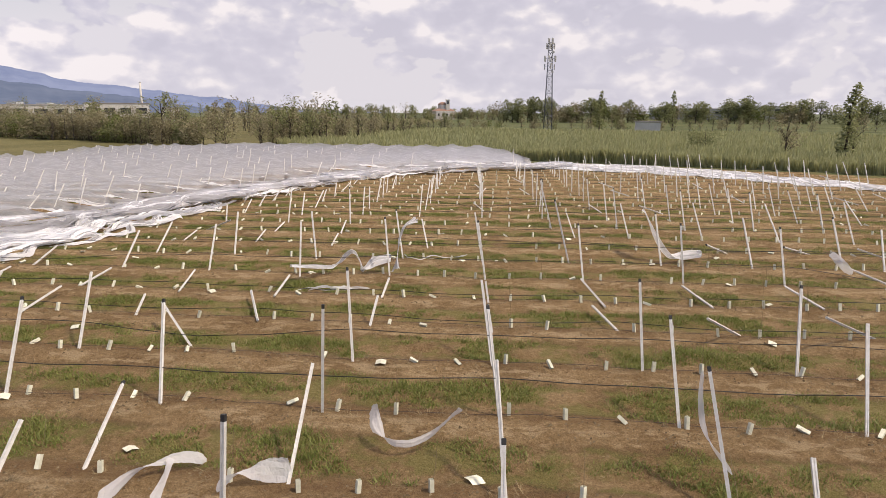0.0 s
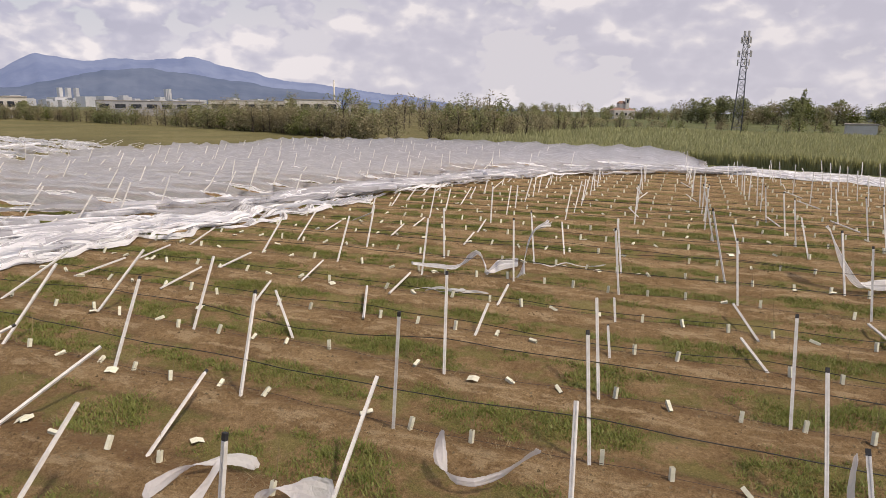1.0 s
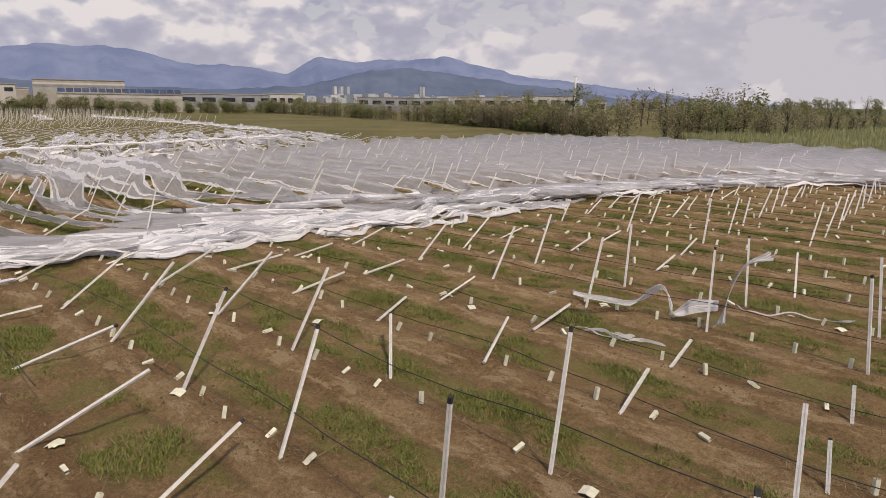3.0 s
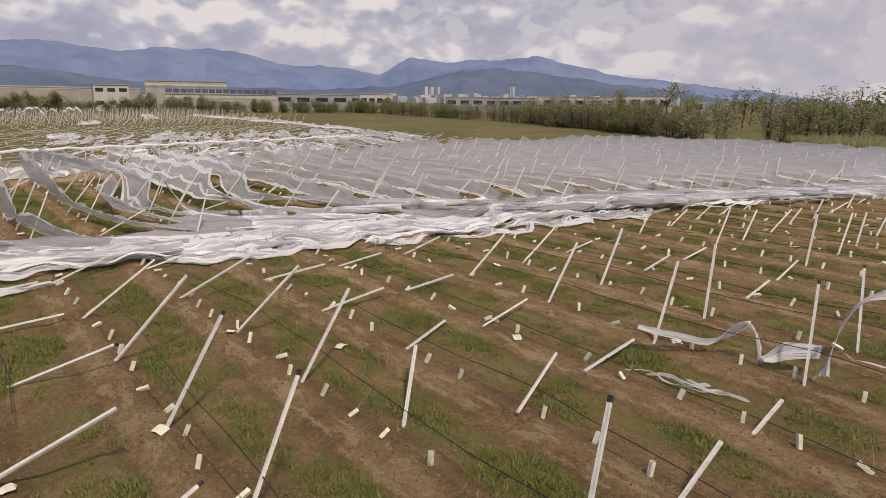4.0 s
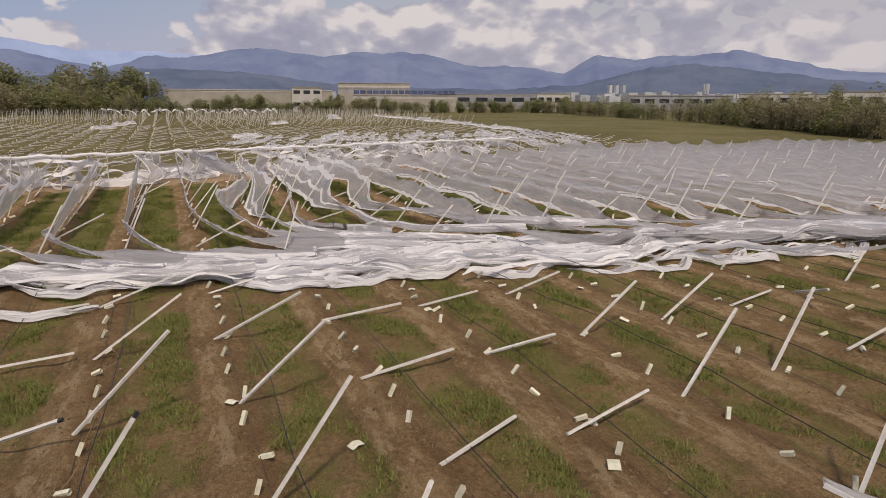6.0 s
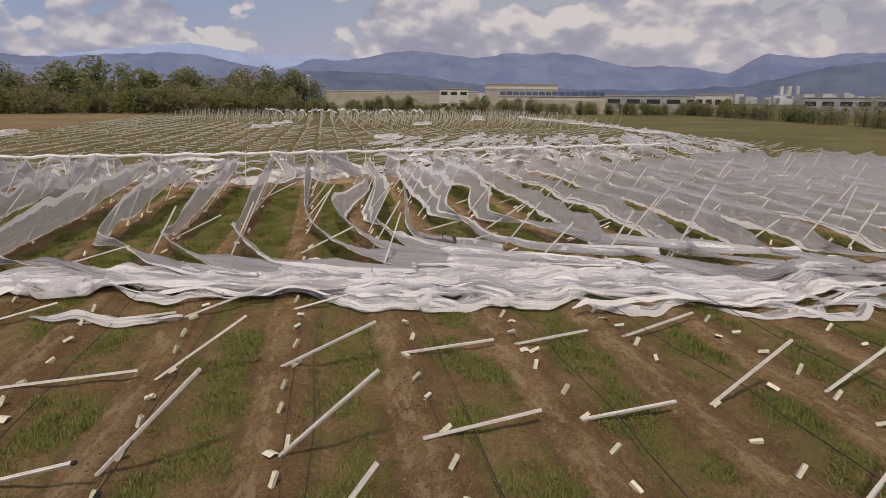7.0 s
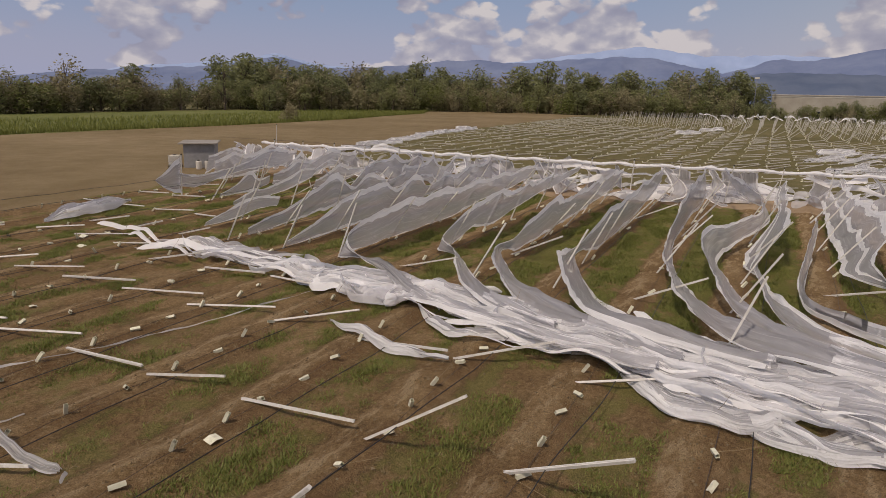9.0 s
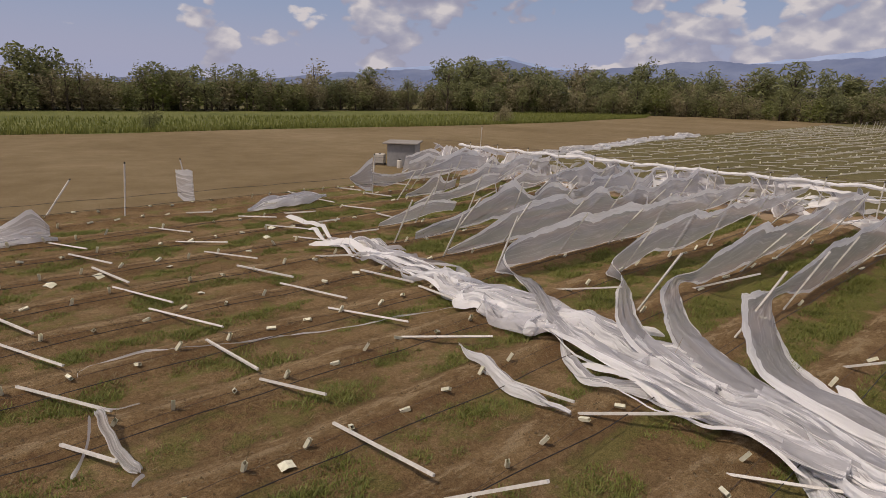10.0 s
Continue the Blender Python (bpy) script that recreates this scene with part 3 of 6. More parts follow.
def tree(kind, seed):
    """A tree about ten metres high: tapered trunk with limbs, crown of leaf clumps."""
    r = random.Random(seed)
    top = new("tree")
    if kind == "broad":
        blobs = [(r.uniform(-2.2, 2.2), r.uniform(-2.2, 2.2), r.uniform(3.6, 8.0), r.uniform(1.3, 2.2), r.uniform(1.3, 2.2), r.uniform(1.2, 2.0)) for _ in range(9)]
        blobs += [(r.uniform(-2.4, 2.4), r.uniform(-2.4, 2.4), r.uniform(1.6, 3.6), r.uniform(1.2, 2.0), r.uniform(1.2, 2.0), r.uniform(1.2, 1.8)) for _ in range(3)]
        blobs.append((0, 0, 8.4, 1.6, 1.6, 1.5))
        leaves, size, mat, trunk = [105] * 13, 0.32, (M_LEAF_DARK, M_LEAF_MID)[seed % 2], 0.24
    elif kind == "poplar":
        blobs = [(r.uniform(-0.4, 0.4), r.uniform(-0.4, 0.4), 1.8 + k * 0.85, 1.1 - 0.07 * k, 1.1 - 0.07 * k, 0.9) for k in range(10)]
        leaves, size, mat, trunk = [70] * 10, 0.24, M_LEAF_MID, 0.16
    elif kind == "sparse":
        blobs = [(r.uniform(-1.8, 1.8), r.uniform(-1.8, 1.8), r.uniform(3.2, 8.6), r.uniform(0.9, 1.7), r.uniform(0.9, 1.7), r.uniform(0.9, 1.6)) for _ in range(12)]
        leaves, size, mat, trunk = [38] * 12, 0.24, (M_LEAF_DRY, M_LEAF_MID)[seed % 2], 0.2
    elif kind == "scrub":                                            # thin brownish shrub, stems showing
        blobs = [(r.uniform(-2.6, 2.6), r.uniform(-2.2, 2.2), r.uniform(1.4, 8.2), r.uniform(0.8, 1.7), r.uniform(0.8, 1.6), r.uniform(1.0, 2.2)) for _ in range(14)]
        leaves, size, mat, trunk = [40] * 14, 0.22, (M_LEAF_DRY, M_LEAF_DRY, M_LEAF_DRY, M_LEAF_MID)[seed % 4], 0.11
    else:                                                            # bush: many stems, no clear trunk
        blobs = [(r.uniform(-3, 3), r.uniform(-2, 2), r.uniform(1.2, 6.5), r.uniform(1.4, 2.3), r.uniform(1.3, 2), r.uniform(1.3, 2.6)) for _ in range(12)]
        leaves, size, mat, trunk = [85] * 12, 0.30, (M_LEAF_DRY, M_LEAF_MID, M_LEAF_DRY, M_LEAF_PALE)[seed % 4], 0.12
    v, f = tube_mesh([Vector((0.1 * math.sin(k + seed), 0.1 * math.cos(k * 1.3), k * 0.8 - 0.3)) for k in range(11)], [trunk * (1.15 - k * 0.1) for k in range(11)], 6)
    for b in blobs:
        z0 = max(0.6, b[2] - 2.6)
        lv, lf = tube_mesh([Vector((0, 0, z0)), Vector((b[0] * 0.5, b[1] * 0.5, (z0 + b[2]) / 2 + 0.1)), Vector(b[:3])], [trunk * 0.45, trunk * 0.28, trunk * 0.1], 4)
        f += [tuple(i + len(v) for i in q) for q in lf]
        v += lv
    t = new("trunk", raw_mesh("trunk", v, f, M_BARK, True))
    t.parent = top
    c = new("crown", crown_mesh("crown", blobs, leaves, size, mat, seed))
    c.parent = top
    return top


TREES = {}
TREE_WORDS = {"broad": "leafy dark green tree in a dense wood edge", "poplar": "slender upright poplar with grey-green leaves", "sparse": "half-bare tree with thin brownish crown",
              "bush": "dense green-brown bush of a field hedge", "scrub": "thin brownish shrub with bare stems showing"}


def plant(kind, x, y, h, r, group):
    var = r.randrange(4)
    key = (kind, var)
    m = pose(x, y, float(ridge(x, y)), 0, 0, r.uniform(0, 360)) @ Matrix.Diagonal((h / 10 * r.uniform(0.85, 1.25), h / 10 * r.uniform(0.85, 1.25), h / 10, 1))
    if key not in TREES:
        TREES[key] = tree(kind, var + 10 * len(kind))
        ob = TREES[key]
        ob.matrix_world = m
        tagged(ob, TREE_WORDS[kind], "bush" if kind in ("bush", "scrub") else "tree", group)
        return ob
    ob = copy_thing(TREES[key], m)
    ob.matrix_basis = m
    return tagged(ob, TREE_WORDS[kind], "", group)


def row_of_trees(points, count, kinds, heights, spread, seed, group):
    """Trees scattered along a line of the plan."""
    r = random.Random(seed)
    for k in range(count):
        u = (k + r.uniform(0.1, 0.9)) / count * (len(points) - 1)
        i = min(int(u), len(points) - 2)
        w = u - i
        x = points[i][0] * (1 - w) + points[i + 1][0] * w + r.uniform(-spread, spread)
        y = points[i][1] * (1 - w) + points[i + 1][1] * w + r.uniform(-spread, spread)
        plant(r.choice(kinds), x, y, r.uniform(*heights), r, group)


def wood(points, count, kinds, heights, spread, seed, label):
    """A far wood or hedge whose trees nobody could count: crowns and trunks joined."""
    r = random.Random(seed)
    V, F, MI, mats = [], [], [], []
    protos = {}
    total = 0
    for k in range(count):
        u = (k + r.uniform(0.0, 1.0)) / count * (len(points) - 1)
        i = min(int(u), len(points) - 2)
        w = u - i
        x = points[i][0] * (1 - w) + points[i + 1][0] * w + r.uniform(-spread, spread)
        y = points[i][1] * (1 - w) + points[i + 1][1] * w + r.uniform(-spread, spread)
        kind, var = r.choice(kinds), r.randrange(4)
        if (kind, var) not in TREES:
            TREES[kind, var] = tree(kind, var + 10 * len(kind))
            SPARE.append(TREES[kind, var])
        if (kind, var) not in protos:
            got = []
            for part_ob in TREES[kind, var].children:
                me = part_ob.data
                co = np.empty(len(me.vertices) * 3)
                me.vertices.foreach_get("co", co)
                if me.materials[0] not in mats:
                    mats.append(me.materials[0])
                co = co.reshape(-1, 3)
                faces = [tuple(p.vertices) for p in me.polygons]
                if part_ob.name.startswith("crown"):                 # far off, half the leaf clumps do
                    co = co.reshape(-1, 4, 3)[::2][:, (0, 1, 2)]
                    mid = co.mean(1, keepdims=True)
                    co = (mid + (co - mid) * 1.7).reshape(-1, 3)
                    faces = [(3 * q, 3 * q + 1, 3 * q + 2) for q in range(len(co) // 3)]
                got.append((co, faces, mats.index(me.materials[0])))
            protos[kind, var] = got
        h, a = r.uniform(*heights) / 10 * (1 + 0.36 * noise.noise(Vector((x * 0.045, y * 0.045, seed))) + 0.25 * noise.noise(Vector((x * 0.15, y * 0.15, seed)))), r.uniform(0, 6.28)
        sx = h ** 0.6 * (sum(heights) / 20) ** 0.4 * r.uniform(0.85, 1.3)
        rot = np.array([[math.cos(a) * sx, -math.sin(a) * sx, 0], [math.sin(a) * sx, math.cos(a) * sx, 0], [0, 0, h]])
        for co, faces, mi in protos[kind, var]:
            V.append(co @ rot.T + np.array([x, y, float(plain(x, y))]))
            F += [tuple(q + total for q in f) for f in faces]
            MI += [mi] * len(faces)
            total += len(co)
    ob = new("wood", raw_mesh("wood", np.concatenate(V), F, mats, False, MI))
    tagged(ob, label, "trees", kind="stuff")


SPARE = []
row_of_trees([(-51, 117), (-44, 132), (-39, 152), (-36, 187)], 46, ("scrub", "scrub", "sparse", "sparse"), (5, 8.6), 4, 1, "trees beside the maize field")
row_of_trees([(-59, 124), (-94, 140), (-150, 166)], 64, ("scrub", "scrub", "scrub", "bush"), (5.2, 8.6), 4, 2, "field hedge")
wood([(-74, 130), (-109, 146), (-150, 166), (-216, 178), (-282, 184)], 190, ("scrub", "scrub", "bush"), (5.2, 8.4), 4, 12, "dense brownish green field hedge")
wood([(-36, 187), (-29, 216), (-22, 251)], 30, ("scrub", "sparse"), (4, 6.5), 3, 13, "low bushes by the maize field")
wood([(-57, 192), (-97, 212), (-168, 252), (-259, 292)], 64, ("sparse", "scrub", "bush"), (7.5, 12.5), 10, 3, "loose trees and bushes on the far plain")
wood([(-19, 253), (28, 262), (79, 260), (150, 250)], 60, ("scrub", "scrub", "bush", "sparse"), (4, 7), 8, 4, "trees and bushes behind the maize field")
wood([(-8, 441), (75, 448), (176, 434), (296, 409)], 110, ("broad", "bush"), (12, 17), 9, 5, "dark far tree line on the plain")
wood([(-263, 194), (-277, 147), (-294, 109), (-301, 62), (-300, 20), (-294, -24)], 190, ("bush", "broad"), (5.0, 7.2), 3, 6, "low hedge before the factories")
wood([(-330, 10), (-318, -35), (-300, -90), (-275, -130), (-235, -158), (-200, -168)], 150, ("broad", "broad", "bush", "sparse"), (14, 22), 11, 7, "tall dense dark green wood")
wood([(-290, 5), (-282, -40), (-270, -85), (-258, -112), (-225, -136), (-190, -148)], 230, ("bush", "bush", "bush", "broad", "scrub"), (7, 14), 7, 8, "bushy edge of the dense wood")
wood([(-210, -158), (-157, -160), (-116, -156), (-86, -155), (-51, -154), (-18, -152), (22, -150)], 330, ("bush", "bush", "bush", "sparse", "broad", "scrub"), (7.5, 12.5), 7, 9, "green-brown wood beyond the green field")
wood([(-292, 565), (-187, 625), (-104, 644), (-12, 631)], 70, ("bush", "broad", "sparse"), (10, 15), 10, 15, "far trees on the plain")
wood([(-138, 549), (-86, 563), (-45, 572), (1, 561)], 34, ("bush", "broad"), (6, 10), 8, 14, "low dark trees round the church")
for x, y, h, kind in ((-75, 132.6, 11, "sparse"), (42.9, 88.6, 10.2, "poplar"), (39, 97.3, 7.6, "sparse"), (47, 95, 6.2, "sparse"), (32, 111.6, 6, "bush"), (-26, -79, 5.5, "bush"), (-47.5, -78.5, 4.2, "bush"),
                      (-128, -81, 5.0, "bush"), (-133, -84, 4.2, "bush"), (-124, -156, 18, "sparse"), (-46, -158, 15.5, "broad"), (-51, -161, 15, "broad"), (-176, -150, 17, "sparse"), (31, 231.8, 13.8, "poplar"), (60, 248.7, 14.3, "poplar")):
    plant(kind, x, y, h, random.Random(int(x * 7 + y)), "single trees in the fields")


for n, ob in enumerate(SPARE):
    ob.matrix_world = pose(-200 - 9 * n, -172 + 3 * n, 0.1, 0, 0, 40 * n) @ Matrix.Scale(1.4, 4)
    tagged(ob, "leafy tree at the edge of the wood", "tree", "single trees in the fields")


# ---- radio mast ----
def radio_mast(x, y, high):
    top = new("radio_mast")
    z = float(ridge(x, y))
    top.location = (x, y, z)
    tagged(top, "grey steel lattice radio mast with antennas at its head", "mast")
    foot, head = 1.5, 0.62

    def half(h):
        return foot + (head - foot) * h / high
    for sx, sy in ((-1, -1), (1, -1), (1, 1), (-1, 1)):
        tube("leg", [(sx * half(h), sy * half(h), h) for h in (-0.5, high * 0.5, high)], 0.13, M_STEEL, top)
    levels = [high * (1 - (1 - k / 15) ** 0.9) for k in range(16)]
    for a, b in zip(levels, levels[1:]):
        for sx, sy in ((-1, -1), (1, -1), (1, 1), (-1, 1)):
            nx, ny = -sy, sx
            tube("brace", [(sx * half(a), sy * half(a), a), (nx * half(b), ny * half(b), b)], 0.07, M_STEEL, top, 4)
            tube("brace", [(sx * half(b), sy * half(b), b), (nx * half(b), ny * half(b), b)], 0.06, M_STEEL, top, 4)
    for h, rad, cnt in ((high - 1.2, 1.5, 6), (high - 5.5, 2.1, 6), (high - 8.2, 2.0, 3), (high + 0.6, 0.9, 4)):
        for k in range(cnt):
            w = 2 * math.pi * (k + 0.3) / cnt
            px, py = rad * math.cos(w), rad * math.sin(w)
            bm = bmesh.new()
            box(bm, (px - 0.2, py - 0.14, h - 1.0), (px + 0.2, py + 0.14, h + 1.0), 0.05)
            panel = part("antenna", bm, M_WALLW, top, "pale panel antenna")
            tube("bracket", [(0.4 * math.cos(w), 0.4 * math.sin(w), h), (px, py, h)], 0.05, M_STEEL, panel, 4, "grey steel bracket")
    for h, s in ((high - 3.2, 0.55), (high - 10.0, 0.45)):
        bm = bmesh.new()
        bmesh.ops.create_cone(bm, cap_ends=True, segments=14, radius1=s, radius2=s * 0.8, depth=0.35, matrix=Matrix.Translation((0.9, -0.9, h)) @ Matrix.Rotation(radians(90), 4, "X"))
        part("dish", bm, M_WALLW, top, "round white dish antenna")


radio_mast(13.4, 238.5, 31)


def church(az, dist):
    x, y, z = place(az, dist)
    top = new("church")
    top.matrix_world = pose(x, y, z, 0, 0, az + 12)
    tagged(top, "pale stone church with a round dome and bell tower", "church")
    bm = bmesh.new()
    box(bm, (-9, 0, -1), (9, 22, 7.5), 0.1)
    part("nave", bm, M_WALLW, top)
    bm = bmesh.new()
    bmesh.ops.create_cone(bm, cap_ends=True, segments=4, radius1=14.5, radius2=6, depth=3, matrix=Matrix.Translation((0, 11, 9)) @ Matrix.Rotation(radians(45), 4, "Z"))
    part("roof", bm, M_TILE, top)
    bm = bmesh.new()
    bmesh.ops.create_cone(bm, cap_ends=True, segments=12, radius1=4.6, radius2=4.6, depth=4, matrix=Matrix.Translation((-1, 9, 11.5)))
    part("drum", bm, M_WALLW, top)
    bm = bmesh.new()
    bmesh.ops.create_uvsphere(bm, u_segments=14, v_segments=8, radius=4.6, matrix=Matrix.Translation((-1, 9, 13.2)) @ Matrix.Diagonal((1, 1, 0.6, 1)))
    part("dome", bm, M_TILE, top)
    bm = bmesh.new()
    box(bm, (1.2, 3, 0), (4.4, 6.2, 17.5), 0.08)
    box(bm, (0.9, 2.7, 17.5), (4.7, 6.5, 18.1), 0.08)
    belfry = part("bell_tower", bm, M_WALLW, top)
    bm = bmesh.new()
    box(bm, (2.0, 2.9, 14.0), (3.6, 3.05, 16.6), 0.05)
    part("window", bm, M_GLASS, belfry, "dark belfry opening")
    for k in range(4):
        bm = bmesh.new()
        box(bm, (-7.5 + k * 4, -0.1, 3), (-5.8 + k * 4, 0.2, 5.4), 0.05)
        part("window", bm, M_GLASS, top)


church(5.5, 589)
for az, d, h in ((31.1, 703, 34.5),):
    x, y, z = place(az, d)
    c = new("chimney")
    c.location = (x, y, z)
    tagged(c, "tall white factory chimney over the trees", "chimney")
    tube("shaft", [(0, 0, 0), (0, 0, h * 0.5), (0, 0, h)], [1.3, 1.1, 0.9], M_WALLW, c, 10)
    tube("rim", [(0, 0, h), (0, 0, h + 0.6)], [1.05, 1.05], M_WALLW, c, 10)


def light_mast(az, dist, high):
    x, y, z = place(az, dist)
    top = new("floodlight_mast")
    top.matrix_world = pose(x, y, z, 0, 0, az)
    tagged(top, "tall grey floodlight mast with a lamp head", "mast", "floodlight masts")
    tube("pole", [(0, 0, -0.3), (0, 0, high * 0.5), (0, 0, high)], [0.26, 0.2, 0.14], M_STEEL, top, 8)
    bm = bmesh.new()
    box(bm, (-0.9, -0.3, high), (0.9, 0.2, high + 0.7), 0.06)
    part("lamp_head", bm, M_WALLW, top, "pale floodlight head")


light_mast(90.1, 301, 15.9)
light_mast(94.9, 311, 15.7)


def tower_crane(az, dist, high):
    x, y, z = place(az, dist)
    top = new("tower_crane")
    top.matrix_world = pose(x, y, z, 0, 0, az + 20)
    tagged(top, "far tower crane over the trees", "crane")
    tube("mast", [(0, 0, 0), (0, 0, high)], 0.5, M_STEEL, top, 4)
    tube("jib", [(-14, 0, high - 1.5), (0, 0, high), (9, 0, high + 0.5)], 0.4, M_STEEL, top, 4)
    tube("stay", [(-11, 0, high - 1), (0, 0, high + 3), (7, 0, high + 0.3)], 0.15, M_STEEL, top, 4)


tower_crane(165.8, 517, 17)


# ---- maize field: blades too many to count ----
def maize():
    r = random.Random(11)
    v, f = [], []
    for _ in range(50000):
        x = r.uniform(-45, 95)
        y = float(maize_front(x)) + 1.5 + 130 * r.random() ** 2.2
        if x < -44 - 0.02 * y:
            continue
        z = float(plain(x, y))
        h = r.uniform(1.3, 2.1) * (1 + 0.12 * math.sin(x * 0.21 + y * 0.13))
        w = r.uniform(0.05, 0.11) * (1 + max(0, y - 76) / 60)
        a = r.uniform(0, math.pi)
        dx, dy = math.cos(a) * w, math.sin(a) * w
        lx, ly = r.uniform(-0.3, 0.3), r.uniform(-0.3, 0.3)
        k = len(v)
        v += [(x - dx, y - dy, z), (x + dx, y + dy, z), (x + dx * 0.7 + lx * 0.6, y + dy * 0.7 + ly * 0.6, z + h * 0.75), (x + lx * 1.4, y + ly * 1.4, z + h)]
        f.append((k, k + 1, k + 2, k + 3))
    tagged(new("maize_plants", raw_mesh("maize_plants", v, f, M_MAIZE)), "tall grey-green reedy crop with a ragged front edge", "crop", kind="stuff")


maize()

# ---- orchard posts ----
def make_post():
    """A white post, 2.5 m out of the ground: grooved shaft and black rubber cap."""
    top = new("post")
    w, d, g = 0.032, 0.028, 0.009
    ring = [(-w, -d), (-g, -d), (-g, -d + 0.011), (g, -d + 0.011), (g, -d), (w, -d), (w, d), (-w, d)]
    v, f = [], []
    for z in (-0.25, 1.2, 2.5):
        v += [(x, y, z) for x, y in ring]
    for j in range(2):
        for k in range(8):
            f.append((j * 8 + k, j * 8 + (k + 1) % 8, j * 8 + 8 + (k + 1) % 8, j * 8 + 8 + k))
    f.append(tuple(range(16, 24)))
    s = new("shaft", raw_mesh("shaft", v, f, M_POST))
    s.parent = top
    bm = bmesh.new()
    box(bm, (-0.035, -0.031, 2.42), (0.035, 0.031, 2.52), 0.006)
    part("cap", bm, M_CAP, top, "black rubber cap")
    return top


POST = make_post()
POST_USED = []
POSTS_BY_ROW = {}


def lean_matrix(x, y, lean, way, twist, size=1.0):
    """A pose at the ground, the axis leaning by so many degrees towards a compass turn (0 is +y, 90 is -x)."""
    z = float(ridge(x, y)) + (0.05 if lean > 80 else 0.0)
    axis = Vector((math.cos(radians(way)), math.sin(radians(way)), 0))
    return Matrix.Translation((x, y, z)) @ Matrix.Rotation(radians(-lean), 4, axis) @ Matrix.Rotation(radians(twist), 4, "Z") @ Matrix.Diagonal((1, 1, size, 1))


REST_V, REST_F = [], []


def post(x, y, lean, way, size=1.0, single=True):
    words = "upright white post with black cap" if lean < 25 else "leaning white post over bare soil" if lean < 68 else "fallen white post lying on the soil"
    twist = (x * 37 + y * 91) % 40 - 20
    m = lean_matrix(x, y, lean, way, twist, size)
    if not single:
        shaft = next(c for c in POST.children if c.name.startswith("shaft")).data
        REST_F.extend(tuple(len(REST_V) + i for i in p.vertices) for p in shaft.polygons)
        REST_V.extend(tuple(m @ q.co) for q in shaft.vertices)
        return None
    if not POST_USED:
        ob = POST
        ob.matrix_world = m
    else:
        ob = copy_thing(POST, m)
        ob.matrix_basis = m
    POST_USED.append(ob)
    if (lean > 75 and x < -6 or lean > 34 and (x * 7.3 + y * 3.1) % 1.0 < 0.75) and ob is not POST:                      # caps lost in the fall
        for c in [c for c in ob.children if c.name.startswith("cap")]:
            bpy.data.objects.remove(c)
    tagged(ob, words, "post", "orchard posts")
    POSTS_BY_ROW.setdefault(round((y - ROW0) / PITCH), []).append((x, m @ Vector((0, 0, 0.85)), m @ Vector((0, 0, 2.45)), lean))
    return ob


EDGE_Y = (-28.5, -7, -1, 5, 10, 14.3, 17.5, 20.5, 23.5, 27, 30.7, 37.5, 45.5, 54, 65.5, 73.4, 79.2)
EDGE_X = (-34, -29.8, -28.5, -28.0, -27.4, -26.7, -26.0, -25.4, -24.9, -24.2, -22.6, -22.2, -20.6, -17.8, -12.7, -4.2, 7.9)


def edge(y):
    """Where the heap of net begins on the ground, for a row."""
    return float(np.interp(y, EDGE_Y, EDGE_X))


def west_end(y):
    """Where the nets end at the head line."""
    return float(np.interp(y, HEAD_Y, HEAD_X))


def usual_lean(x, y, r):
    """Posts stand at the east end and lie flat towards the heap; all fell to the north."""
    base = float(np.interp(x - edge(y), (-30, -12, -6, 0, 6, 12, 17, 23, 32, 50), (36, 46, 74, 86, 66, 48, 36, 24, 30, 34)))
    return min(88, max(4, base + r.uniform(-7, 7))), r.uniform(-8, 12)


SPOTS = {}


def measured(k, *items):
    """Posts of row k: x, distance off the row line, lean, way, length."""
    SPOTS[k] = items


measured(-8, (-24.46, -0.31, 88, 22, 1.03), (-20.00, 0.30, 88, 20, 0.95), (-29.02, -0.20, 87, 33, 0.82))
measured(-7, (-24.42, 0.20, 88, 43, 0.87), (-20.11, 0.17, 88, 16, 1.06), (-29.19, -0.49, 87, 20, 1.07))
measured(-6, (-24.58, -0.16, 88, 22, 1.03), (-20.23, -0.21, 88, 6, 1.15), (-29.00, -0.50, 88, 22, 1.06))
measured(-5, (-24.68, -0.41, 88, 14, 1.12), (-20.18, -0.45, 88, 15, 1.20), (-16.40, 0.00, 88, 13, 1.15))
measured(-4, (-24.93, -0.50, 88, 13, 1.17), (-20.33, -0.36, 88, 17, 1.20), (-16.30, -0.10, 88, 18, 1.10))
measured(-3, (-24.78, -0.18, 88, 20, 1.08), (-20.58, 0.03, 88, 2, 1.03), (-16.23, 0.02, 88, 24, 1.10))
measured(-2, (3.56, 0.23, 40, -8, 1.00), (-0.62, 0.20, 29, 1, 0.98), (-4.55, 0.39, 10, -1, 1.06), (-8.69, 0.29, 47, 1, 0.98), (-16.32, 0.14, 88, 24, 0.55), (-20.62, 0.03, 86, 18, 0.74), (-25.08, 0.12, 88, 47, 0.95))
measured(-1, (-4.59, 0.24, 48, 1, 0.97), (3.33, 0.24, 33, 7, 1.00), (-0.58, 0.06, 36, 9, 1.00), (-8.67, 0.29, 73, 14, 1.00), (-12.37, -0.16, 64, -16, 1.01), (-17.02, 0.87, 70, -24, 0.99), (-20.75, -0.01, 88, 5, 1.05), (-25.08, 0.11, 88, 7, 0.98))
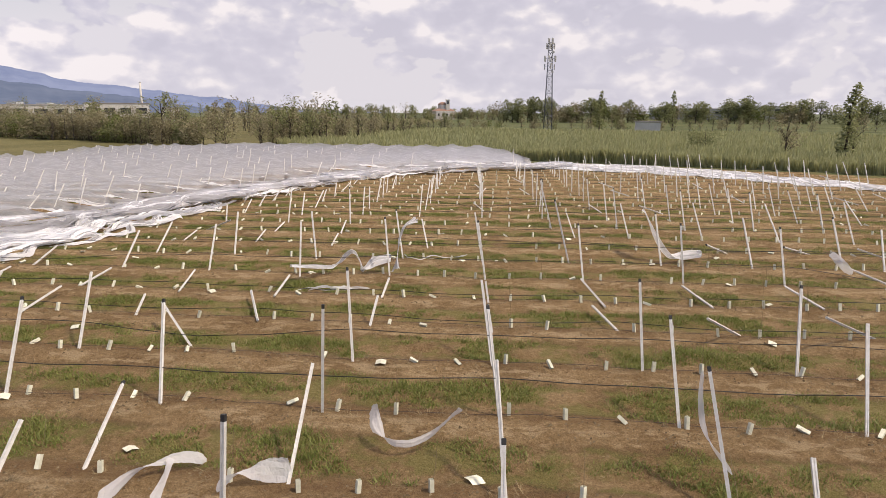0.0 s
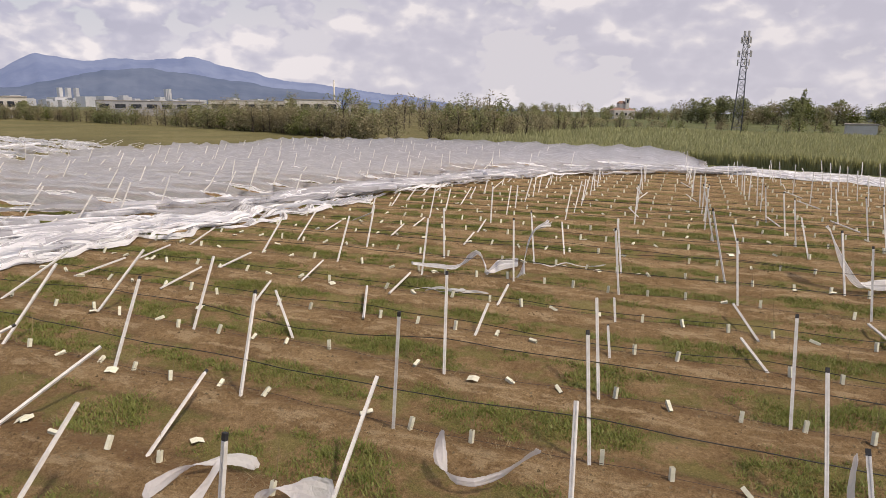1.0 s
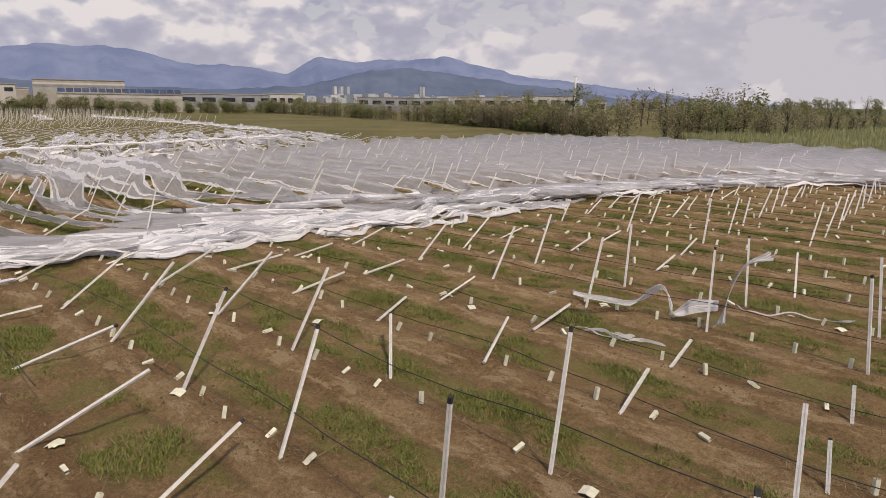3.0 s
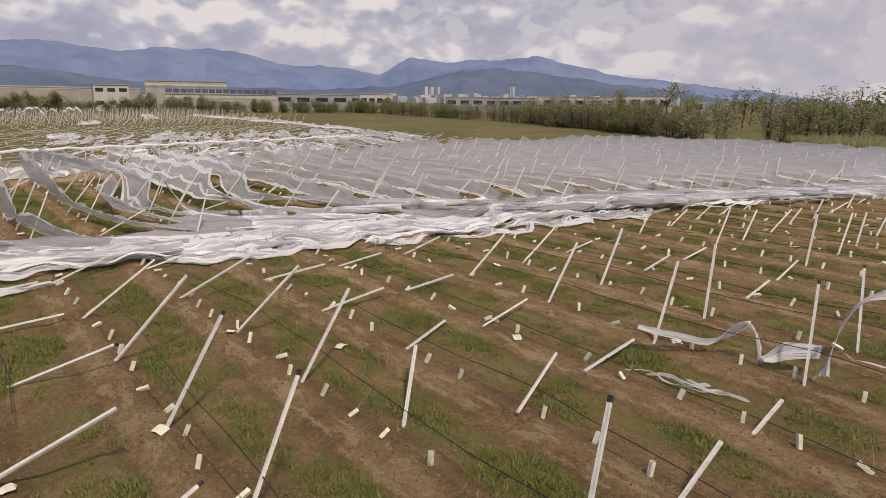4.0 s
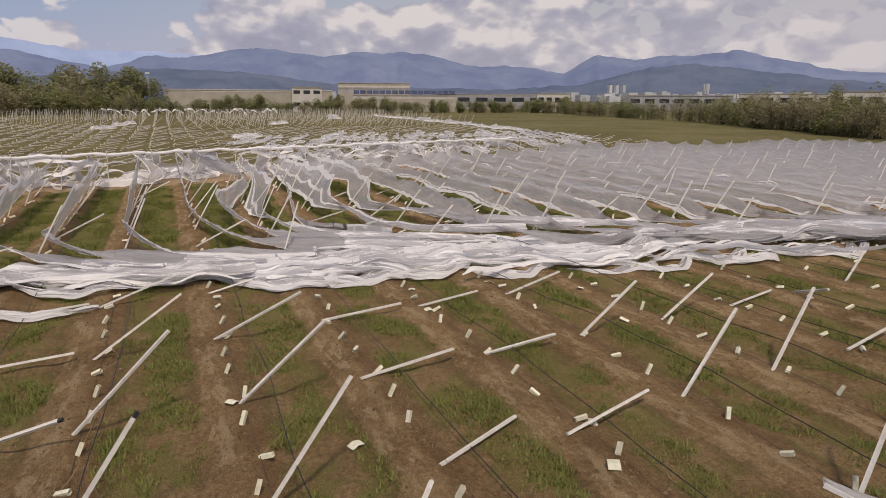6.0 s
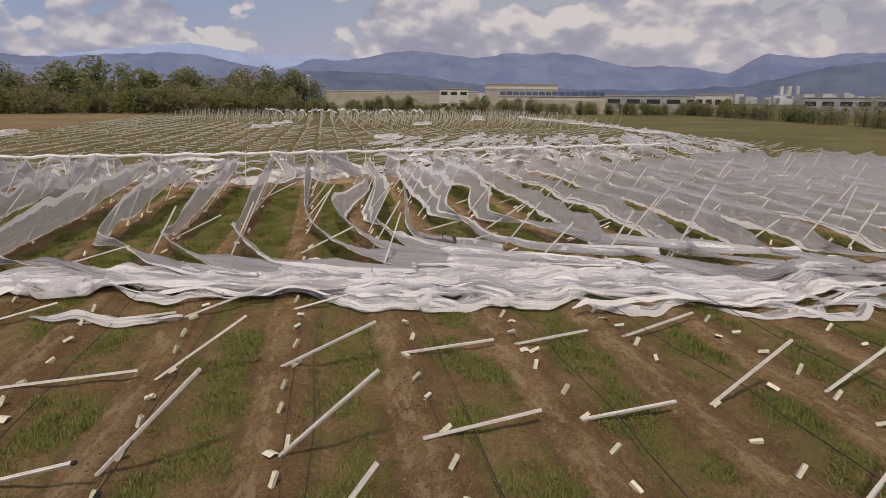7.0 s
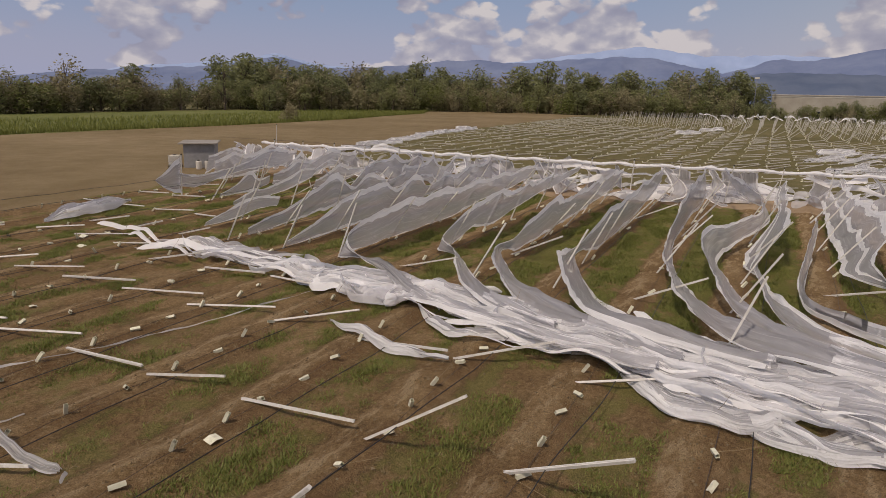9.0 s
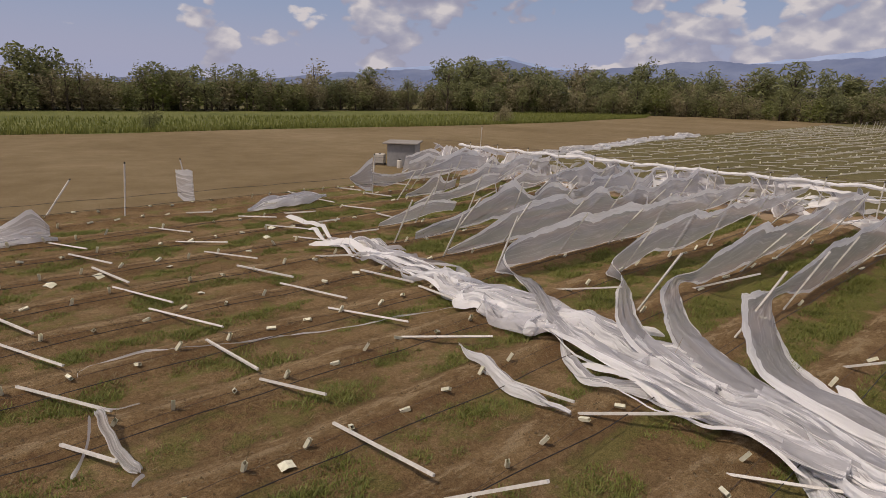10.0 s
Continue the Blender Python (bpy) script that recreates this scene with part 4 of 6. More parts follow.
measured(0, (7.05, 0.12, 35, -18, 1.00), (3.16, 0.02, 33, 1, 1.00), (-0.74, 0.12, 27, 17, 1.00), (-4.77, -0.02, 4, -21, 1.00), (-8.63, -0.09, 31, 18, 1.00), (-12.57, -0.06, 37, 17, 1.02), (-16.73, 0.00, 45, 1, 1.05), (-20.75, 0.02, 56, 2, 1.03), (-25.27, -0.02, 81, 33, 1.00))
measured(1, (7.01, 0.33, 32, -18, 1.00), (3.01, 0.11, 29, -1, 1.00), (-0.97, -0.02, 39, 14, 1.00), (-4.78, -0.12, 24, 19, 1.04), (-9.89, 0.76, 71, 47, 1.00), (-12.90, 0.03, 42, 17, 1.00), (-16.83, 0.07, 48, -6, 1.00), (-21.05, -0.11, 63, -10, 1.04), (-25.49, 0.14, 85, 25, 0.90))
measured(2, (10.50, 0.35, 67, 120, 1.00), (6.68, 0.54, 65, 137, 1.00), (2.82, 0.28, 86, 14, 0.80), (-1.05, -0.32, 32, 19, 0.36), (-4.94, -0.20, 61, -1, 0.52), (-8.77, -0.01, 87, 26, 1.14), (-13.14, 0.27, 87, 23, 0.82), (-16.98, -0.03, 86, 9, 0.94), (-21.38, 0.05, 86, 3, 0.93))
measured(3, (10.34, 0.27, 86, 9, 0.85), (6.57, 0.12, 86, 12, 0.85), (2.78, -0.29, 84, 12, 1.00), (-1.26, -0.26, 38, 15, 0.32), (-5.18, -0.12, 59, -8, 0.40), (-9.18, -0.23, 86, 6, 0.88), (-13.00, -0.08, 86, 14, 0.95), (-17.18, 0.25, 86, 4, 0.82), (-21.53, 0.10, 86, 8, 0.83))
measured(4, (10.37, 0.24, 32, -5, 1.00), (6.43, 0.06, 24, 2, 1.00), (2.47, 0.05, 34, 6, 1.00), (-1.49, -0.22, 25, 21, 1.00), (-5.48, -0.05, 23, 20, 1.00), (-9.22, -0.38, 35, 13, 1.00), (-13.36, -0.00, 48, 13, 1.00), (-17.40, 0.14, 60, 10, 1.00), (-21.63, 0.28, 83, 16, 1.00))
measured(5, (15.87, 0.43, 51, -19, 1.00), (14.00, 0.19, 34, 1, 1.00), (10.20, 0.16, 36, 4, 1.00), (6.23, 0.02, 30, 6, 1.00), (2.21, 0.43, 19, 46, 1.20), (-1.75, -0.02, 36, 17, 1.00), (-5.49, 0.37, 32, 23, 1.00), (-9.45, -0.34, 35, 23, 1.00), (-13.54, -0.05, 45, 15, 1.00), (-17.58, 0.15, 63, 8, 1.00))
measured(6, (17.42, 0.33, 74, 125, 1.00), (13.91, 0.28, 75, 131, 1.00), (10.02, 0.06, 72, 140, 1.00), (-4.62, -0.34, 65, 15, 1.00), (-9.56, -0.31, 86, 7, 0.88), (-13.68, -0.02, 86, 10, 0.93), (-17.88, 0.37, 86, 9, 0.84))
measured(7, (17.46, 0.07, 37, 1, 1.00), (13.73, 0.06, 44, 10, 1.00), (9.84, 0.18, 43, 7, 1.00), (5.92, 0.02, 49, 7, 1.00), (3.06, 0.15, 65, 8, 1.00), (-9.95, -0.09, 84, 8, 1.00), (-13.80, 0.00, 86, 6, 0.82), (-18.11, 0.44, 71, -121, 1.00))
measured(8, (17.32, 0.00, 35, -2, 1.00), (13.59, 0.22, 32, 0, 1.00), (9.65, -0.07, 28, 8, 1.00), (5.79, -0.03, 24, 11, 1.00), (1.96, -0.13, 19, 48, 1.20), (-10.19, -0.06, 36, 14, 1.00), (-14.12, -0.01, 48, 11, 1.00), (-18.22, 0.20, 74, 22, 1.00))
measured(9, (21.02, 0.17, 57, 5, 1.00), (17.23, 0.10, 43, 3, 1.00), (13.29, -0.21, 37, 1, 1.00), (9.58, 0.14, 28, 7, 1.00), (5.64, -0.15, 25, 11, 1.00), (-10.26, 0.56, 48, 8, 1.00), (-14.22, -0.14, 61, 12, 1.00), (-18.28, 0.15, 76, 11, 1.00))
measured(10, (20.74, -0.15, 44, 2, 1.00), (16.98, -0.17, 38, 2, 1.00), (13.22, 0.02, 40, 3, 1.00))
measured(11, (24.42, -0.08, 55, 0, 1.00), (20.62, -0.30, 41, -1, 1.00), (16.91, -0.05, 40, -3, 1.00), (13.13, -0.01, 34, 3, 1.00), (9.16, -0.54, 34, 6, 1.00), (5.19, -1.07, 30, 7, 1.00), (-14.69, 0.07, 75, 8, 1.00))


def orchard_posts():
    r = random.Random(21)
    seen = []
    for k, items in SPOTS.items():
        for x, dy, lean, way, size in items:
            seen.append((x, ROW0 + PITCH * k + dy))
            post(x, ROW0 + PITCH * k + dy, min(lean, 88.0), way, size)
    for k in range(-13, 28):
        yr = ROW0 + PITCH * k
        for j in range(-8, 15):
            x = grid_x(k, j)
            if x < west_end(yr) + 0.5 or (yr < 12.5 and x > -16 - (9 - yr) * 0.45) or yr > min(80, float(maize_front(x)) - 9) and x > -14 or yr > 96 or (yr < float(south_edge(x)) + 0.6):
                continue
            close = -29 < x < 12 and 9 < yr < 40
            if close or any(abs(x - sx) < 2.3 and abs(yr - sy) < 1.5 for sx, sy in seen):
                continue
            lean, way = usual_lean(x, yr, r)
            if x > edge(yr) + 6 and r.random() < 0.28:
                lean, way = 86, r.uniform(-10, 25)
            if x < edge(yr) - 3:
                lean, way = net_post(k, j)
                if yr < -2 and x > net_east(yr):
                    lean = 87.0
            post(x + (0 if x < edge(yr) - 3 else r.uniform(-0.15, 0.15)), yr + r.uniform(-0.1, 0.1), lean, way, 1.0, edge(yr) - 3 < x < 26 and 2 < yr < 46)
    ob = new("posts", raw_mesh("posts", REST_V, REST_F, M_POST))
    tagged(ob, "white posts of the farther rows, leaning under the nets", "posts", kind="stuff")


def net_east(y):
    """East end of the nets that still hang towards the bare field."""
    return float(np.interp(y, (-19.8, -13.6, -7.2, -2.3), (-47.9, -39.8, -36.8, -31.1)))


def net_post(k, j):
    """Lean and way of a post that still carries net."""
    q = random.Random(k * 101 + j * 7)
    return (q.uniform(27, 52) - (9 if k < 3 else 0) if q.random() > 0.14 else q.uniform(62, 80)) - 8 * float(smooth(60, 84, ROW0 + PITCH * k)), q.uniform(-12, 16)


def grid_x(k, j):
    return 2.47 - 3.98 * j - 0.15 * (k - 4)


orchard_posts()


# ---- hail net ----
def sheet(name, fn, cols, nu, mats, hem=1, label="", group="torn hail nets", band=-1, both=True, cut=0.0):
    """A draped sheet: fn(u, v) gives the place; the white hems are parts of their own."""
    nv = len(cols) - 1
    mid = [Vector(fn(i / 12, 0.5)) for i in range(13)]
    long_m = sum((b - a).length for a, b in zip(mid, mid[1:]))
    v = [fn(i / nu, c) for i in range(nu + 1) for c in cols]
    ob = None
    for nm, want in ((name, 0), ("hem", 1), ("hem", 2), ("net_band", 3)):
        f = []
        for i in range(nu):
            for j in range(nv):
                if (1 if j < hem and both else 2 if j >= nv - hem else 3 if 0 <= band <= j < band + 2 else 0) == want:
                    a = i * (nv + 1) + j
                    f.append((a, a + 1, a + nv + 2, a + nv + 1))
        if not f:
            continue
        used = sorted({q for p in f for q in p})
        back = {q: i for i, q in enumerate(used)}
        me = raw_mesh(nm, [v[q] for q in used], [tuple(back[q] for q in p) for p in f], (mats[0], M_HEAP) if cut and want == 0 else mats[min(1, want)], True, [1 if p[0] // (nv + 1) < cut * nu else 0 for p in f] if cut and want == 0 else None)
        uv = me.uv_layers.new(name="weave")
        flat = np.array([q for p in f for q in p])
        along, across = long_m * (flat // (nv + 1)) / nu, np.array(cols)[flat % (nv + 1)]
        uv.data.foreach_set("uv", np.stack([along, across], 1).ravel())
        if cut:                                                     # bunched cloth keeps sharp creases
            me.polygons.foreach_set("use_smooth", np.array([p[0] // (nv + 1) >= cut * nu for p in f]))
        o = new(nm, me)
        if want == 0:
            ob = tagged(o, label, "net", group)
        else:
            o.parent = ob
            o["label"] = "white woven hem of the net"
    return ob


def fold(x, y, s, a, seed):
    return a * noise.fractal(Vector((x * s, y * s, seed)), 0.7, 2.0, 3)


def crease(x, y, s, a, seed):
    """Sharp-edged folds."""
    return a * (1 - 2 * abs(noise.noise(Vector((x * s, y * s, seed)))) * 2.2)


COLS = (0.0, 0.13, 0.15, 0.17, 0.20, 0.25, 0.30, 0.35, 0.40, 0.45, 0.50, 0.55, 0.60, 0.65, 0.70, 0.75, 0.78, 0.80, 0.83, 0.86, 1.0)


def depth_at(y):
    """How deep the heap of net lies behind its front edge."""
    return float(np.interp(y, (-9, 5, 14, 22, 30, 50, 64), (1.2, 1.6, 2.0, 3.0, 4.6, 5.0, 3.4)))


def round_off(pts, times=3):
    """Cut the corners of a line of the plan."""
    p = np.array(pts, dtype=float)
    for _ in range(times):
        q = 0.75 * p[:-1] + 0.25 * p[1:]
        w = 0.25 * p[:-1] + 0.75 * p[1:]
        p = np.concatenate([p[:1], np.stack([q, w], 1).reshape(-1, 2), p[-1:]])
    return p


def zigzag(t):
    """Pleats with sharp crests, 0 to 1."""
    t = t % 1.0
    return 1 - abs(2 * t - 1)


def glide(pts, cum, s):
    """A smooth line through points, at the length s along it."""
    i = min(max(int(np.searchsorted(cum, s)) - 1, 0), len(pts) - 2)
    t = min(1.0, max(0.0, (s - cum[i]) / max(1e-6, cum[i + 1] - cum[i])))
    a, b, c, d = pts[max(i - 1, 0)], pts[i], pts[i + 1], pts[min(i + 2, len(pts) - 1)]
    return 0.5 * (2 * b + (c - a) * t + (2 * a - 5 * b + 4 * c - d) * t * t + (3 * b - a - 3 * c + d) * t ** 3)


COL_NO = {c: i for i, c in enumerate(COLS)}


def on_posts(yr, x, u, l, lean=40.0):
    """Upper and lower edge of a net lying on its leaning posts: shares of the post's length."""
    a = radians(lean)
    return [np.array((x, yr + 2.45 * q * math.sin(a), 0.12 + 2.45 * q * math.cos(a))) for q in (u, l)]


def strip(k, seed, held, tail=(), label="", band=-1, both=True, lean=40.0, sag=1.0, hem=1, cloth=None):
    """A net in one length. held: (x, upper share, lower share) where it lies on the posts of row k, from the head line on;
    tail: (x, y, width, height, tilt) where it comes down and is swept into the heap."""
    yr = ROW0 + PITCH * k
    edges, loose = [], []
    for st in held:
        edges.append(on_posts(yr, *st, lean))
        loose.append(0.0)
    mids = [np.array(((e[0] + e[1]) / 2)[:2]) for e in edges] + [np.array(st[:2]) for st in tail]
    for n, st in enumerate(tail):
        m = len(held) + n
        d = mids[min(m + 1, len(mids) - 1)] - mids[max(m - 1, 0)]
        d = d / (np.hypot(*d) or 1.0)
        tilt = radians(st[4] if len(st) > 4 else 8.0)
        half = st[2] / 2 * np.array((-d[1] * math.cos(tilt), d[0] * math.cos(tilt), -math.sin(tilt)))
        c = np.array((st[0], st[1], st[3]))
        edges.append([c - half, c + half])
        loose.append(0.15 if len(st) > 4 and st[4] > 30 else 0.4 if len(st) > 4 or n == 0 and held else 1.0)
    edges, loose = edges[::-1], loose[::-1]                          # from the heap up to the head line
    up, low = np.array([e[0] for e in edges]), np.array([e[1] for e in edges])
    mid = (up + low) / 2
    cum = np.concatenate([[0], np.cumsum(np.linalg.norm(np.diff(mid, axis=0), axis=1))])
    total = float(cum[-1])
    gx = [grid_x(k, j) for j in range(-3, 22)][::-1]
    memo = {}
    ph = random.Random(seed).uniform(0, 6.28)

    def station(u):
        if u not in memo:
            s = total * u
            a, b = glide(up, cum, s), glide(low, cum, s)
            z = float(np.interp(s, cum, loose))
            x = (a[0] + b[0]) / 2
            i = min(max(int(np.searchsorted(gx, x)) - 1, 0), len(gx) - 2)
            f = min(1.0, max(0.0, (x - gx[i]) / (gx[i + 1] - gx[i])))
            hang = 4 * f * (1 - f)
            drop = (0.10 + 0.16 * abs(noise.noise(Vector((i * 3.3, seed, 2.0))))) * hang * (1 - z) * sag
            b = b + (b - a) * (sag - 1.0) * 0.22 * hang * noise.noise(Vector((i * 5.1, seed, 8.0)))
            a = a + (b - a) * min(0.8, drop)                                   # the upper edge sags between the posts
            memo[u] = (s, a, b, z, i, f, hang, float(np.linalg.norm(a - b)))
        return memo[u]

    def fn(u, v):
        s, a, b, z, i, f, hang, w = station(u)
        j = COL_NO.get(v, 10)
        q = v
        p = a + (b - a) * q
        if z > 0.02:                                                 # pleats where it is drawn together
            ridge_up = max(0.0, 0.35 + 1.5 * noise.noise(Vector((s * 0.13, j * 0.83 + 0.6 * math.sin(s * 0.11 + ph), seed))))
            tall = z * (0.16 + 0.18 * (1 + noise.noise(Vector((s * 0.2, seed, 4.0)))))
            p = p + np.array((0.0, 0.0, tall * ridge_up * (1 - 0.5 * abs(2 * v - 1)) + 0.16 * z * (1 - (2 * v - 1) ** 2)))
            side = 0.16 * z * noise.noise(Vector((s * 0.22, j * 0.9, seed + 4)))
            p = p + np.array((side, 0.4 * side, 0.0))
            p = p + z * np.array((0.14 * noise.noise(Vector((s * 0.33, seed, 6.0))), 0.0, 0.05 * crease(s * 0.3, v * w * 2.2, 1.0, 1.0, seed + 11) + 0.03 * crease(s * 0.5, v * w * 4.4, 1.0, 1.0, seed + 12)))
        g = 1 - z
        belly = math.sin(math.pi * v) * w * (0.05 + 0.07 * hang)
        ray = math.atan2(v + 0.10, (f - 0.5) * 2.4)
        wrinkle = 0.10 * (zigzag(ray * 2.6 + ph + i) - 0.5) * (1 - 0.6 * v) + crease(s * 0.5 + v, v * 1.6, 1.0, 0.04, seed) + fold(s * 0.6, v * 2.2, 0.9, 0.06, seed + 3)
        p = p + np.array((0.0, -0.05 * g * belly, -g * belly + g * wrinkle * min(1.0, w)))
        p[1] += g * 0.5 * wrinkle
        ragged = 0.05 * noise.noise(Vector((s * 0.7, seed, 9.0))) + 0.05 * max(0.0, noise.noise(Vector((s * 2.7, seed, 3.0))))
        if j < 2 or j > 18:                                          # torn, uneven edges
            p = p + (b - a) * ragged * (1 if j < 2 else -1) * (0.7 if both else 0.3)
        return (float(p[0]), float(p[1]), max(float(p[2]), float(ridge(p[0], p[1])) + 0.05 + 0.02 * math.sin(9 * v + s)))
    cut = sum(1 for q in loose if q > 0.5) - 1
    sheet("hail_net", fn, COLS, max(10, int(total / 0.22)), (cloth or M_NET, M_HEM), hem, label, band=band, both=both, cut=max(0.001, float(cum[max(0, cut - 1)]) / total) if tail else 0.0)


TORN = "torn white hail net hanging from leaning posts"
strip(-3, 301, ((-54.5, 1.0, 0.5), (-50, 1.0, 0.35), (-46, 1.0, 0.22), (-42, 1.02, 0.0), (-38.5, 1.0, -0.03), (-35.5, 0.95, -0.03), (-33.3, 0.8, 0.0), (-32.2, 0.42, 0.0)),
      ((-31.3, 6.6, 0.35, 0.5), (-30.2, 8.4, 0.4, 0.45), (-28.4, 10.6, 0.6, 0.4), (-27.5, 12.8, 0.8, 0.4), (-27.0, 15.5, 0.8, 0.35), (-26.4, 18.5, 0.5, 0.3)), TORN, lean=26.0)
strip(-2, 302, ((-55, 1.0, 0.8), (-51, 0.95, 0.6), (-47.5, 1.0, 0.5), (-44, 1.0, 0.3), (-41, 1.05, 0.1), (-38.5, 1.0, 0.25), (-36.8, 0.8, 0.0), (-35.2, 0.4, 0.05)),
      ((-34.0, 9.3, 0.5, 0.55, 50), (-32.2, 10.4, 0.7, 0.5, 30), (-30.4, 11.6, 0.7, 0.45), (-28.9, 13.0, 0.8, 0.4), (-27.8, 15.5, 0.5, 0.35)), TORN, lean=24.0)
strip(-1, 303, ((-55.5, 1.0, 0.4), (-51, 1.0, 0.25), (-47, 0.95, 0.15), (-43.5, 0.85, 0.12), (-40, 0.98, 0.05), (-37.4, 0.72, 0.05), (-36.0, 0.44, 0.16)),
      ((-35.2, 10.7, 0.4, 0.7, 60), (-33.4, 11.5, 1.1, 0.7, 48), (-31.5, 12.7, 1.5, 0.55, 30), (-29.7, 14.2, 1.3, 0.45), (-28.2, 16.4, 0.9, 0.4), (-27.2, 19.0, 0.4, 0.35)), TORN, lean=20.0)
strip(0, 304, ((-56, 1.0, 0.55), (-52, 0.95, 0.3), (-48, 0.9, 0.12), (-44.5, 0.82, 0.05), (-41, 0.8, 0.0), (-38.2, 0.6, 0.1), (-36.4, 0.46, 0.26)),
      ((-35.2, 13.9, 0.5, 0.9, 70), (-33.4, 14.4, 1.8, 0.85, 52), (-31.5, 15.2, 2.5, 0.7, 36), (-30.0, 16.3, 2.4, 0.5, 18), (-28.8, 18.2, 1.6, 0.42), (-27.8, 21.0, 0.9, 0.4)), TORN, lean=6.0)
strip(1, 305, ((-57.5, 1.0, 0.2), (-53, 0.95, 0.1), (-49, 0.9, 0.2), (-45, 0.75, 0.15), (-42, 0.55, 0.12)),
      ((-39.6, 16.9, 0.7, 0.75, 62), (-37.2, 17.2, 0.9, 0.65, 55), (-35.0, 17.8, 1.1, 0.55, 40), (-32.2, 18.8, 1.5, 0.5, 22), (-30.0, 20.2, 1.9, 0.42), (-28.5, 22.4, 1.4, 0.42), (-27.4, 25.5, 0.6, 0.4)), TORN, lean=-8.0)
strip(1.5, 306, (), ((-57, 18.0, 1.4, 2.0, 65), (-53, 18.9, 1.3, 1.9, 65), (-49, 20.2, 1.2, 1.7, 60), (-46, 20.4, 0.8, 1.3, 55), (-42.6, 19.2, 1.1, 1.0, 62), (-39.4, 18.5, 1.5, 0.95, 58), (-36.0, 19.1, 1.2, 0.7, 40),
      (-33.4, 19.8, 1.1, 0.55, 25), (-31.0, 20.7, 1.0, 0.45), (-29.2, 22.4, 0.9, 0.4), (-28.2, 25.5, 0.5, 0.4)), TORN)
strip(2, 307, ((-58, 1.0, 0.7), (-53, 1.0, 0.6), (-48.5, 0.98, 0.7), (-46.0, 0.95, 0.6), (-44.2, 1.05, 0.3), (-42.6, 1.1, -0.02), (-40.6, 0.9, 0.0), (-39.0, 0.5, 0.04)),
      ((-37.4, 20.5, 0.7, 0.55, 50), (-35.0, 20.8, 0.6, 0.45, 30), (-32.5, 21.4, 0.9, 0.42), (-30.3, 22.6, 1.2, 0.42), (-28.9, 25.0, 1.0, 0.42), (-27.8, 29.0, 0.5, 0.35)), TORN, 12)
strip(2.5, 308, (), ((-44.5, 22.6, 0.4, 1.6, 70), (-42, 22.4, 0.5, 1.3, 65), (-39, 22.1, 0.5, 0.8, 55), (-36.5, 21.9, 0.3, 0.4, 30), (-34, 22.2, 0.25, 0.22), (-32.3, 23.6, 0.25, 0.2), (-30.2, 25.0, 0.3, 0.3)), TORN)
strip(3, 309, ((-59, 1.1, 0.35), (-54, 1.15, 0.3), (-50, 1.2, 0.25), (-46.5, 1.3, 0.22), (-43.5, 1.3, 0.25), (-41, 1.15, 0.25), (-38.6, 0.75, 0.25)),
      ((-37.0, 25.0, 0.9, 0.55, 20), (-34.4, 25.0, 0.5, 0.4), (-32.0, 25.6, 0.8, 0.45), (-30.0, 27.6, 1.0, 0.45), (-28.6, 31.0, 0.6, 0.4)), TORN, 9, lean=48.0)
strip(4, 310, ((-60, 1.0, 0.3), (-56, 1.0, 0.2), (-52, 1.05, 0.15), (-48, 1.1, 0.4), (-45, 1.0, 0.55), (-43, 1.0, 0.2), (-40.5, 0.75, 0.1), (-38.5, 0.4, 0.08)),
      ((-36.5, 27.8, 1.0, 0.5, 20), (-33.8, 28.6, 0.9, 0.45), (-31.5, 30.0, 1.2, 0.45), (-29.6, 33.0, 1.2, 0.45), (-28.0, 37.0, 0.6, 0.4)), TORN)


HUNG = "torn piece of white hail net hung on leaning posts"
WEST_OF = {-4: -47.0, -5: -47.5, -6: -46.0, -7: -45.0, -8: -45.0, -9: -50.0}      # beyond these pieces the nets are tattered
strip(-4, 321, ((-47, 0.85, 0.4), (-45, 0.62, 0.3), (-43, 1.02, 0.25), (-41.5, 0.75, 0.2), (-39.5, 0.95, 0.12), (-37.5, 0.9, 0.06), (-35.5, 0.6, 0.02), (-33.6, 0.3, 0.0), (-32.4, 0.12, 0.0)), (), HUNG, lean=14.0)
strip(-5, 322, ((-47.5, 0.75, 0.35), (-45.2, 0.66, 0.26), (-42.9, 0.9, 0.2), (-41.7, 0.64, 0.22), (-39.8, 1.0, 0.2), (-38.3, 0.82, 0.14), (-35.9, 0.4, 0.05), (-34.4, 0.34, 0.0), (-33.2, 0.18, 0.0)), (), HUNG, lean=10.0)
strip(-6, 323, ((-38.4, 0.5, 0.2), (-36.8, 0.62, 0.24), (-35.6, 0.56, 0.1), (-34.6, 0.42, 0.05), (-33.3, 0.16, 0.06)), (), HUNG, lean=30.0)
strip(-7, 324, ((-45, 0.9, 0.5), (-43.6, 0.85, 0.35), (-41, 0.5, 0.12), (-39.6, 0.42, 0.08), (-38.2, 0.2, 0.08)), (), HUNG, lean=25.0)
strip(-8, 325, ((-44.6, 0.5, 0.2), (-43.5, 0.4, 0.1), (-42.6, 0.7, 0.06), (-41.4, 0.34, 0.06), (-40.2, 0.14, 0.05)), (), HUNG, lean=15.0)
strip(-9, 326, ((-50, 1.0, 0.5), (-48.2, 1.1, 0.46), (-45.9, 0.8, 0.48), (-43.6, 0.58, 0.36), (-41, 0.54, 0.16), (-39.4, 0.66, 0.34)), (), HUNG, lean=8.0)


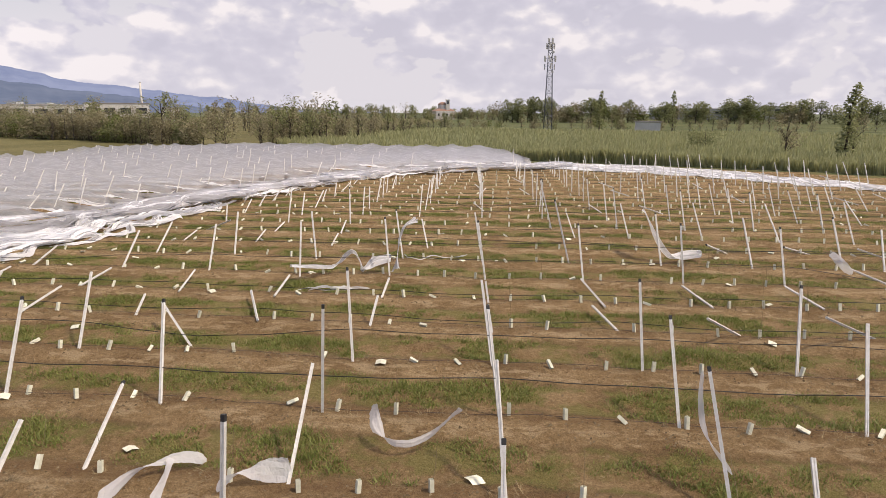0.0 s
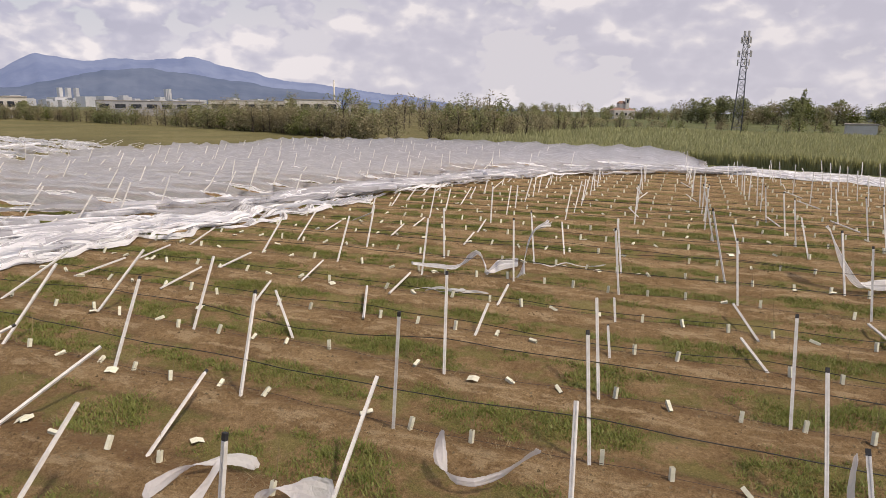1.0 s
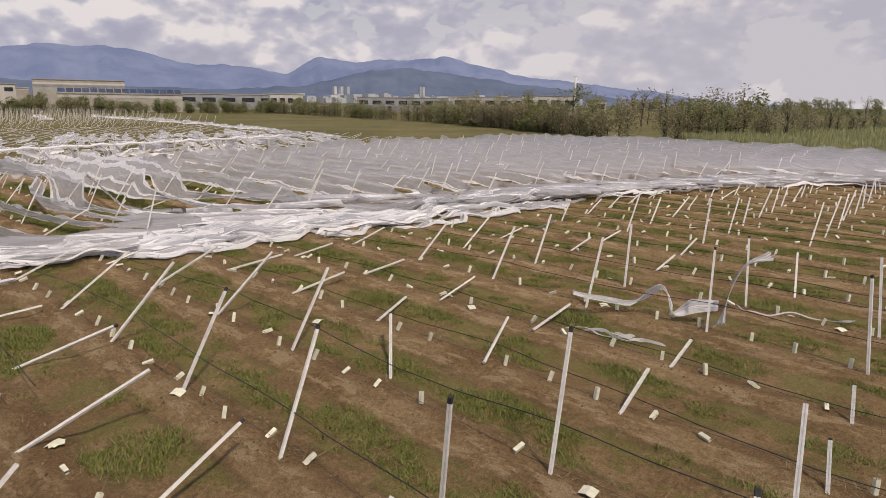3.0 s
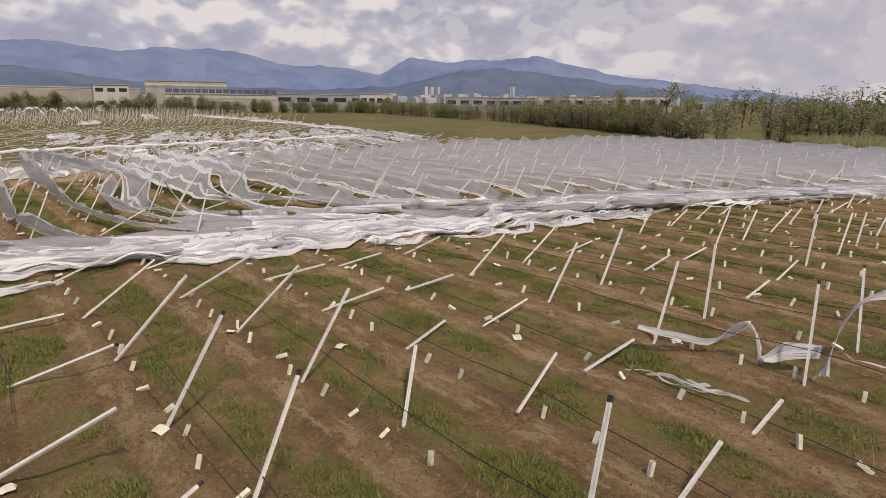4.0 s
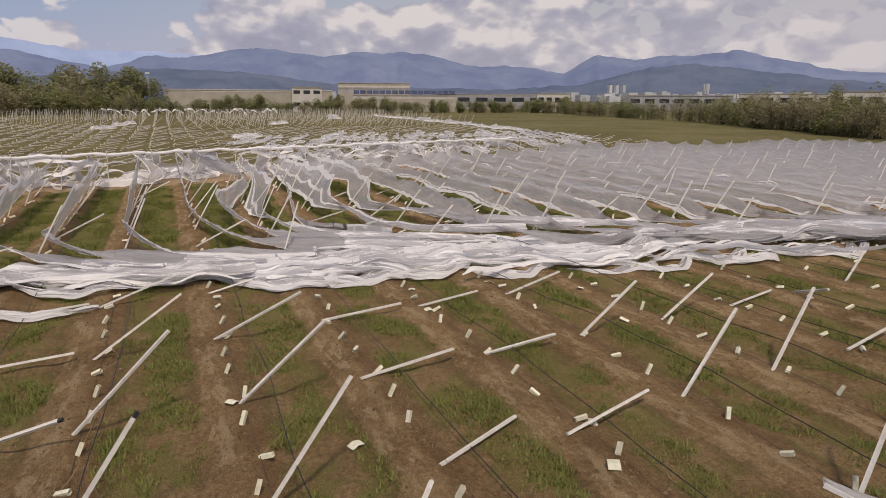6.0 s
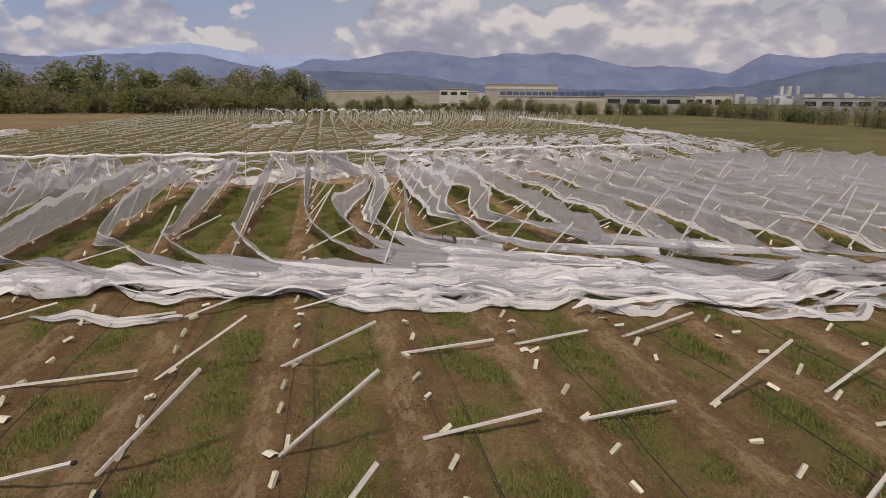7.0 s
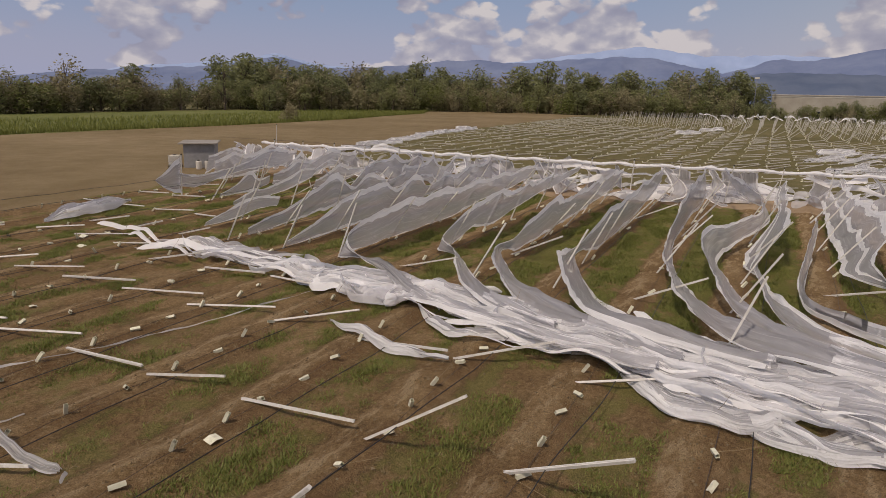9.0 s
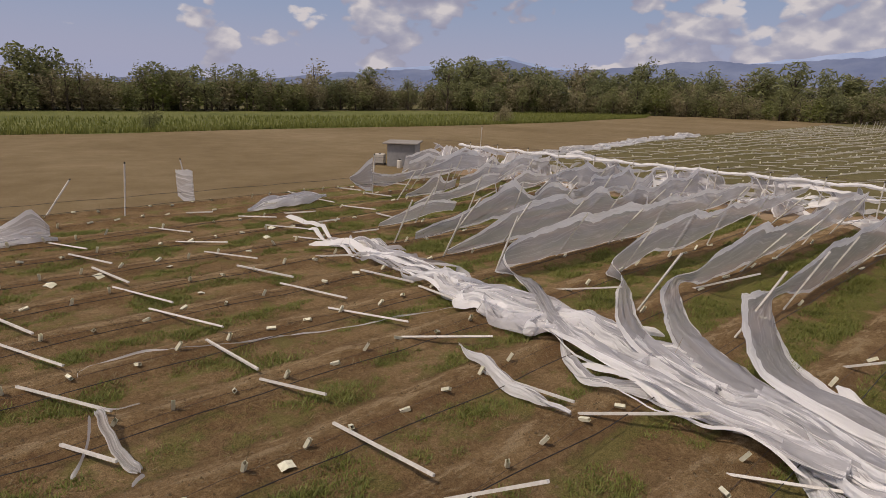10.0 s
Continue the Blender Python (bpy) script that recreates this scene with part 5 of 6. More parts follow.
def draped_rows():
    """The rows farther north, whose nets still lie over their posts, and the torn lengths towards the bare field."""
    for k in range(5, 27):
        r = random.Random(400 + k)
        yr = ROW0 + PITCH * k
        w, e = west_end(yr), edge(yr)
        held = [(x, r.uniform(0.66, 0.86) + 0.2 * float(smooth(11, 16, k)), r.uniform(0.2, 0.34)) for x in np.arange(w, e - 10.5, 4.2)]
        held += [(e - 9.0, 0.68, 0.22), (e - 7.2, 0.5, 0.12)]
        run = min(r.uniform(7, 15), 78 - yr)
        tail = [(e - 5.6, yr + 1.3, 1.7, 0.55, 15)] + [(edge(yr + 1.3 + run * t) - r.uniform(0.8, 4.4) * (1 if t < 0.9 else 0.4), yr + 1.3 + run * t, r.uniform(0.5, 1.2), r.uniform(0.35, 0.5)) for t in (0.2, 0.42, 0.7, 1.0)] if run > 3 else [(e - 5.6, yr + 0.6, 1.0, 0.4)]
        strip(k, 410 + k, held, tail, "white hail net draped over leaning posts", 12 if k in (6, 9, 13) else -1, False, 40.0 - 12 * float(smooth(60, 84, yr)), 1.6, 4)
    for k in range(-11, -3):
        r = random.Random(440 + k)
        yr = ROW0 + PITCH * k
        x, east = west_end(yr) - 0.3, WEST_OF[k] if k in WEST_OF else net_east(yr) + r.uniform(-1.0, 1.5)
        while x < east - 3:
            x2 = min(x + r.uniform(8, 16), east)
            mid = [(q, r.choice((0.6, 0.9, 1.0, 1.08)), r.choice((0.0, 0.1, 0.3, 0.5))) for q in np.linspace(x, x2, max(4, int((x2 - x) / 2.3)))]
            mid[-1] = (mid[-1][0], r.uniform(0.25, 0.9), r.uniform(0.0, 0.2))
            strip(k, 450 + int(x * 13) % 97 + 7 * k, mid, (), "torn piece of white hail net hung on leaning posts", 11 if r.random() < 0.3 else -1, True, r.uniform(-5, 42), r.uniform(1.8, 3.4))
            for _ in range(2):                                       # loops and ends that trail from the posts
                q = r.uniform(x, x2)
                h = r.uniform(1.3, 2.3)
                dx, dy = r.uniform(-2.0, 2.5), r.uniform(0.2, 1.5)
                strand([(q, yr + 0.7, h), (q + dx * 0.25, yr + 0.7 + dy * 0.3, h * 0.55), (q + dx * 0.6, yr + 0.7 + dy * 0.7, 0.25), (q + dx, yr + 0.7 + dy, r.choice((0.02, 0.05, 0.9)))], r.uniform(0.12, 0.45), 1800 + int(q * 17) % 300, "white net end trailing from a leaning post", step=0.14, mat=(M_HEM, M_NET)[_], twist=1.2, name="net_end")
            x = x2 + r.choice((0.3, 1.5, 2.5))



def strand(path, wide, seed, label="white net twisted into a long strand of the heap", step=0.16, mat=None, twist=1.1, lift=0.05, name="net_strand", across=6, curl=0.35, freq=1.0):
    """A strip of net that twists about its length along a line of the plan."""
    r = random.Random(seed)
    ph = [r.uniform(0, 6.28) for _ in range(6)]
    pts = [Vector((p[0], p[1], p[2] if len(p) > 2 else 0.0)) for p in path]
    cum = [0.0]
    for a, b in zip(pts, pts[1:]):
        cum.append(cum[-1] + (b - a).length)
    total = cum[-1]
    nu = max(6, int(total / step))

    def at(s):
        return Vector([float(np.interp(s, cum, [p[i] for p in pts])) for i in range(3)])
    v, f = [], []
    for i in range(nu + 1):
        s = total * i / nu
        g = min(0.7, total * 0.1)
        c = (at(max(0, s - g)) + at(s) + at(min(total, s + g))) / 3
        d = (at(min(total, s + 0.3)) - at(max(0, s - 0.3))).normalized()
        side = d.cross(Vector((0, 0, 1)))
        side = side.normalized() if side.length > 0.05 else Vector((1, 0, 0))
        up = side.cross(d)
        wob = min(1, wide * 1.6)
        c = c + side * wob * (0.25 * math.sin(s * 0.4 + ph[0]) + 0.05 * math.sin(s * 1.5 + ph[1]))
        phi = 0.4 + twist * math.sin(s * 0.23 * freq + ph[2]) + 0.5 * twist * math.sin(s * 0.55 * freq + ph[3])
        taper = float(smooth(0, 0.07, i / nu) * (1 - smooth(0.93, 1, i / nu)))
        w = wide * (0.3 + 0.7 * taper) * (1 + 0.35 * math.sin(s * 0.37 * freq + ph[4]))
        low = float(ridge(c.x, c.y))
        for j in range(across + 1):
            q = j / across - 0.5
            bow = curl * w * (0.25 - q * q) * 2 + 0.05 * w * math.sin(j * 2.1 + s * 2.3 + ph[5])
            p = c + side * (q * w * math.cos(phi) + bow * math.sin(phi) * 0.5) + up * (q * w * math.sin(phi) + bow * math.cos(phi))
            p += Vector((r.uniform(-1, 1), r.uniform(-1, 1), r.uniform(-1, 1))) * 0.025 * w
            v.append((p.x, p.y, max(low + 0.03 + 0.012 * (j % 2), low + p.z + lift + 0.35 * w * abs(math.sin(phi)))))
    for i in range(nu):
        for j in range(across):
            a = i * (across + 1) + j
            f.append((a, a + 1, a + across + 2, a + across + 1))
    return tagged(new(name, raw_mesh(name, v, f, mat or M_HEAP, False)), label, "net", "torn hail nets")


def pleated(path, wide, pleats, high, seed, label="white net swept into sharp pleats on the soil", step=0.19, mats=None, name="pleated_net"):
    """A sheet drawn together into sharp pleats that run, spread and close up along a line of the plan."""
    r = random.Random(seed)
    pts = round_off([p[:2] for p in path], 2)
    cum = np.concatenate([[0], np.cumsum(np.hypot(*np.diff(pts, axis=0).T))])
    total = float(cum[-1])
    nu, cols = max(8, int(total / step)), 2 * pleats + 1
    lift = r.uniform(0.0, 0.12)
    v, f, mi = [], [], []
    for i in range(nu + 1):
        s = total * i / nu
        x, y = float(np.interp(s, cum, pts[:, 0])), float(np.interp(s, cum, pts[:, 1]))
        dx, dy = [float(np.interp(s + 0.4, cum, pts[:, q]) - np.interp(s - 0.4, cum, pts[:, q])) for q in (0, 1)]
        ln = math.hypot(dx, dy) or 1.0
        nx, ny = dy / ln, -dx / ln
        ends = float(smooth(0, 1.6, s) * smooth(0, 1.6, total - s))
        w = wide * (0.10 + 0.90 * ends) * (1 + 0.35 * noise.noise(Vector((s * 0.3, seed, 1.0))))
        side = 0.8 * wide * noise.noise(Vector((s * 0.3, seed, 7.0)))
        gaps = [0.35 + max(0.0, 0.65 + 0.9 * noise.noise(Vector((s * 0.14, j * 4.3, seed)))) for j in range(cols - 1)]
        run, tot = 0.0, sum(gaps)
        for j in range(cols):
            q = run / tot - 0.5
            if j < cols - 1:
                run += gaps[j]
            up = (0.45 + 0.75 * abs(noise.noise(Vector((s * 0.18, j * 2.9, seed + 2))))) if j % 2 else 0.1 * abs(noise.noise(Vector((s * 0.5, j, seed + 3))))
            z = high * (0.25 + 0.75 * ends) * (up + 0.5 * (1 - 4 * q * q)) + lift + 0.10 * noise.noise(Vector((s * 0.8, j * 1.7, seed + 5))) + 0.06 * noise.noise(Vector((s * 2.2, j * 2.7, seed + 8)))
            a = q * w + side + 0.10 * noise.noise(Vector((s * 0.8, j * 3.1, seed + 6)))
            px, py = x + nx * a, y + ny * a
            low = float(ridge(px, py))
            v.append((px, py, low + 0.03 + max(0.0, z)))
    for i in range(nu):
        for j in range(cols - 1):
            a = i * cols + j
            f.append((a, a + 1, a + cols + 1, a + cols))
            mi.append(1 if j in (0, cols - 2) or abs(j - cols * (0.5 + 0.7 * noise.noise(Vector((i * 0.03, seed, 2.0))))) < 0.6 else 0)
    me = raw_mesh(name, v, f, mats or (M_HEAP, M_HEM), False, mi)
    flat = np.array([q for p in f for q in p])
    me.uv_layers.new(name="weave").data.foreach_set("uv", np.stack([total * (flat // cols) / nu, (flat % cols) / (cols - 1)], 1).ravel())
    return tagged(new(name, me), label, "net", "torn hail nets")


def ribbon(path, wide, high, seed, label="white net bunched in a long heap on the soil", step=0.2, mats=None, folds=9.0, lift=0.0, name="bunched_net", across=18):
    """A bunched length of net along a line of the plan; a third number in a point lifts it off the ground."""
    r = random.Random(seed)
    ph = [r.uniform(0, 6.28) for _ in range(5)]
    pts = [Vector((p[0], p[1], p[2] if len(p) > 2 else 0.0)) for p in path]
    cum = [0.0]
    for a, b in zip(pts, pts[1:]):
        cum.append(cum[-1] + (b - a).length)
    total = cum[-1]

    def at(s):
        return Vector([float(np.interp(s, cum, [p[i] for p in pts])) for i in range(3)])

    def fn(u, v):
        s = total * u
        c = (at(max(0, s - 0.6)) + at(s) + at(min(total, s + 0.6))) / 3
        d = at(min(total, s + 0.5)) - at(max(0, s - 0.5))
        side = Vector((-d.y, d.x, 0))
        side = side.normalized() if side.length > 1e-6 else Vector((1, 0, 0))
        ends = float(smooth(0, 0.08, u) * (1 - smooth(0.92, 1, u)))
        q = v - 0.5
        w = wide * (0.35 + 0.65 * ends) * (1 + 0.3 * math.sin(s * 0.3 + ph[0]))
        off = q * w + 0.3 * min(1, wide) * math.sin(s * 0.4 + ph[1]) + 0.12 * math.sin(s * 1.3 + ph[2]) * min(1, wide)
        slow = math.sin(s * 0.32 + ph[3])
        z = high * (0.25 + 0.75 * ends) * (1 - (2 * q) ** 2) * (0.8 + 0.3 * slow)
        z += high * 0.42 * math.sin(v * folds * 2 + 1.2 * slow) + crease(s * 0.16, v * 4, 1.0, 0.14 * high + 0.01, seed)
        p = c + side * off
        p.x += fold(s * 0.35, v * 2, 0.8, 0.14 * min(1, wide), seed + 2)
        low = float(ridge(p.x, p.y))
        return (p.x, p.y, max(low + 0.03 + 0.015 * math.sin(v * 20 + s), low + z + 0.04 + lift + c.z))
    return sheet(name, fn, [j / across for j in range(across + 1)], max(6, int(total / step)), mats or (M_HEAP, M_HEM), 1, label)


def heap():
    """The long white heap into which all the nets were swept."""
    r = random.Random(31)
    def front(y):
        """The uneven front of the heap: drawn forward at the fallen posts, back between them."""
        return edge(y) - 0.25 + 0.30 * math.sin(y * 1.03 + 1.2 * math.sin(y * 0.31)) + 0.5 * noise.noise(Vector((y * 0.45, 3.0, 1.0)))
    for n in range(64):                                             # drawn together into pleats
        ya = r.uniform(-8, 62) if n > 36 else r.uniform(2, 32)
        run = r.uniform(5, 14) if ya > 5 else r.uniform(3, 7)
        a, b = r.uniform(0.1, depth_at(ya)), r.uniform(0.1, depth_at(ya + run))
        pleated([(front(ya + run * t) - 0.45 - a + (a - b) * t, min(77, ya + run * t)) for t in np.linspace(0, 1, 9)], r.uniform(0.35, 0.85) * (0.65 if ya < 10 else 1.0), r.randint(2, 4), r.uniform(0.20, 0.46), 2000 + n)
    for n in range(120):                                             # white hems and twisted strips on top
        ya = r.uniform(-9, 68) if n > 40 else r.uniform(3, 34)
        yb = min(77, ya + r.uniform(4, 13))
        off, skew = r.uniform(0.0, 0.3 + depth_at(ya)), r.gauss(0, 1.5)
        path = [(front(ya + (yb - ya) * t) - off - skew * (t - 0.5), ya + (yb - ya) * t, r.uniform(0.1, 0.42)) for t in (0, 0.2, 0.4, 0.6, 0.8, 1.0)]
        strand(path, r.uniform(0.10, 0.26), 1300 + n, mat=(M_HEAP, M_HEM, M_HEM)[n % 3], twist=0.9, across=4, step=0.2, curl=0.5)
    for n in range(36):                                             # loops that cross the heap
        y = r.uniform(-3, 30)
        x, d = front(y) - 0.3, r.uniform(0.8, 2.2)
        strand([(x - d, y + r.uniform(-1, 1), 0.1), (x - d * 0.5, y + r.uniform(0.3, 1.5), r.uniform(0.2, 0.5)), (x + r.uniform(-0.2, 0.5), y + r.uniform(0.5, 2.0), 0.1), (x - d * 0.4, y + r.uniform(2, 3.5), 0.3), (x - d, y + r.uniform(2.5, 4.5), 0.1)], r.uniform(0.15, 0.45), 1500 + n, step=0.12, mat=(M_HEAP, M_HEM)[n % 2], twist=1.7, freq=2.0)
    for n in range(18):                                             # lobes lying out on the soil
        y = r.uniform(13, 46)
        x, o = edge(y), r.uniform(0.2, 0.9)
        pleated([(x - 1.3, y - 2.4), (x - 0.2 + 0.3 * o, y - 1.1), (x + o, y), (x - 0.2 + 0.4 * o, y + 0.9), (x - 1.2, y + 2.1)], r.uniform(0.25, 0.6), r.randint(2, 3), r.uniform(0.10, 0.22), 1400 + n, "white net fold lying out on the soil", step=0.12)
    for n in range(26):                                             # flat film along the north end of the rows
        t0 = r.uniform(0, 0.7)
        line = [(-20, 72), (-10, 81), (-5, 82), (4, 81.5), (15, 78.5), (27, 69.5), (33, 63), (48, 54)]
        o = r.uniform(-3.0, 5.0)
        i0 = int(t0 * 7)
        ribbon([(px, py + o) for px, py in line[i0:i0 + r.randint(2, 4)]], r.uniform(1.2, 2.8), r.uniform(0.15, 0.4), 430 + n, "white net lying flat along the row ends", step=0.5, across=10)
    for n in range(165):                                             # flattened net beyond the head line
        x0, y0 = r.uniform(-112, -66), r.uniform(24, 84)
        if y0 > 56 + (-66 - x0) * 1.2:
            continue
        ln = r.uniform(7, 22)
        ribbon([(x0 - ln * t, y0 + ln * t * 0.35 + r.uniform(-0.8, 0.8)) for t in (0, 0.33, 0.66, 1)], r.uniform(0.4, 1.2), r.uniform(0.12, 0.4), 1470 + n, "white net flattened on the grass", step=0.5, across=7, folds=r.uniform(2, 5))
    for n in range(16):                                             # the run of net up to the far corner
        t = n / 15
        x0, y0 = -120 - 112 * t, 86 + 4 * t
        ribbon([(x0, y0), (x0 - 5, y0 + r.uniform(-1.5, 1.5)), (x0 - 11, y0 + 1.5)], r.uniform(1.5, 3.0), r.uniform(0.3, 0.8), 520 + n, "white net trailing along the field edge", step=0.8, across=8)
    for n in range(16):                                             # along the bare field
        t = n / 15
        x0 = -66 - 62 * t
        y0 = float(south_edge(x0)) + 1.0
        ribbon([(x0, y0), (x0 - 3, y0 + r.uniform(-0.6, 0.8)), (x0 - 6.5, y0 - 0.3)], r.uniform(0.8, 1.8), r.uniform(0.25, 0.7), 540 + n, "white net scraps along the bare field", step=0.5, across=8)


draped_rows()
heap()


def head_line():
    """Upright posts at the row ends with a wire that carries a roll of gathered net."""
    r = random.Random(41)
    for k in range(-11, 14):
        y = ROW0 + PITCH * k
        x = west_end(y) - 0.3
        post(x, y + 1.0, r.uniform(2, 9), r.uniform(-20, 20), 1.12)
    tube("head_wire", [(west_end(y) - 0.3, y, 2.72 + float(plain(-63, y)) - 0.08 * ((y * 0.33) % 1)) for y in np.arange(-25, 54, 1.5)], 0.012, M_WIRE)
    tagged(bpy.data.objects["head_wire"], "thin steel wire along the row ends", "wire")
    for n in range(15):                                             # the net still gathered on the wire
        ys = np.linspace(-20 + n * 4.7, -20 + n * 4.7 + 4.9, 26)
        path = [(west_end(y) - 0.3 + 0.08 * noise.noise(Vector((y * 0.9, 1.0, n))), y, 2.46 - 0.12 * abs(math.sin((y - 13.8) / 3.05 * math.pi)) + 0.06 * noise.noise(Vector((y * 1.3, 5.0, n)))) for y in ys]
        fat = [0.10 + 0.07 * abs(noise.noise(Vector((y * 1.1, 9.0, n)))) + 0.04 * noise.noise(Vector((y * 3.0, 2.0, n))) for y in ys]
        v, f = tube_mesh(path, fat, 7)
        tagged(new("net_roll", raw_mesh("net_roll", v, f, M_HEM)), "white net gathered in a roll along the head wire", "net", "torn hail nets")
    for n in range(40):
        y0 = r.uniform(-22, 48)
        ys = np.linspace(y0, y0 + r.uniform(2, 6), 6)
        za, zb = r.uniform(0.9, 2.35), r.uniform(0.9, 2.35)
        strand([(west_end(y) - 0.3 + r.uniform(-0.5, 0.2), y, za + (zb - za) * i / 5 - r.uniform(0, 0.25)) for i, y in enumerate(ys)], r.uniform(0.2, 0.5), 560 + n, "white net gathered along the head wire", step=0.16, mat=(M_HEM, M_HEAP)[n % 2], twist=1.6, name="net_roll", freq=2.5)
    for n in range(52):                                             # tatters on and behind the wire
        y = r.uniform(-26, 44)
        x = west_end(y) - 0.4
        dx = r.uniform(-6, 2.5)
        ribbon([(x, y, 2.3), (x + dx * 0.3, y + r.uniform(-0.5, 1.2), 1.3), (x + dx * 0.7, y + r.uniform(0, 1.6), 0.35), (x + dx, y + r.uniform(0, 2.2), 0.0)], r.uniform(0.4, 1.3), 0.15, 580 + n,
               "torn strip of white net hanging from the head wire", step=0.14, mats=(M_NET, M_HEM), folds=4, name="net_strip", across=10)
    for n in range(18):
        y = r.uniform(-22, 34)
        x = west_end(y) - 0.6 - r.uniform(0, 5)
        run = r.uniform(2.5, 6)
        pleated([(x - r.uniform(-1.5, 1.5), y + run * t) for t in np.linspace(1, 0, 5)], r.uniform(0.8, 1.5), 5, r.uniform(0.3, 0.6), 620 + n, "heap of torn white net by the track")
    for n in range(110):
        y = r.uniform(-24, 46)
        x = west_end(y) - 0.4 - r.uniform(0, 7)
        strand([(x, y), (x - r.uniform(-1, 1.5), y + 0.9, r.uniform(0, 0.5)), (x - r.uniform(-1, 2.5), y + r.uniform(1.5, 4))], r.uniform(0.15, 0.55), 1640 + n, "torn strip of white net by the track", step=0.15, mat=(M_HEM, M_HEAP)[n % 2], twist=1.6, freq=3.0, name="net_scrap")


head_line()


# ---- second block beyond the track: posts too many to count ----
def far_block():
    r = random.Random(51)
    v, f = [], []
    cv, cf = [], []

    def stick(vs, fs, base, tip, w):
        d = (tip - base).normalized()
        s = d.cross(Vector((0.3, 0.1, 1))).normalized() * w
        t = s.cross(d).normalized() * w
        k = len(vs)
        for p in (base, tip):
            vs.extend([p + s + t, p - s + t, p - s - t, p + s - t])
        for q in range(4):
            fs.append((k + q, k + (q + 1) % 4, k + 4 + (q + 1) % 4, k + 4 + q))
        fs.append((k + 4, k + 5, k + 6, k + 7))
    for kk in range(-20, 24):
        yr = ROW0 + PITCH * kk
        for j in range(46):
            x = -68 - 4.0 * j
            if yr < float(south_edge(x)) + 1 or yr > 84 or x < -238:
                continue
            stand = (x < -146 - 34 * (1 - float(smooth(-10, 30, yr))) - 10 * noise.noise(Vector((kk * 0.4, 0, 2)))) and yr > -24
            lean = r.uniform(3, 20) if stand and x < -168 else r.uniform(10, 62) if stand else r.uniform(76, 89)
            if r.random() < 0.06:
                continue
            way = r.gauss(4, 9) if lean > 70 else r.gauss(0, 14)
            b = Vector((x + r.uniform(-0.3, 0.3), yr + r.uniform(-0.2, 0.2), float(plain(x, yr)) + 0.06))
            d = Vector((-math.sin(radians(lean)) * math.sin(radians(way)), math.sin(radians(lean)) * math.cos(radians(way)), math.cos(radians(lean))))
            stick(v, f, b, b + d * (3.0 if stand else 2.6), 0.026 + 0.00005 * -x)
            for _ in range(1):
                p = Vector((x + r.uniform(0, 4), yr + r.uniform(-0.1, 0.3), float(plain(x, yr)) + 0.02))
                stick(cv, cf, p, p + Vector((r.uniform(-0.15, 0.15), r.uniform(-0.1, 0.2), r.uniform(0.08, 0.25))), 0.06)
    tagged(new("far_posts", raw_mesh("far_posts", v, f, M_POSTFAR)), "rows of white posts, fallen near the track and upright beyond", "posts", kind="stuff")
    tagged(new("far_cartons", raw_mesh("far_cartons", cv, cf, M_CARD)), "pale card sleeves scattered along far rows", "cartons", kind="stuff")
    for n in range(16):
        y = -2 + n * 3.4 + r.uniform(-1, 1)
        strand([(-229, y, r.uniform(1.6, 3.0)), (-229.5, y + 1.2, r.uniform(1.0, 2.6)), (-230, y + 2.4, r.uniform(1.6, 3.0)), (-230, y + 4.0, r.uniform(0.2, 2.6))], r.uniform(0.25, 0.7), 660 + n, "white net caught on far upright posts", step=0.3, mat=M_HEM, twist=1.4, freq=3.0)
    for n, (x, y) in enumerate(((-150, 2), (-112, 26), (-165, 40), (-170, 5), (-196, 62), (-230, 70))):
        ribbon([(x, y), (x - 2, y + 2), (x - 5, y + 2.5), (x - 7, y + 5)], 1.8, 0.7, 670 + n, "white net scrap in the fallen far rows", step=0.3, across=10)


far_block()


# ---- hoses and wires along the rows ----
def row_lines():
    r = random.Random(61)
    for k in range(-10, 23):
        yr = ROW0 + PITCH * k
        east = 34.0 if yr > 13 else -14.0
        knots = sorted((p[0], p[1].y, p[1].z) for p in POSTS_BY_ROW.get(k, ()) if p[0] > -58)
        clean = []
        for kn in knots:
            if not clean or kn[0] - clean[-1][0] > 2.4:
                clean.append(kn)
        xs = np.arange(-58, east, 0.7)
        if clean:
            hy = np.interp(xs, [c[0] for c in clean], [min(c[1], yr + 0.85) for c in clean])
            hz = np.interp(xs, [c[0] for c in clean], [c[2] for c in clean])
        else:
            hy, hz = np.full(len(xs), yr + 0.3), np.full(len(xs), 0.1)
        pts = []
        for x, y, z in zip(xs, hy, hz):
            low = float(ridge(x, y)) + 0.03
            pts.append((x, y + 0.02 * math.sin(x), max(low, z - 0.05 * (1 - abs(math.cos(math.pi * (x - 3.2) / 4.25))))))
        tagged(tube("drip_hose", pts, 0.0115, M_HOSE, None, 5), "black drip hose strung along the row of posts", "hose", "drip hoses")
        pts = [(x, yr + 0.16 + 0.05 * math.sin(x * 0.5 + k), float(ridge(x, yr + 0.16)) + 0.05 + 0.02 * math.sin(x * 1.3)) for x in xs]
        tagged(tube("ground_wire", pts, 0.0065, M_WIRE, None, 4), "thin dark wire lying along the row", "wire", "row wires")


row_lines()


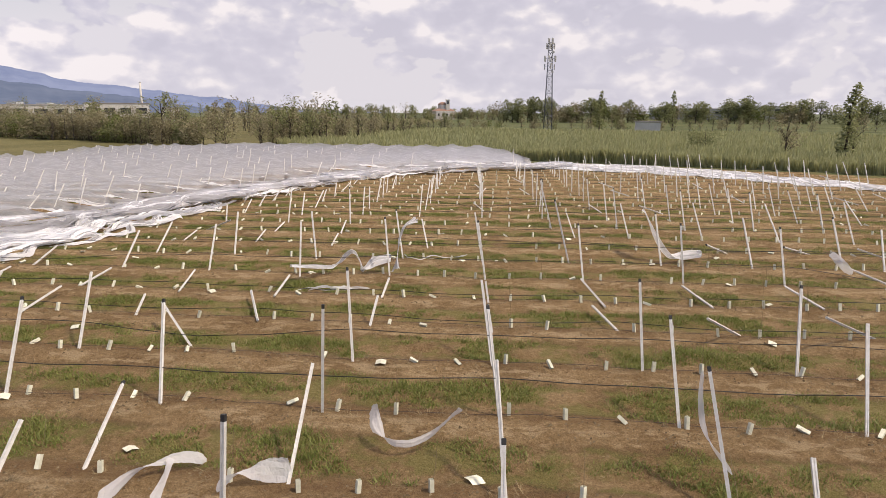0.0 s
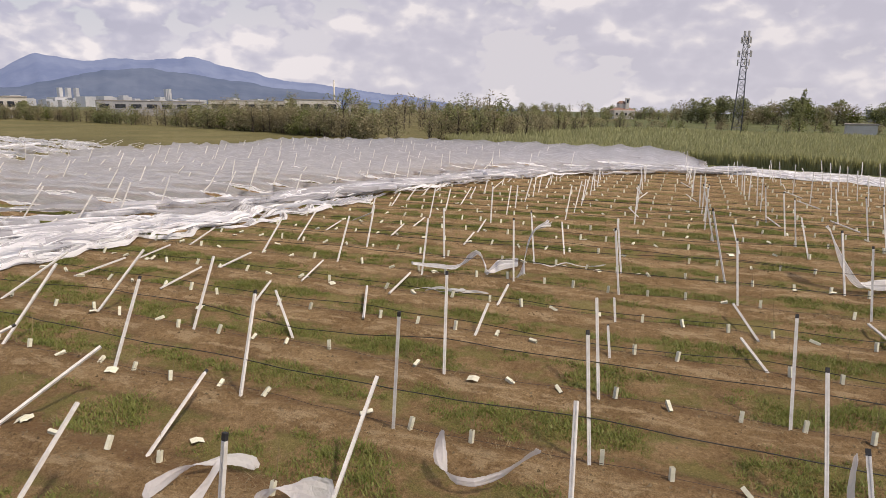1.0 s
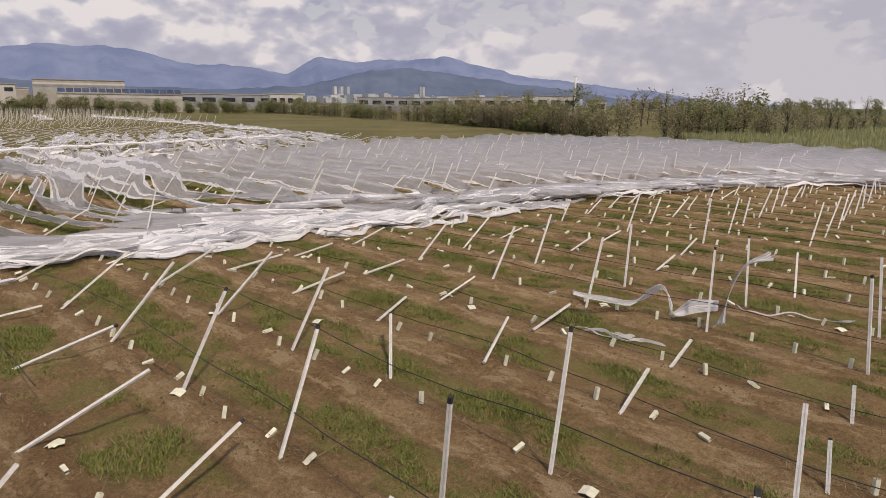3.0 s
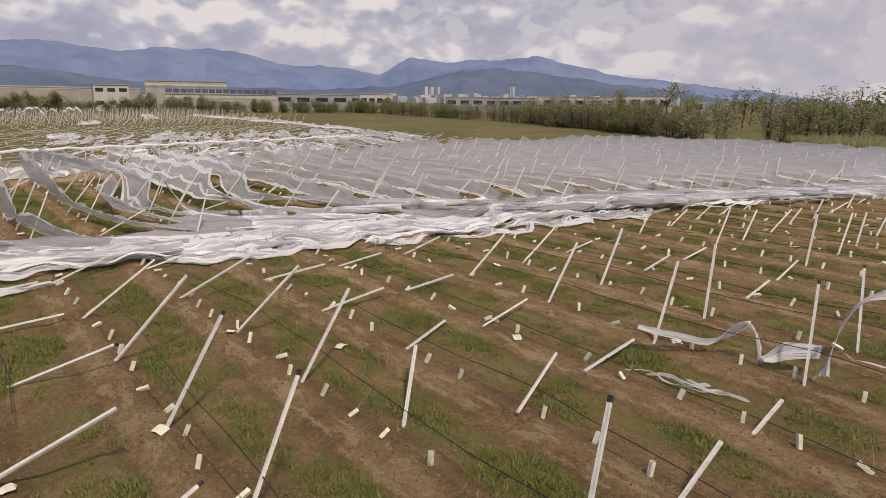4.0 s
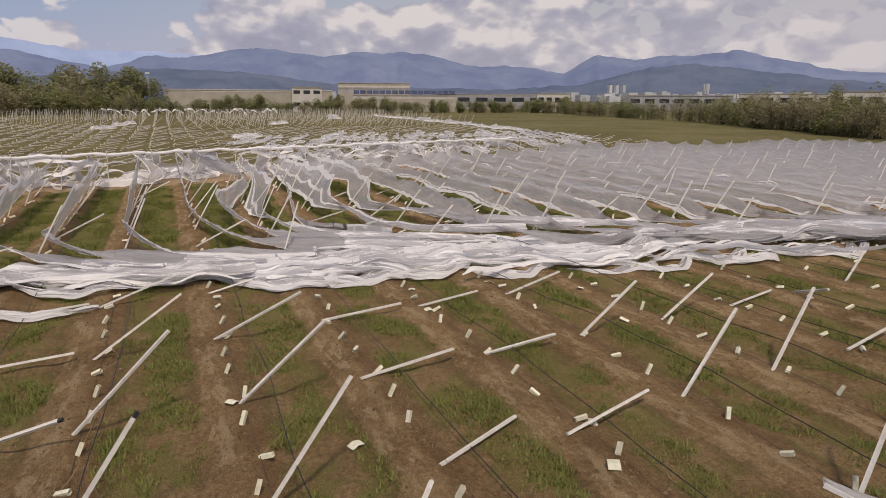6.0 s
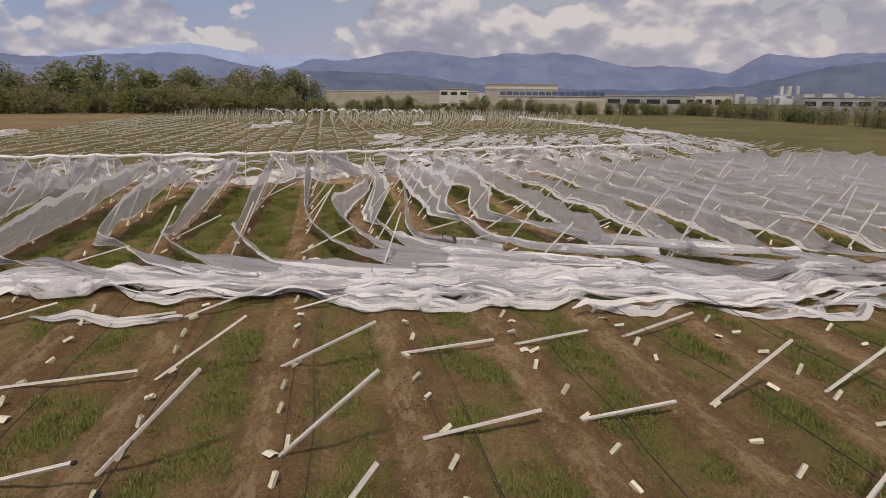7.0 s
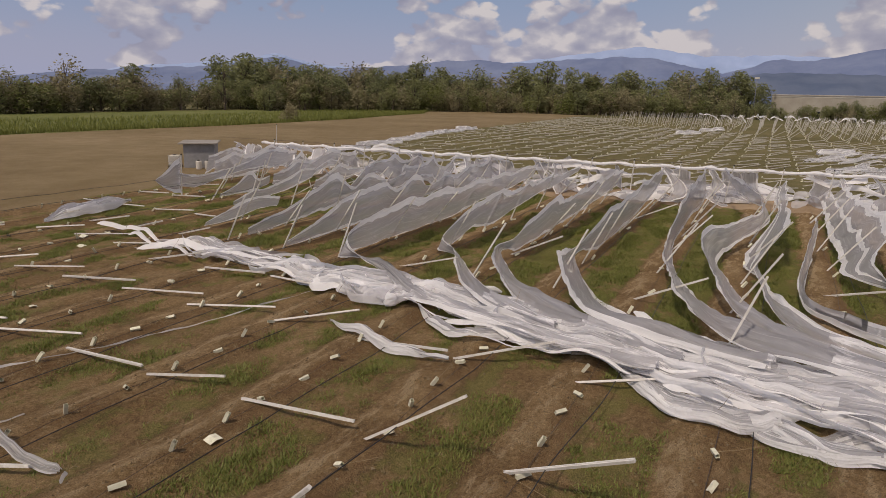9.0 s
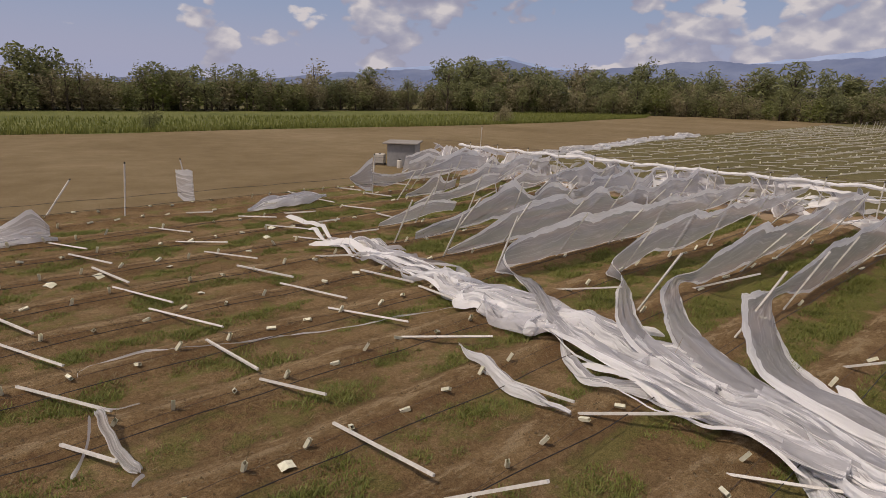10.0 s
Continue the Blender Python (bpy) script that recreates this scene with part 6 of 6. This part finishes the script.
# ---- card sleeves round the young plants, canes, loose cards ----
def make_sleeve():
    v, f = [], []
    for z in (0.0, 0.27):
        for w in (0.041, 0.036):
            v += [(-w, -w, z), (w, -w, z), (w, w, z), (-w, w, z)]
    for q in range(4):
        p = (q + 1) % 4
        f += [(q, p, p + 8, q + 8), (q + 4, q + 12, p + 12, p + 4), (q + 8, p + 8, p + 12, q + 12)]
    return raw_mesh("card_sleeve", v, f, M_CARD)


def make_card():
    """A sleeve burst open: two creased panels."""
    v = [(-0.15, -0.13, 0.0), (0.0, -0.13, 0.045), (0.0, 0.13, 0.045), (-0.15, 0.13, 0.0), (0.15, -0.12, 0.012), (0.15, 0.14, 0.012)]
    v += [(x, y, z - 0.006) for x, y, z in v]
    f = [(0, 1, 2, 3), (1, 4, 5, 2), (6, 9, 8, 7), (7, 8, 11, 10), (0, 6, 7, 1), (1, 7, 10, 4), (4, 10, 11, 5), (5, 11, 8, 2), (2, 8, 9, 3), (3, 9, 6, 0)]
    return raw_mesh("loose_card", v, f, M_CARD)


def sleeves():
    r = random.Random(71)
    me, card = make_sleeve(), make_card()
    rest_v, rest_f, cane_v, cane_f = [], [], [], []
    base = [tuple(q.co) for q in me.vertices]
    polys = [tuple(p.vertices) for p in me.polygons]
    count = 0
    for k in range(-10, 21):
        yr = ROW0 + PITCH * k
        for j in range(0, 76):
            x = 34 - 1.28 * j + r.uniform(-0.12, 0.12)
            if x < west_end(yr) + 2 or (yr < 9 and x > -14) or yr > min(76, float(maize_front(x)) - 10) or r.random() < (0.1 if x > -31 else 0.55):
                continue
            y = yr + r.uniform(-0.08, 0.22)
            lying = r.random() < float(np.interp(x, (-22, -6, 10), (0.55, 0.3, 0.16)))
            lean = r.uniform(60, 88) if lying else abs(r.gauss(0, 9)) + float(np.interp(x, (-22, 0), (26, 2)))
            way = r.gauss(15, 45) if lying else r.gauss(5, 30)
            m = lean_matrix(x, y, min(88, lean), way, r.uniform(0, 90), r.uniform(0.85, 1.1))
            near = -30 < x < 13 and 7 < yr < 34
            if near and count < 290:
                ob = new("card_sleeve", me)
                ob.matrix_world = m
                tagged(ob, "pale card sleeve lying tipped beside its plant" if lying else "pale upright card sleeve round a young plant", "plant guard", "card sleeves")
                count += 1
            else:
                b = len(rest_v)
                rest_v += [tuple(m @ Vector(q)) for q in base]
                rest_f += [tuple(b + i for i in p) for p in polys]
            if r.random() < 0.5 and x > -34:
                tip = m @ Vector((r.uniform(-0.1, 0.1), r.uniform(-0.1, 0.1), r.uniform(0.7, 1.3)))
                if lying:
                    tip = Vector((x + r.uniform(-0.5, 0.5), y + r.uniform(0.2, 0.9), float(ridge(x, y)) + r.uniform(0.1, 0.5)))
                cv, cf = tube_mesh([Vector((x, y, float(ridge(x, y)))), (Vector((x, y, float(ridge(x, y)))) + tip) / 2 + Vector((0.02, 0.03, 0)), tip], [0.008, 0.006, 0.004], 3)
                b = len(cane_v)
                cane_v += cv
                cane_f += [tuple(b + i for i in p) for p in cf]
    tagged(new("card_sleeves", raw_mesh("card_sleeves", rest_v, rest_f, M_CARD)), "pale card sleeves along the farther rows", "plant guards", kind="stuff")
    tagged(new("plant_stems", raw_mesh("plant_stems", cane_v, cane_f, M_CANE)), "thin bare stems of young plants", "stems", kind="stuff")
    for n in range(60):
        k = r.randint(-7, 9)
        x, y = r.uniform(-30, 10), ROW0 + PITCH * k + r.gauss(0.2, 0.5)
        if y < 10 and x > -15:
            continue
        ob = new("loose_card", card)
        ob.matrix_world = Matrix.Translation((x, y, float(ridge(x, y)) + 0.04)) @ Euler((r.uniform(-0.3, 0.3), r.uniform(-0.3, 0.3), r.uniform(0, 6))).to_matrix().to_4x4() @ Matrix.Scale(r.uniform(0.7, 1.15), 4)
        tagged(ob, "burst pale card lying flat on the soil", "card", "loose cards")


sleeves()


# ---- grass of the strips ----
def grass():
    R = np.random.RandomState(81)
    n = 330000
    where = R.random_sample(n)
    x = np.where(where < 0.62, R.uniform(-30, 8, n), np.where(where < 0.88, R.uniform(-55, -30, n), R.uniform(8, 26, n)))
    kk = R.randint(-9, 13, n)
    off = R.uniform(0.42, 2.3, n)
    y = ROW0 + PITCH * kk + off
    patch = np.array([noise.noise(Vector((a * 0.5, b * 0.8, 5.0))) + 0.45 * noise.noise(Vector((a * 1.9, b * 2.3, 9.0))) for a, b in zip(x, y)])
    keep = (patch > -0.09 - 0.25 * smooth(-26, -34, x) + 0.14 * smooth(16, 4, y) + 0.5 * np.abs(off - 1.36) * R.uniform(0.3, 1, n)) & ~((y < 9) & (x > -14))
    x, y, patch = x[keep], y[keep], patch[keep]
    z = ridge(x, y)
    m, per = len(x), 7
    tall = (0.045 + (0.075 + 0.10 * smooth(-24, -34, x)) * np.clip(patch + 0.1, 0, 1))[:, None] * R.uniform(0.5, 1.6, (m, per))
    ang, tilt = R.uniform(0, 2 * np.pi, (m, per)), R.uniform(0.2, 1.5, (m, per))
    bx, by = x[:, None] + R.normal(0, 0.08, (m, per)), y[:, None] + R.normal(0, 0.08, (m, per))
    w = 0.007 + 0.011 * R.random_sample((m, per))
    px, py = -np.sin(ang) * w, np.cos(ang) * w
    zb = np.repeat(z[:, None], per, 1) - 0.01
    a = np.stack([bx - px, by - py, zb], -1)
    b = np.stack([bx + px, by + py, zb], -1)
    c = np.stack([bx + np.cos(ang) * tall * tilt, by + np.sin(ang) * tall * tilt, zb + tall], -1)
    v = np.stack([a, b, c], 2).reshape(-1, 3)
    me = bpy.data.meshes.new("grass")
    me.vertices.add(len(v))
    me.vertices.foreach_set("co", v.ravel())
    me.loops.add(len(v))
    me.loops.foreach_set("vertex_index", np.arange(len(v), dtype=np.int32))
    me.polygons.add(len(v) // 3)
    me.polygons.foreach_set("loop_start", np.arange(0, len(v), 3, dtype=np.int32))
    me.update()
    me.validate()
    me.materials.append(M_GRASS)
    tagged(new("grass", me), "low patchy green grass between the rows", "grass", kind="stuff")


grass()


# ---- dry grass tufts and litter along the rows ----
def dry_tufts():
    R = np.random.RandomState(83)
    n = 15000
    x, kk = R.uniform(-32, 10, n), R.randint(-7, 9, n)
    y = ROW0 + PITCH * kk + np.where(R.random_sample(n) < 0.6, R.normal(0.1, 0.28, n), R.uniform(-1.5, 1.5, n))
    keep = (np.array([noise.noise(Vector((a * 0.6, b * 0.9, 15.0))) for a, b in zip(x, y)]) > 0.05) & ~((y < 9) & (x > -14))
    x, y = x[keep], y[keep]
    n, per = len(x), 4
    z = ridge(x, y)
    ang, ln, rise = R.uniform(0, 6.28, (n, per)), R.uniform(0.06, 0.26, (n, per)), R.uniform(0.02, 0.7, (n, per))
    w = R.uniform(0.004, 0.009, (n, per))
    bx, by, bz = x[:, None] + R.normal(0, 0.05, (n, per)), y[:, None] + R.normal(0, 0.05, (n, per)), np.repeat(z[:, None], per, 1) + 0.012
    a = np.stack([bx - np.sin(ang) * w, by + np.cos(ang) * w, bz], -1)
    b = np.stack([bx + np.sin(ang) * w, by - np.cos(ang) * w, bz], -1)
    c = np.stack([bx + np.cos(ang) * ln, by + np.sin(ang) * ln, bz + rise * ln], -1)
    v = np.stack([a, b, c], 2).reshape(-1, 3)
    f = np.arange(len(v)).reshape(-1, 3).tolist()
    tagged(new("dry_grass", raw_mesh("dry_grass", v, f, M_STRAW)), "dry straw and withered weeds along the rows", "straw", kind="stuff")


dry_tufts()


# ---- shed, tanks, single stakes ----
def shed(x, y, turn):
    top = new("field_shed")
    top.matrix_world = pose(x, y, float(plain(x, y)), 0, 0, turn)
    tagged(top, "small grey sheet-metal shed with flat roof, open front", "shed")
    for nm, lo, hi in (("back_wall", (-1.8, 1.4, 0), (1.8, 1.46, 2.1)), ("side_wall", (-1.8, -1.2, 0), (-1.74, 1.4, 2.05)), ("side_wall", (1.74, -1.2, 0), (1.8, 1.4, 2.05)), ("front_wall", (-1.3, -1.2, 0), (1.74, -1.14, 2.0))):
        bm = bmesh.new()
        box(bm, lo, hi, 0.01)
        part(nm, bm, M_WALLG, top)
    bm = bmesh.new()
    box(bm, (-2.1, -1.6, 2.1), (2.1, 1.7, 2.22), 0.02)
    part("roof", bm, M_ROOF, top, "pale grey metal roof")
    bm = bmesh.new()
    box(bm, (1.0, -1.23, 0.05), (1.62, -1.2, 1.9), 0.01)
    door = part("door", bm, M_ROOF, top, "pale metal door")
    bm = bmesh.new()
    box(bm, (1.06, -1.27, 0.95), (1.12, -1.23, 1.15), 0.008)
    part("handle", bm, M_CAP, door, "black door handle")


def water_tank(x, y, turn):
    top = new("water_tank")
    top.matrix_world = pose(x, y, float(plain(x, y)), 0, 0, turn)
    tagged(top, "white plastic cube tank in a steel cage", "tank")
    bm = bmesh.new()
    box(bm, (-0.5, -0.5, 0.16), (0.5, 0.5, 1.05), 0.08)
    body = part("body", bm, M_WALLW, top)
    bm = bmesh.new()
    box(bm, (-0.56, -0.56, 0), (0.56, 0.56, 0.13), 0.01)
    part("pallet", bm, M_BARK, top, "wooden pallet")
    for q in range(4):
        z = 0.25 + q * 0.25
        tube("cage_bar", [(-0.54, -0.54, z), (0.54, -0.54, z), (0.54, 0.54, z), (-0.54, 0.54, z), (-0.54, -0.54, z)], 0.012, M_STEEL, top, 4)
    bm = bmesh.new()
    bmesh.ops.create_cone(bm, cap_ends=True, segments=12, radius1=0.12, radius2=0.12, depth=0.06, matrix=Matrix.Translation((0, 0, 1.08)))
    part("lid", bm, M_CAP, body, "black screw lid")


def canister(x, y, turn):
    """A white plastic drum with a black lid, standing on the soil."""
    top = new("canister")
    top.matrix_world = pose(x, y, float(plain(x, y)), 0, 0, turn)
    tagged(top, "white plastic drum standing before the shed", "drum", "drums by the shed")
    bm = bmesh.new()
    for z, r0, r1, h in ((0.04, 0.24, 0.26, 0.08), (0.38, 0.26, 0.26, 0.6), (0.71, 0.26, 0.2, 0.06)):
        bmesh.ops.create_cone(bm, cap_ends=True, segments=14, radius1=r0, radius2=r1, depth=h, matrix=Matrix.Translation((0, 0, z)))
    part("body", bm, M_WALLW, top)
    bm = bmesh.new()
    bmesh.ops.create_cone(bm, cap_ends=True, segments=12, radius1=0.13, radius2=0.12, depth=0.07, matrix=Matrix.Translation((0, 0, 0.775)))
    part("lid", bm, M_CAP, top, "black screw lid")


shed(-53.2, -26.6, 42)
water_tank(-51.2, -27.6, 42)
for n in range(4):
    canister(-51.2 - 0.55 * n, -24.6 + 0.5 * n, 42 + 7 * n)
for x, y, lean, way, size in ((-24.5, -15.2, 4, 70, 1.15), (-28.8, -17.2, 10, -140, 1.05), (-21.2, -16.9, 40, 110, 0.9), (-74.4, -36.4, 3, 0, 1.1)):
    post(x, y, lean, way, size)

# ---- net scraps ----
SCRAP = "torn scrap of white net lying on the soil"
strip(-10, 701, (), ((-28.2, -17.55, 1.9, 1.35, 87), (-28.5, -17.25, 2.3, 1.2, 87), (-28.95, -16.85, 2.2, 1.15, 87)), "white net hung over an upright stake", cloth=M_SCRAP)
strip(-9, 731, (), ((-38.1, -13.8, 0.15, 1.25, 86), (-38.6, -13.65, 1.0, 1.2, 86), (-39.2, -13.5, 1.9, 1.3, 86), (-39.65, -13.4, 2.4, 1.45, 86)), "tall triangle of white net hung from a post")
post(-39.75, -13.5, 3, 60, 1.08)
strip(-8, 702, (), ((-13.0, -11.6, 0.6, 0.4, 50), (-15.5, -11.4, 0.8, 0.5, 60), (-17.6, -11.3, 0.7, 0.45, 40), (-18.8, -11.2, 1.1, 0.7, 70), (-19.5, -11.0, 1.4, 0.85, 76), (-20.1, -10.9, 0.6, 0.5, 60)), "billowing length of white net at the field edge", cloth=M_SCRAP)
pleated([(-14.0, -10.9), (-16.5, -10.8), (-18.6, -10.7), (-20.3, -10.5)], 0.8, 4, 0.3, 703, "billowing heap of white net at the field edge")
pleated([(-30.2, -12.5), (-31.8, -12.6), (-33.6, -13.0), (-36.2, -13.6)], 0.9, 5, 0.45, 704, SCRAP)
ribbon([(-16.89, 7.40, 0.38), (-17.06, 7.68, 0.32), (-17.0, 8.2, 0.22), (-16.88, 8.68, 0.10), (-16.99, 9.03, 0.05), (-17.05, 9.45, 0.02), (-17.14, 9.75, 0.0)], 0.28, 0.10, 705, "torn net knotted round a fallen post", step=0.07, mats=(M_SCRAP, M_HEM), folds=5.0, across=14)
for path in ([(-17.14, 9.72, 0.03), (-16.95, 9.9, 0.05), (-16.81, 10.04)], [(-16.84, 7.49, 0.3), (-16.66, 8.05, 0.1), (-16.31, 8.67, 0.05), (-16.09, 9.0)], [(-17.04, 7.32, 0.3), (-17.48, 7.29, 0.1), (-17.99, 7.12, 0.05)]):
    strand(path, 0.09, 706, SCRAP, step=0.06, name="net_scrap", twist=1.0, freq=5.0, mat=M_SCRAP)
strand([(-17.22, 5.08), (-17.46, 4.09), (-18.61, 4.17), (-19.92, 4.71), (-22.62, 5.35), (-26.09, 6.16), (-28.88, 6.61)], 0.05, 707, "twisted white rope of net lying across the rows", step=0.06, name="net_scrap", twist=1.2, freq=5.0, mat=M_SCRAP)
strand([(-3.43, 13.2, 0.6), (-3.14, 12.53, 0.25), (-2.8, 12.19, 0.12), (-2.4, 12.53, 0.15), (-2, 13, 0.3), (-1.5, 13.4, 0.45)], 0.24, 708, "torn strip of white net caught on a plant stem", step=0.06, name="net_scrap", twist=1.2, freq=5.0, mat=M_SCRAP)
strand([(-7.71, 9.91), (-7.19, 10.77, 0.1), (-6.9, 11.15, 0.2), (-6.32, 11.45, 0.05)], 0.29, 709, SCRAP, step=0.06, name="net_scrap", twist=1.2, freq=5.0, mat=M_SCRAP)
strand([(-6.75, 10.01), (-6.79, 10.68, 0.1), (-6.96, 11.16, 0.25)], 0.24, 710, SCRAP, step=0.06, name="net_scrap", twist=1.2, freq=5.0, mat=M_SCRAP)
strand([(-5.68, 10.31), (-5.24, 10.78, 0.15), (-4.96, 10.78, 0.1), (-4.47, 10.98)], 0.34, 711, SCRAP, step=0.06, name="net_scrap", twist=1.2, freq=5.0, mat=M_SCRAP)
strip(4, 712, (), ((-9.35, 24.95, 0.3, 0.62, 20), (-8.7, 25.4, 0.34, 0.5, 10), (-7.95, 26.1, 0.38, 0.32, 10), (-7.55, 26.45, 0.55, 0.75, 60), (-7.25, 26.7, 0.6, 0.95, 30), (-6.95, 26.6, 0.6, 0.7, 60), (-6.75, 26.4, 0.5, 0.2, 30), (-6.4, 26.9, 0.3, 0.3), (-5.7, 27.3, 0.2, 0.3)), "torn net strung between two posts", cloth=M_SCRAP)
strip(4.3, 713, (), ((-5.35, 26.45, 0.5, 0.15, 30), (-5.32, 26.7, 0.35, 0.6, 70), (-5.25, 26.9, 0.45, 1.2, 75), (-5.2, 27.3, 0.6, 1.65, 60), (-5.1, 28.0, 0.45, 1.85, 30), (-4.8, 28.8, 0.25, 1.75)), "torn net flung over a post", cloth=M_SCRAP)
strand([(-5.01, 26.59, 0.9), (-4.68, 27.86, 0.35), (-3.94, 29.08, 0.1), (-2.95, 29.6, 0.05), (-2.36, 29.89, 0.3)], 0.06, 714, "thin twisted strip of white net", step=0.06, name="net_scrap", twist=1.2, freq=5.0, mat=M_SCRAP)
for n in range(4):
    strand([(-8.72 + n * 0.4, 23.39 + 0.3 * n), (-8.22 + n * 0.5, 23.89, 0.15), (-7.52 + n * 0.4, 23.59 + 0.25 * n), (-6.82 + n * 0.3, 24.39)], 0.07, 715 + n, "thin twisted strip of white net", step=0.06, name="net_scrap", twist=1.2, freq=5.0, mat=M_SCRAP)
strip(5.5, 720, (), ((5.9, 31.8, 0.3, 2.1, 30), (6.05, 31.4, 0.6, 1.8, 70), (6.2, 30.9, 0.75, 1.3, 75), (6.5, 30.5, 0.7, 0.75, 70), (6.9, 30.3, 0.5, 0.3, 40), (7.4, 30.4, 0.3, 0.1), (8.4, 30.75, 0.15, 0.08)), "torn net draped over a leaning post", cloth=M_SCRAP)
strand([(3.02, 12.12, 2.2), (2.98, 12.04, 1.6), (3.04, 11.84, 1), (3.4, 11.75, 0.5), (3.6, 11.76, 0.25)], 0.08, 721, "thin strip of white net hanging from a post", step=0.06, name="net_scrap", twist=1.2, freq=5.0, mat=M_SCRAP)
pleated([(-25.9, 9.0), (-25.5, 9.8), (-25.1, 11.4), (-24.8, 13.0), (-24.7, 13.6)], 0.38, 3, 0.20, 722, "torn net lying over a fallen post")
strand([(12.93, 28.39, 0.9), (13.34, 28.08, 0.5), (13.74, 27.98, 0.1)], 0.41, 723, SCRAP, step=0.06, name="net_scrap", twist=1.2, freq=5.0, mat=M_SCRAP)


# ---- green crop beside the bare field: blades too many to count ----
def crop_blades():
    r = random.Random(91)
    v, f = [], []
    for _ in range(26000):
        x = r.uniform(-250, 20)
        y = float(crop_front(x)) - 40 * r.random() ** 2.5
        z, h, w, a = float(plain(x, y)), r.uniform(0.35, 1.0), r.uniform(0.05, 0.14), r.uniform(0, math.pi)
        dx, dy, lx, ly = math.cos(a) * w, math.sin(a) * w, r.uniform(-0.25, 0.25), r.uniform(-0.25, 0.25)
        k = len(v)
        v += [(x - dx, y - dy, z), (x + dx, y + dy, z), (x + lx, y + ly, z + h)]
        f.append((k, k + 1, k + 2))
    tagged(new("crop_plants", raw_mesh("crop_plants", v, f, M_GRASS)), "low green crop with a weedy border", "crop", kind="stuff")


crop_blades()


# ---- clods and stones on the soil, too many to count ----
def clods():
    R = np.random.RandomState(95)
    n = 42000
    x, kk = R.uniform(-32, 12, n), R.randint(-8, 10, n)
    y = ROW0 + PITCH * kk + R.normal(-0.1, 0.55, n)
    keep = ~((y < 9) & (x > -14))
    x, y = x[keep], y[keep]
    n = len(x)
    z = ridge(x, y)
    size = 0.013 + 0.036 * R.random_sample(n) ** 3
    base = np.array([(1, 0, -0.2), (-0.5, 0.87, -0.2), (-0.5, -0.87, -0.2), (0.1, 0.1, 0.75)])
    v = base[None] * (size[:, None, None] * R.uniform(0.6, 1.5, (n, 4, 3))) + np.stack([x, y, z], -1)[:, None, :]
    f = [t for i in range(n) for t in ((4 * i, 4 * i + 1, 4 * i + 3), (4 * i + 1, 4 * i + 2, 4 * i + 3), (4 * i + 2, 4 * i, 4 * i + 3))]
    tagged(new("clods", raw_mesh("clods", v.reshape(-1, 3), f, M_CLOD)), "small dry clods and pale stones on the soil", "clods", kind="stuff")


clods()
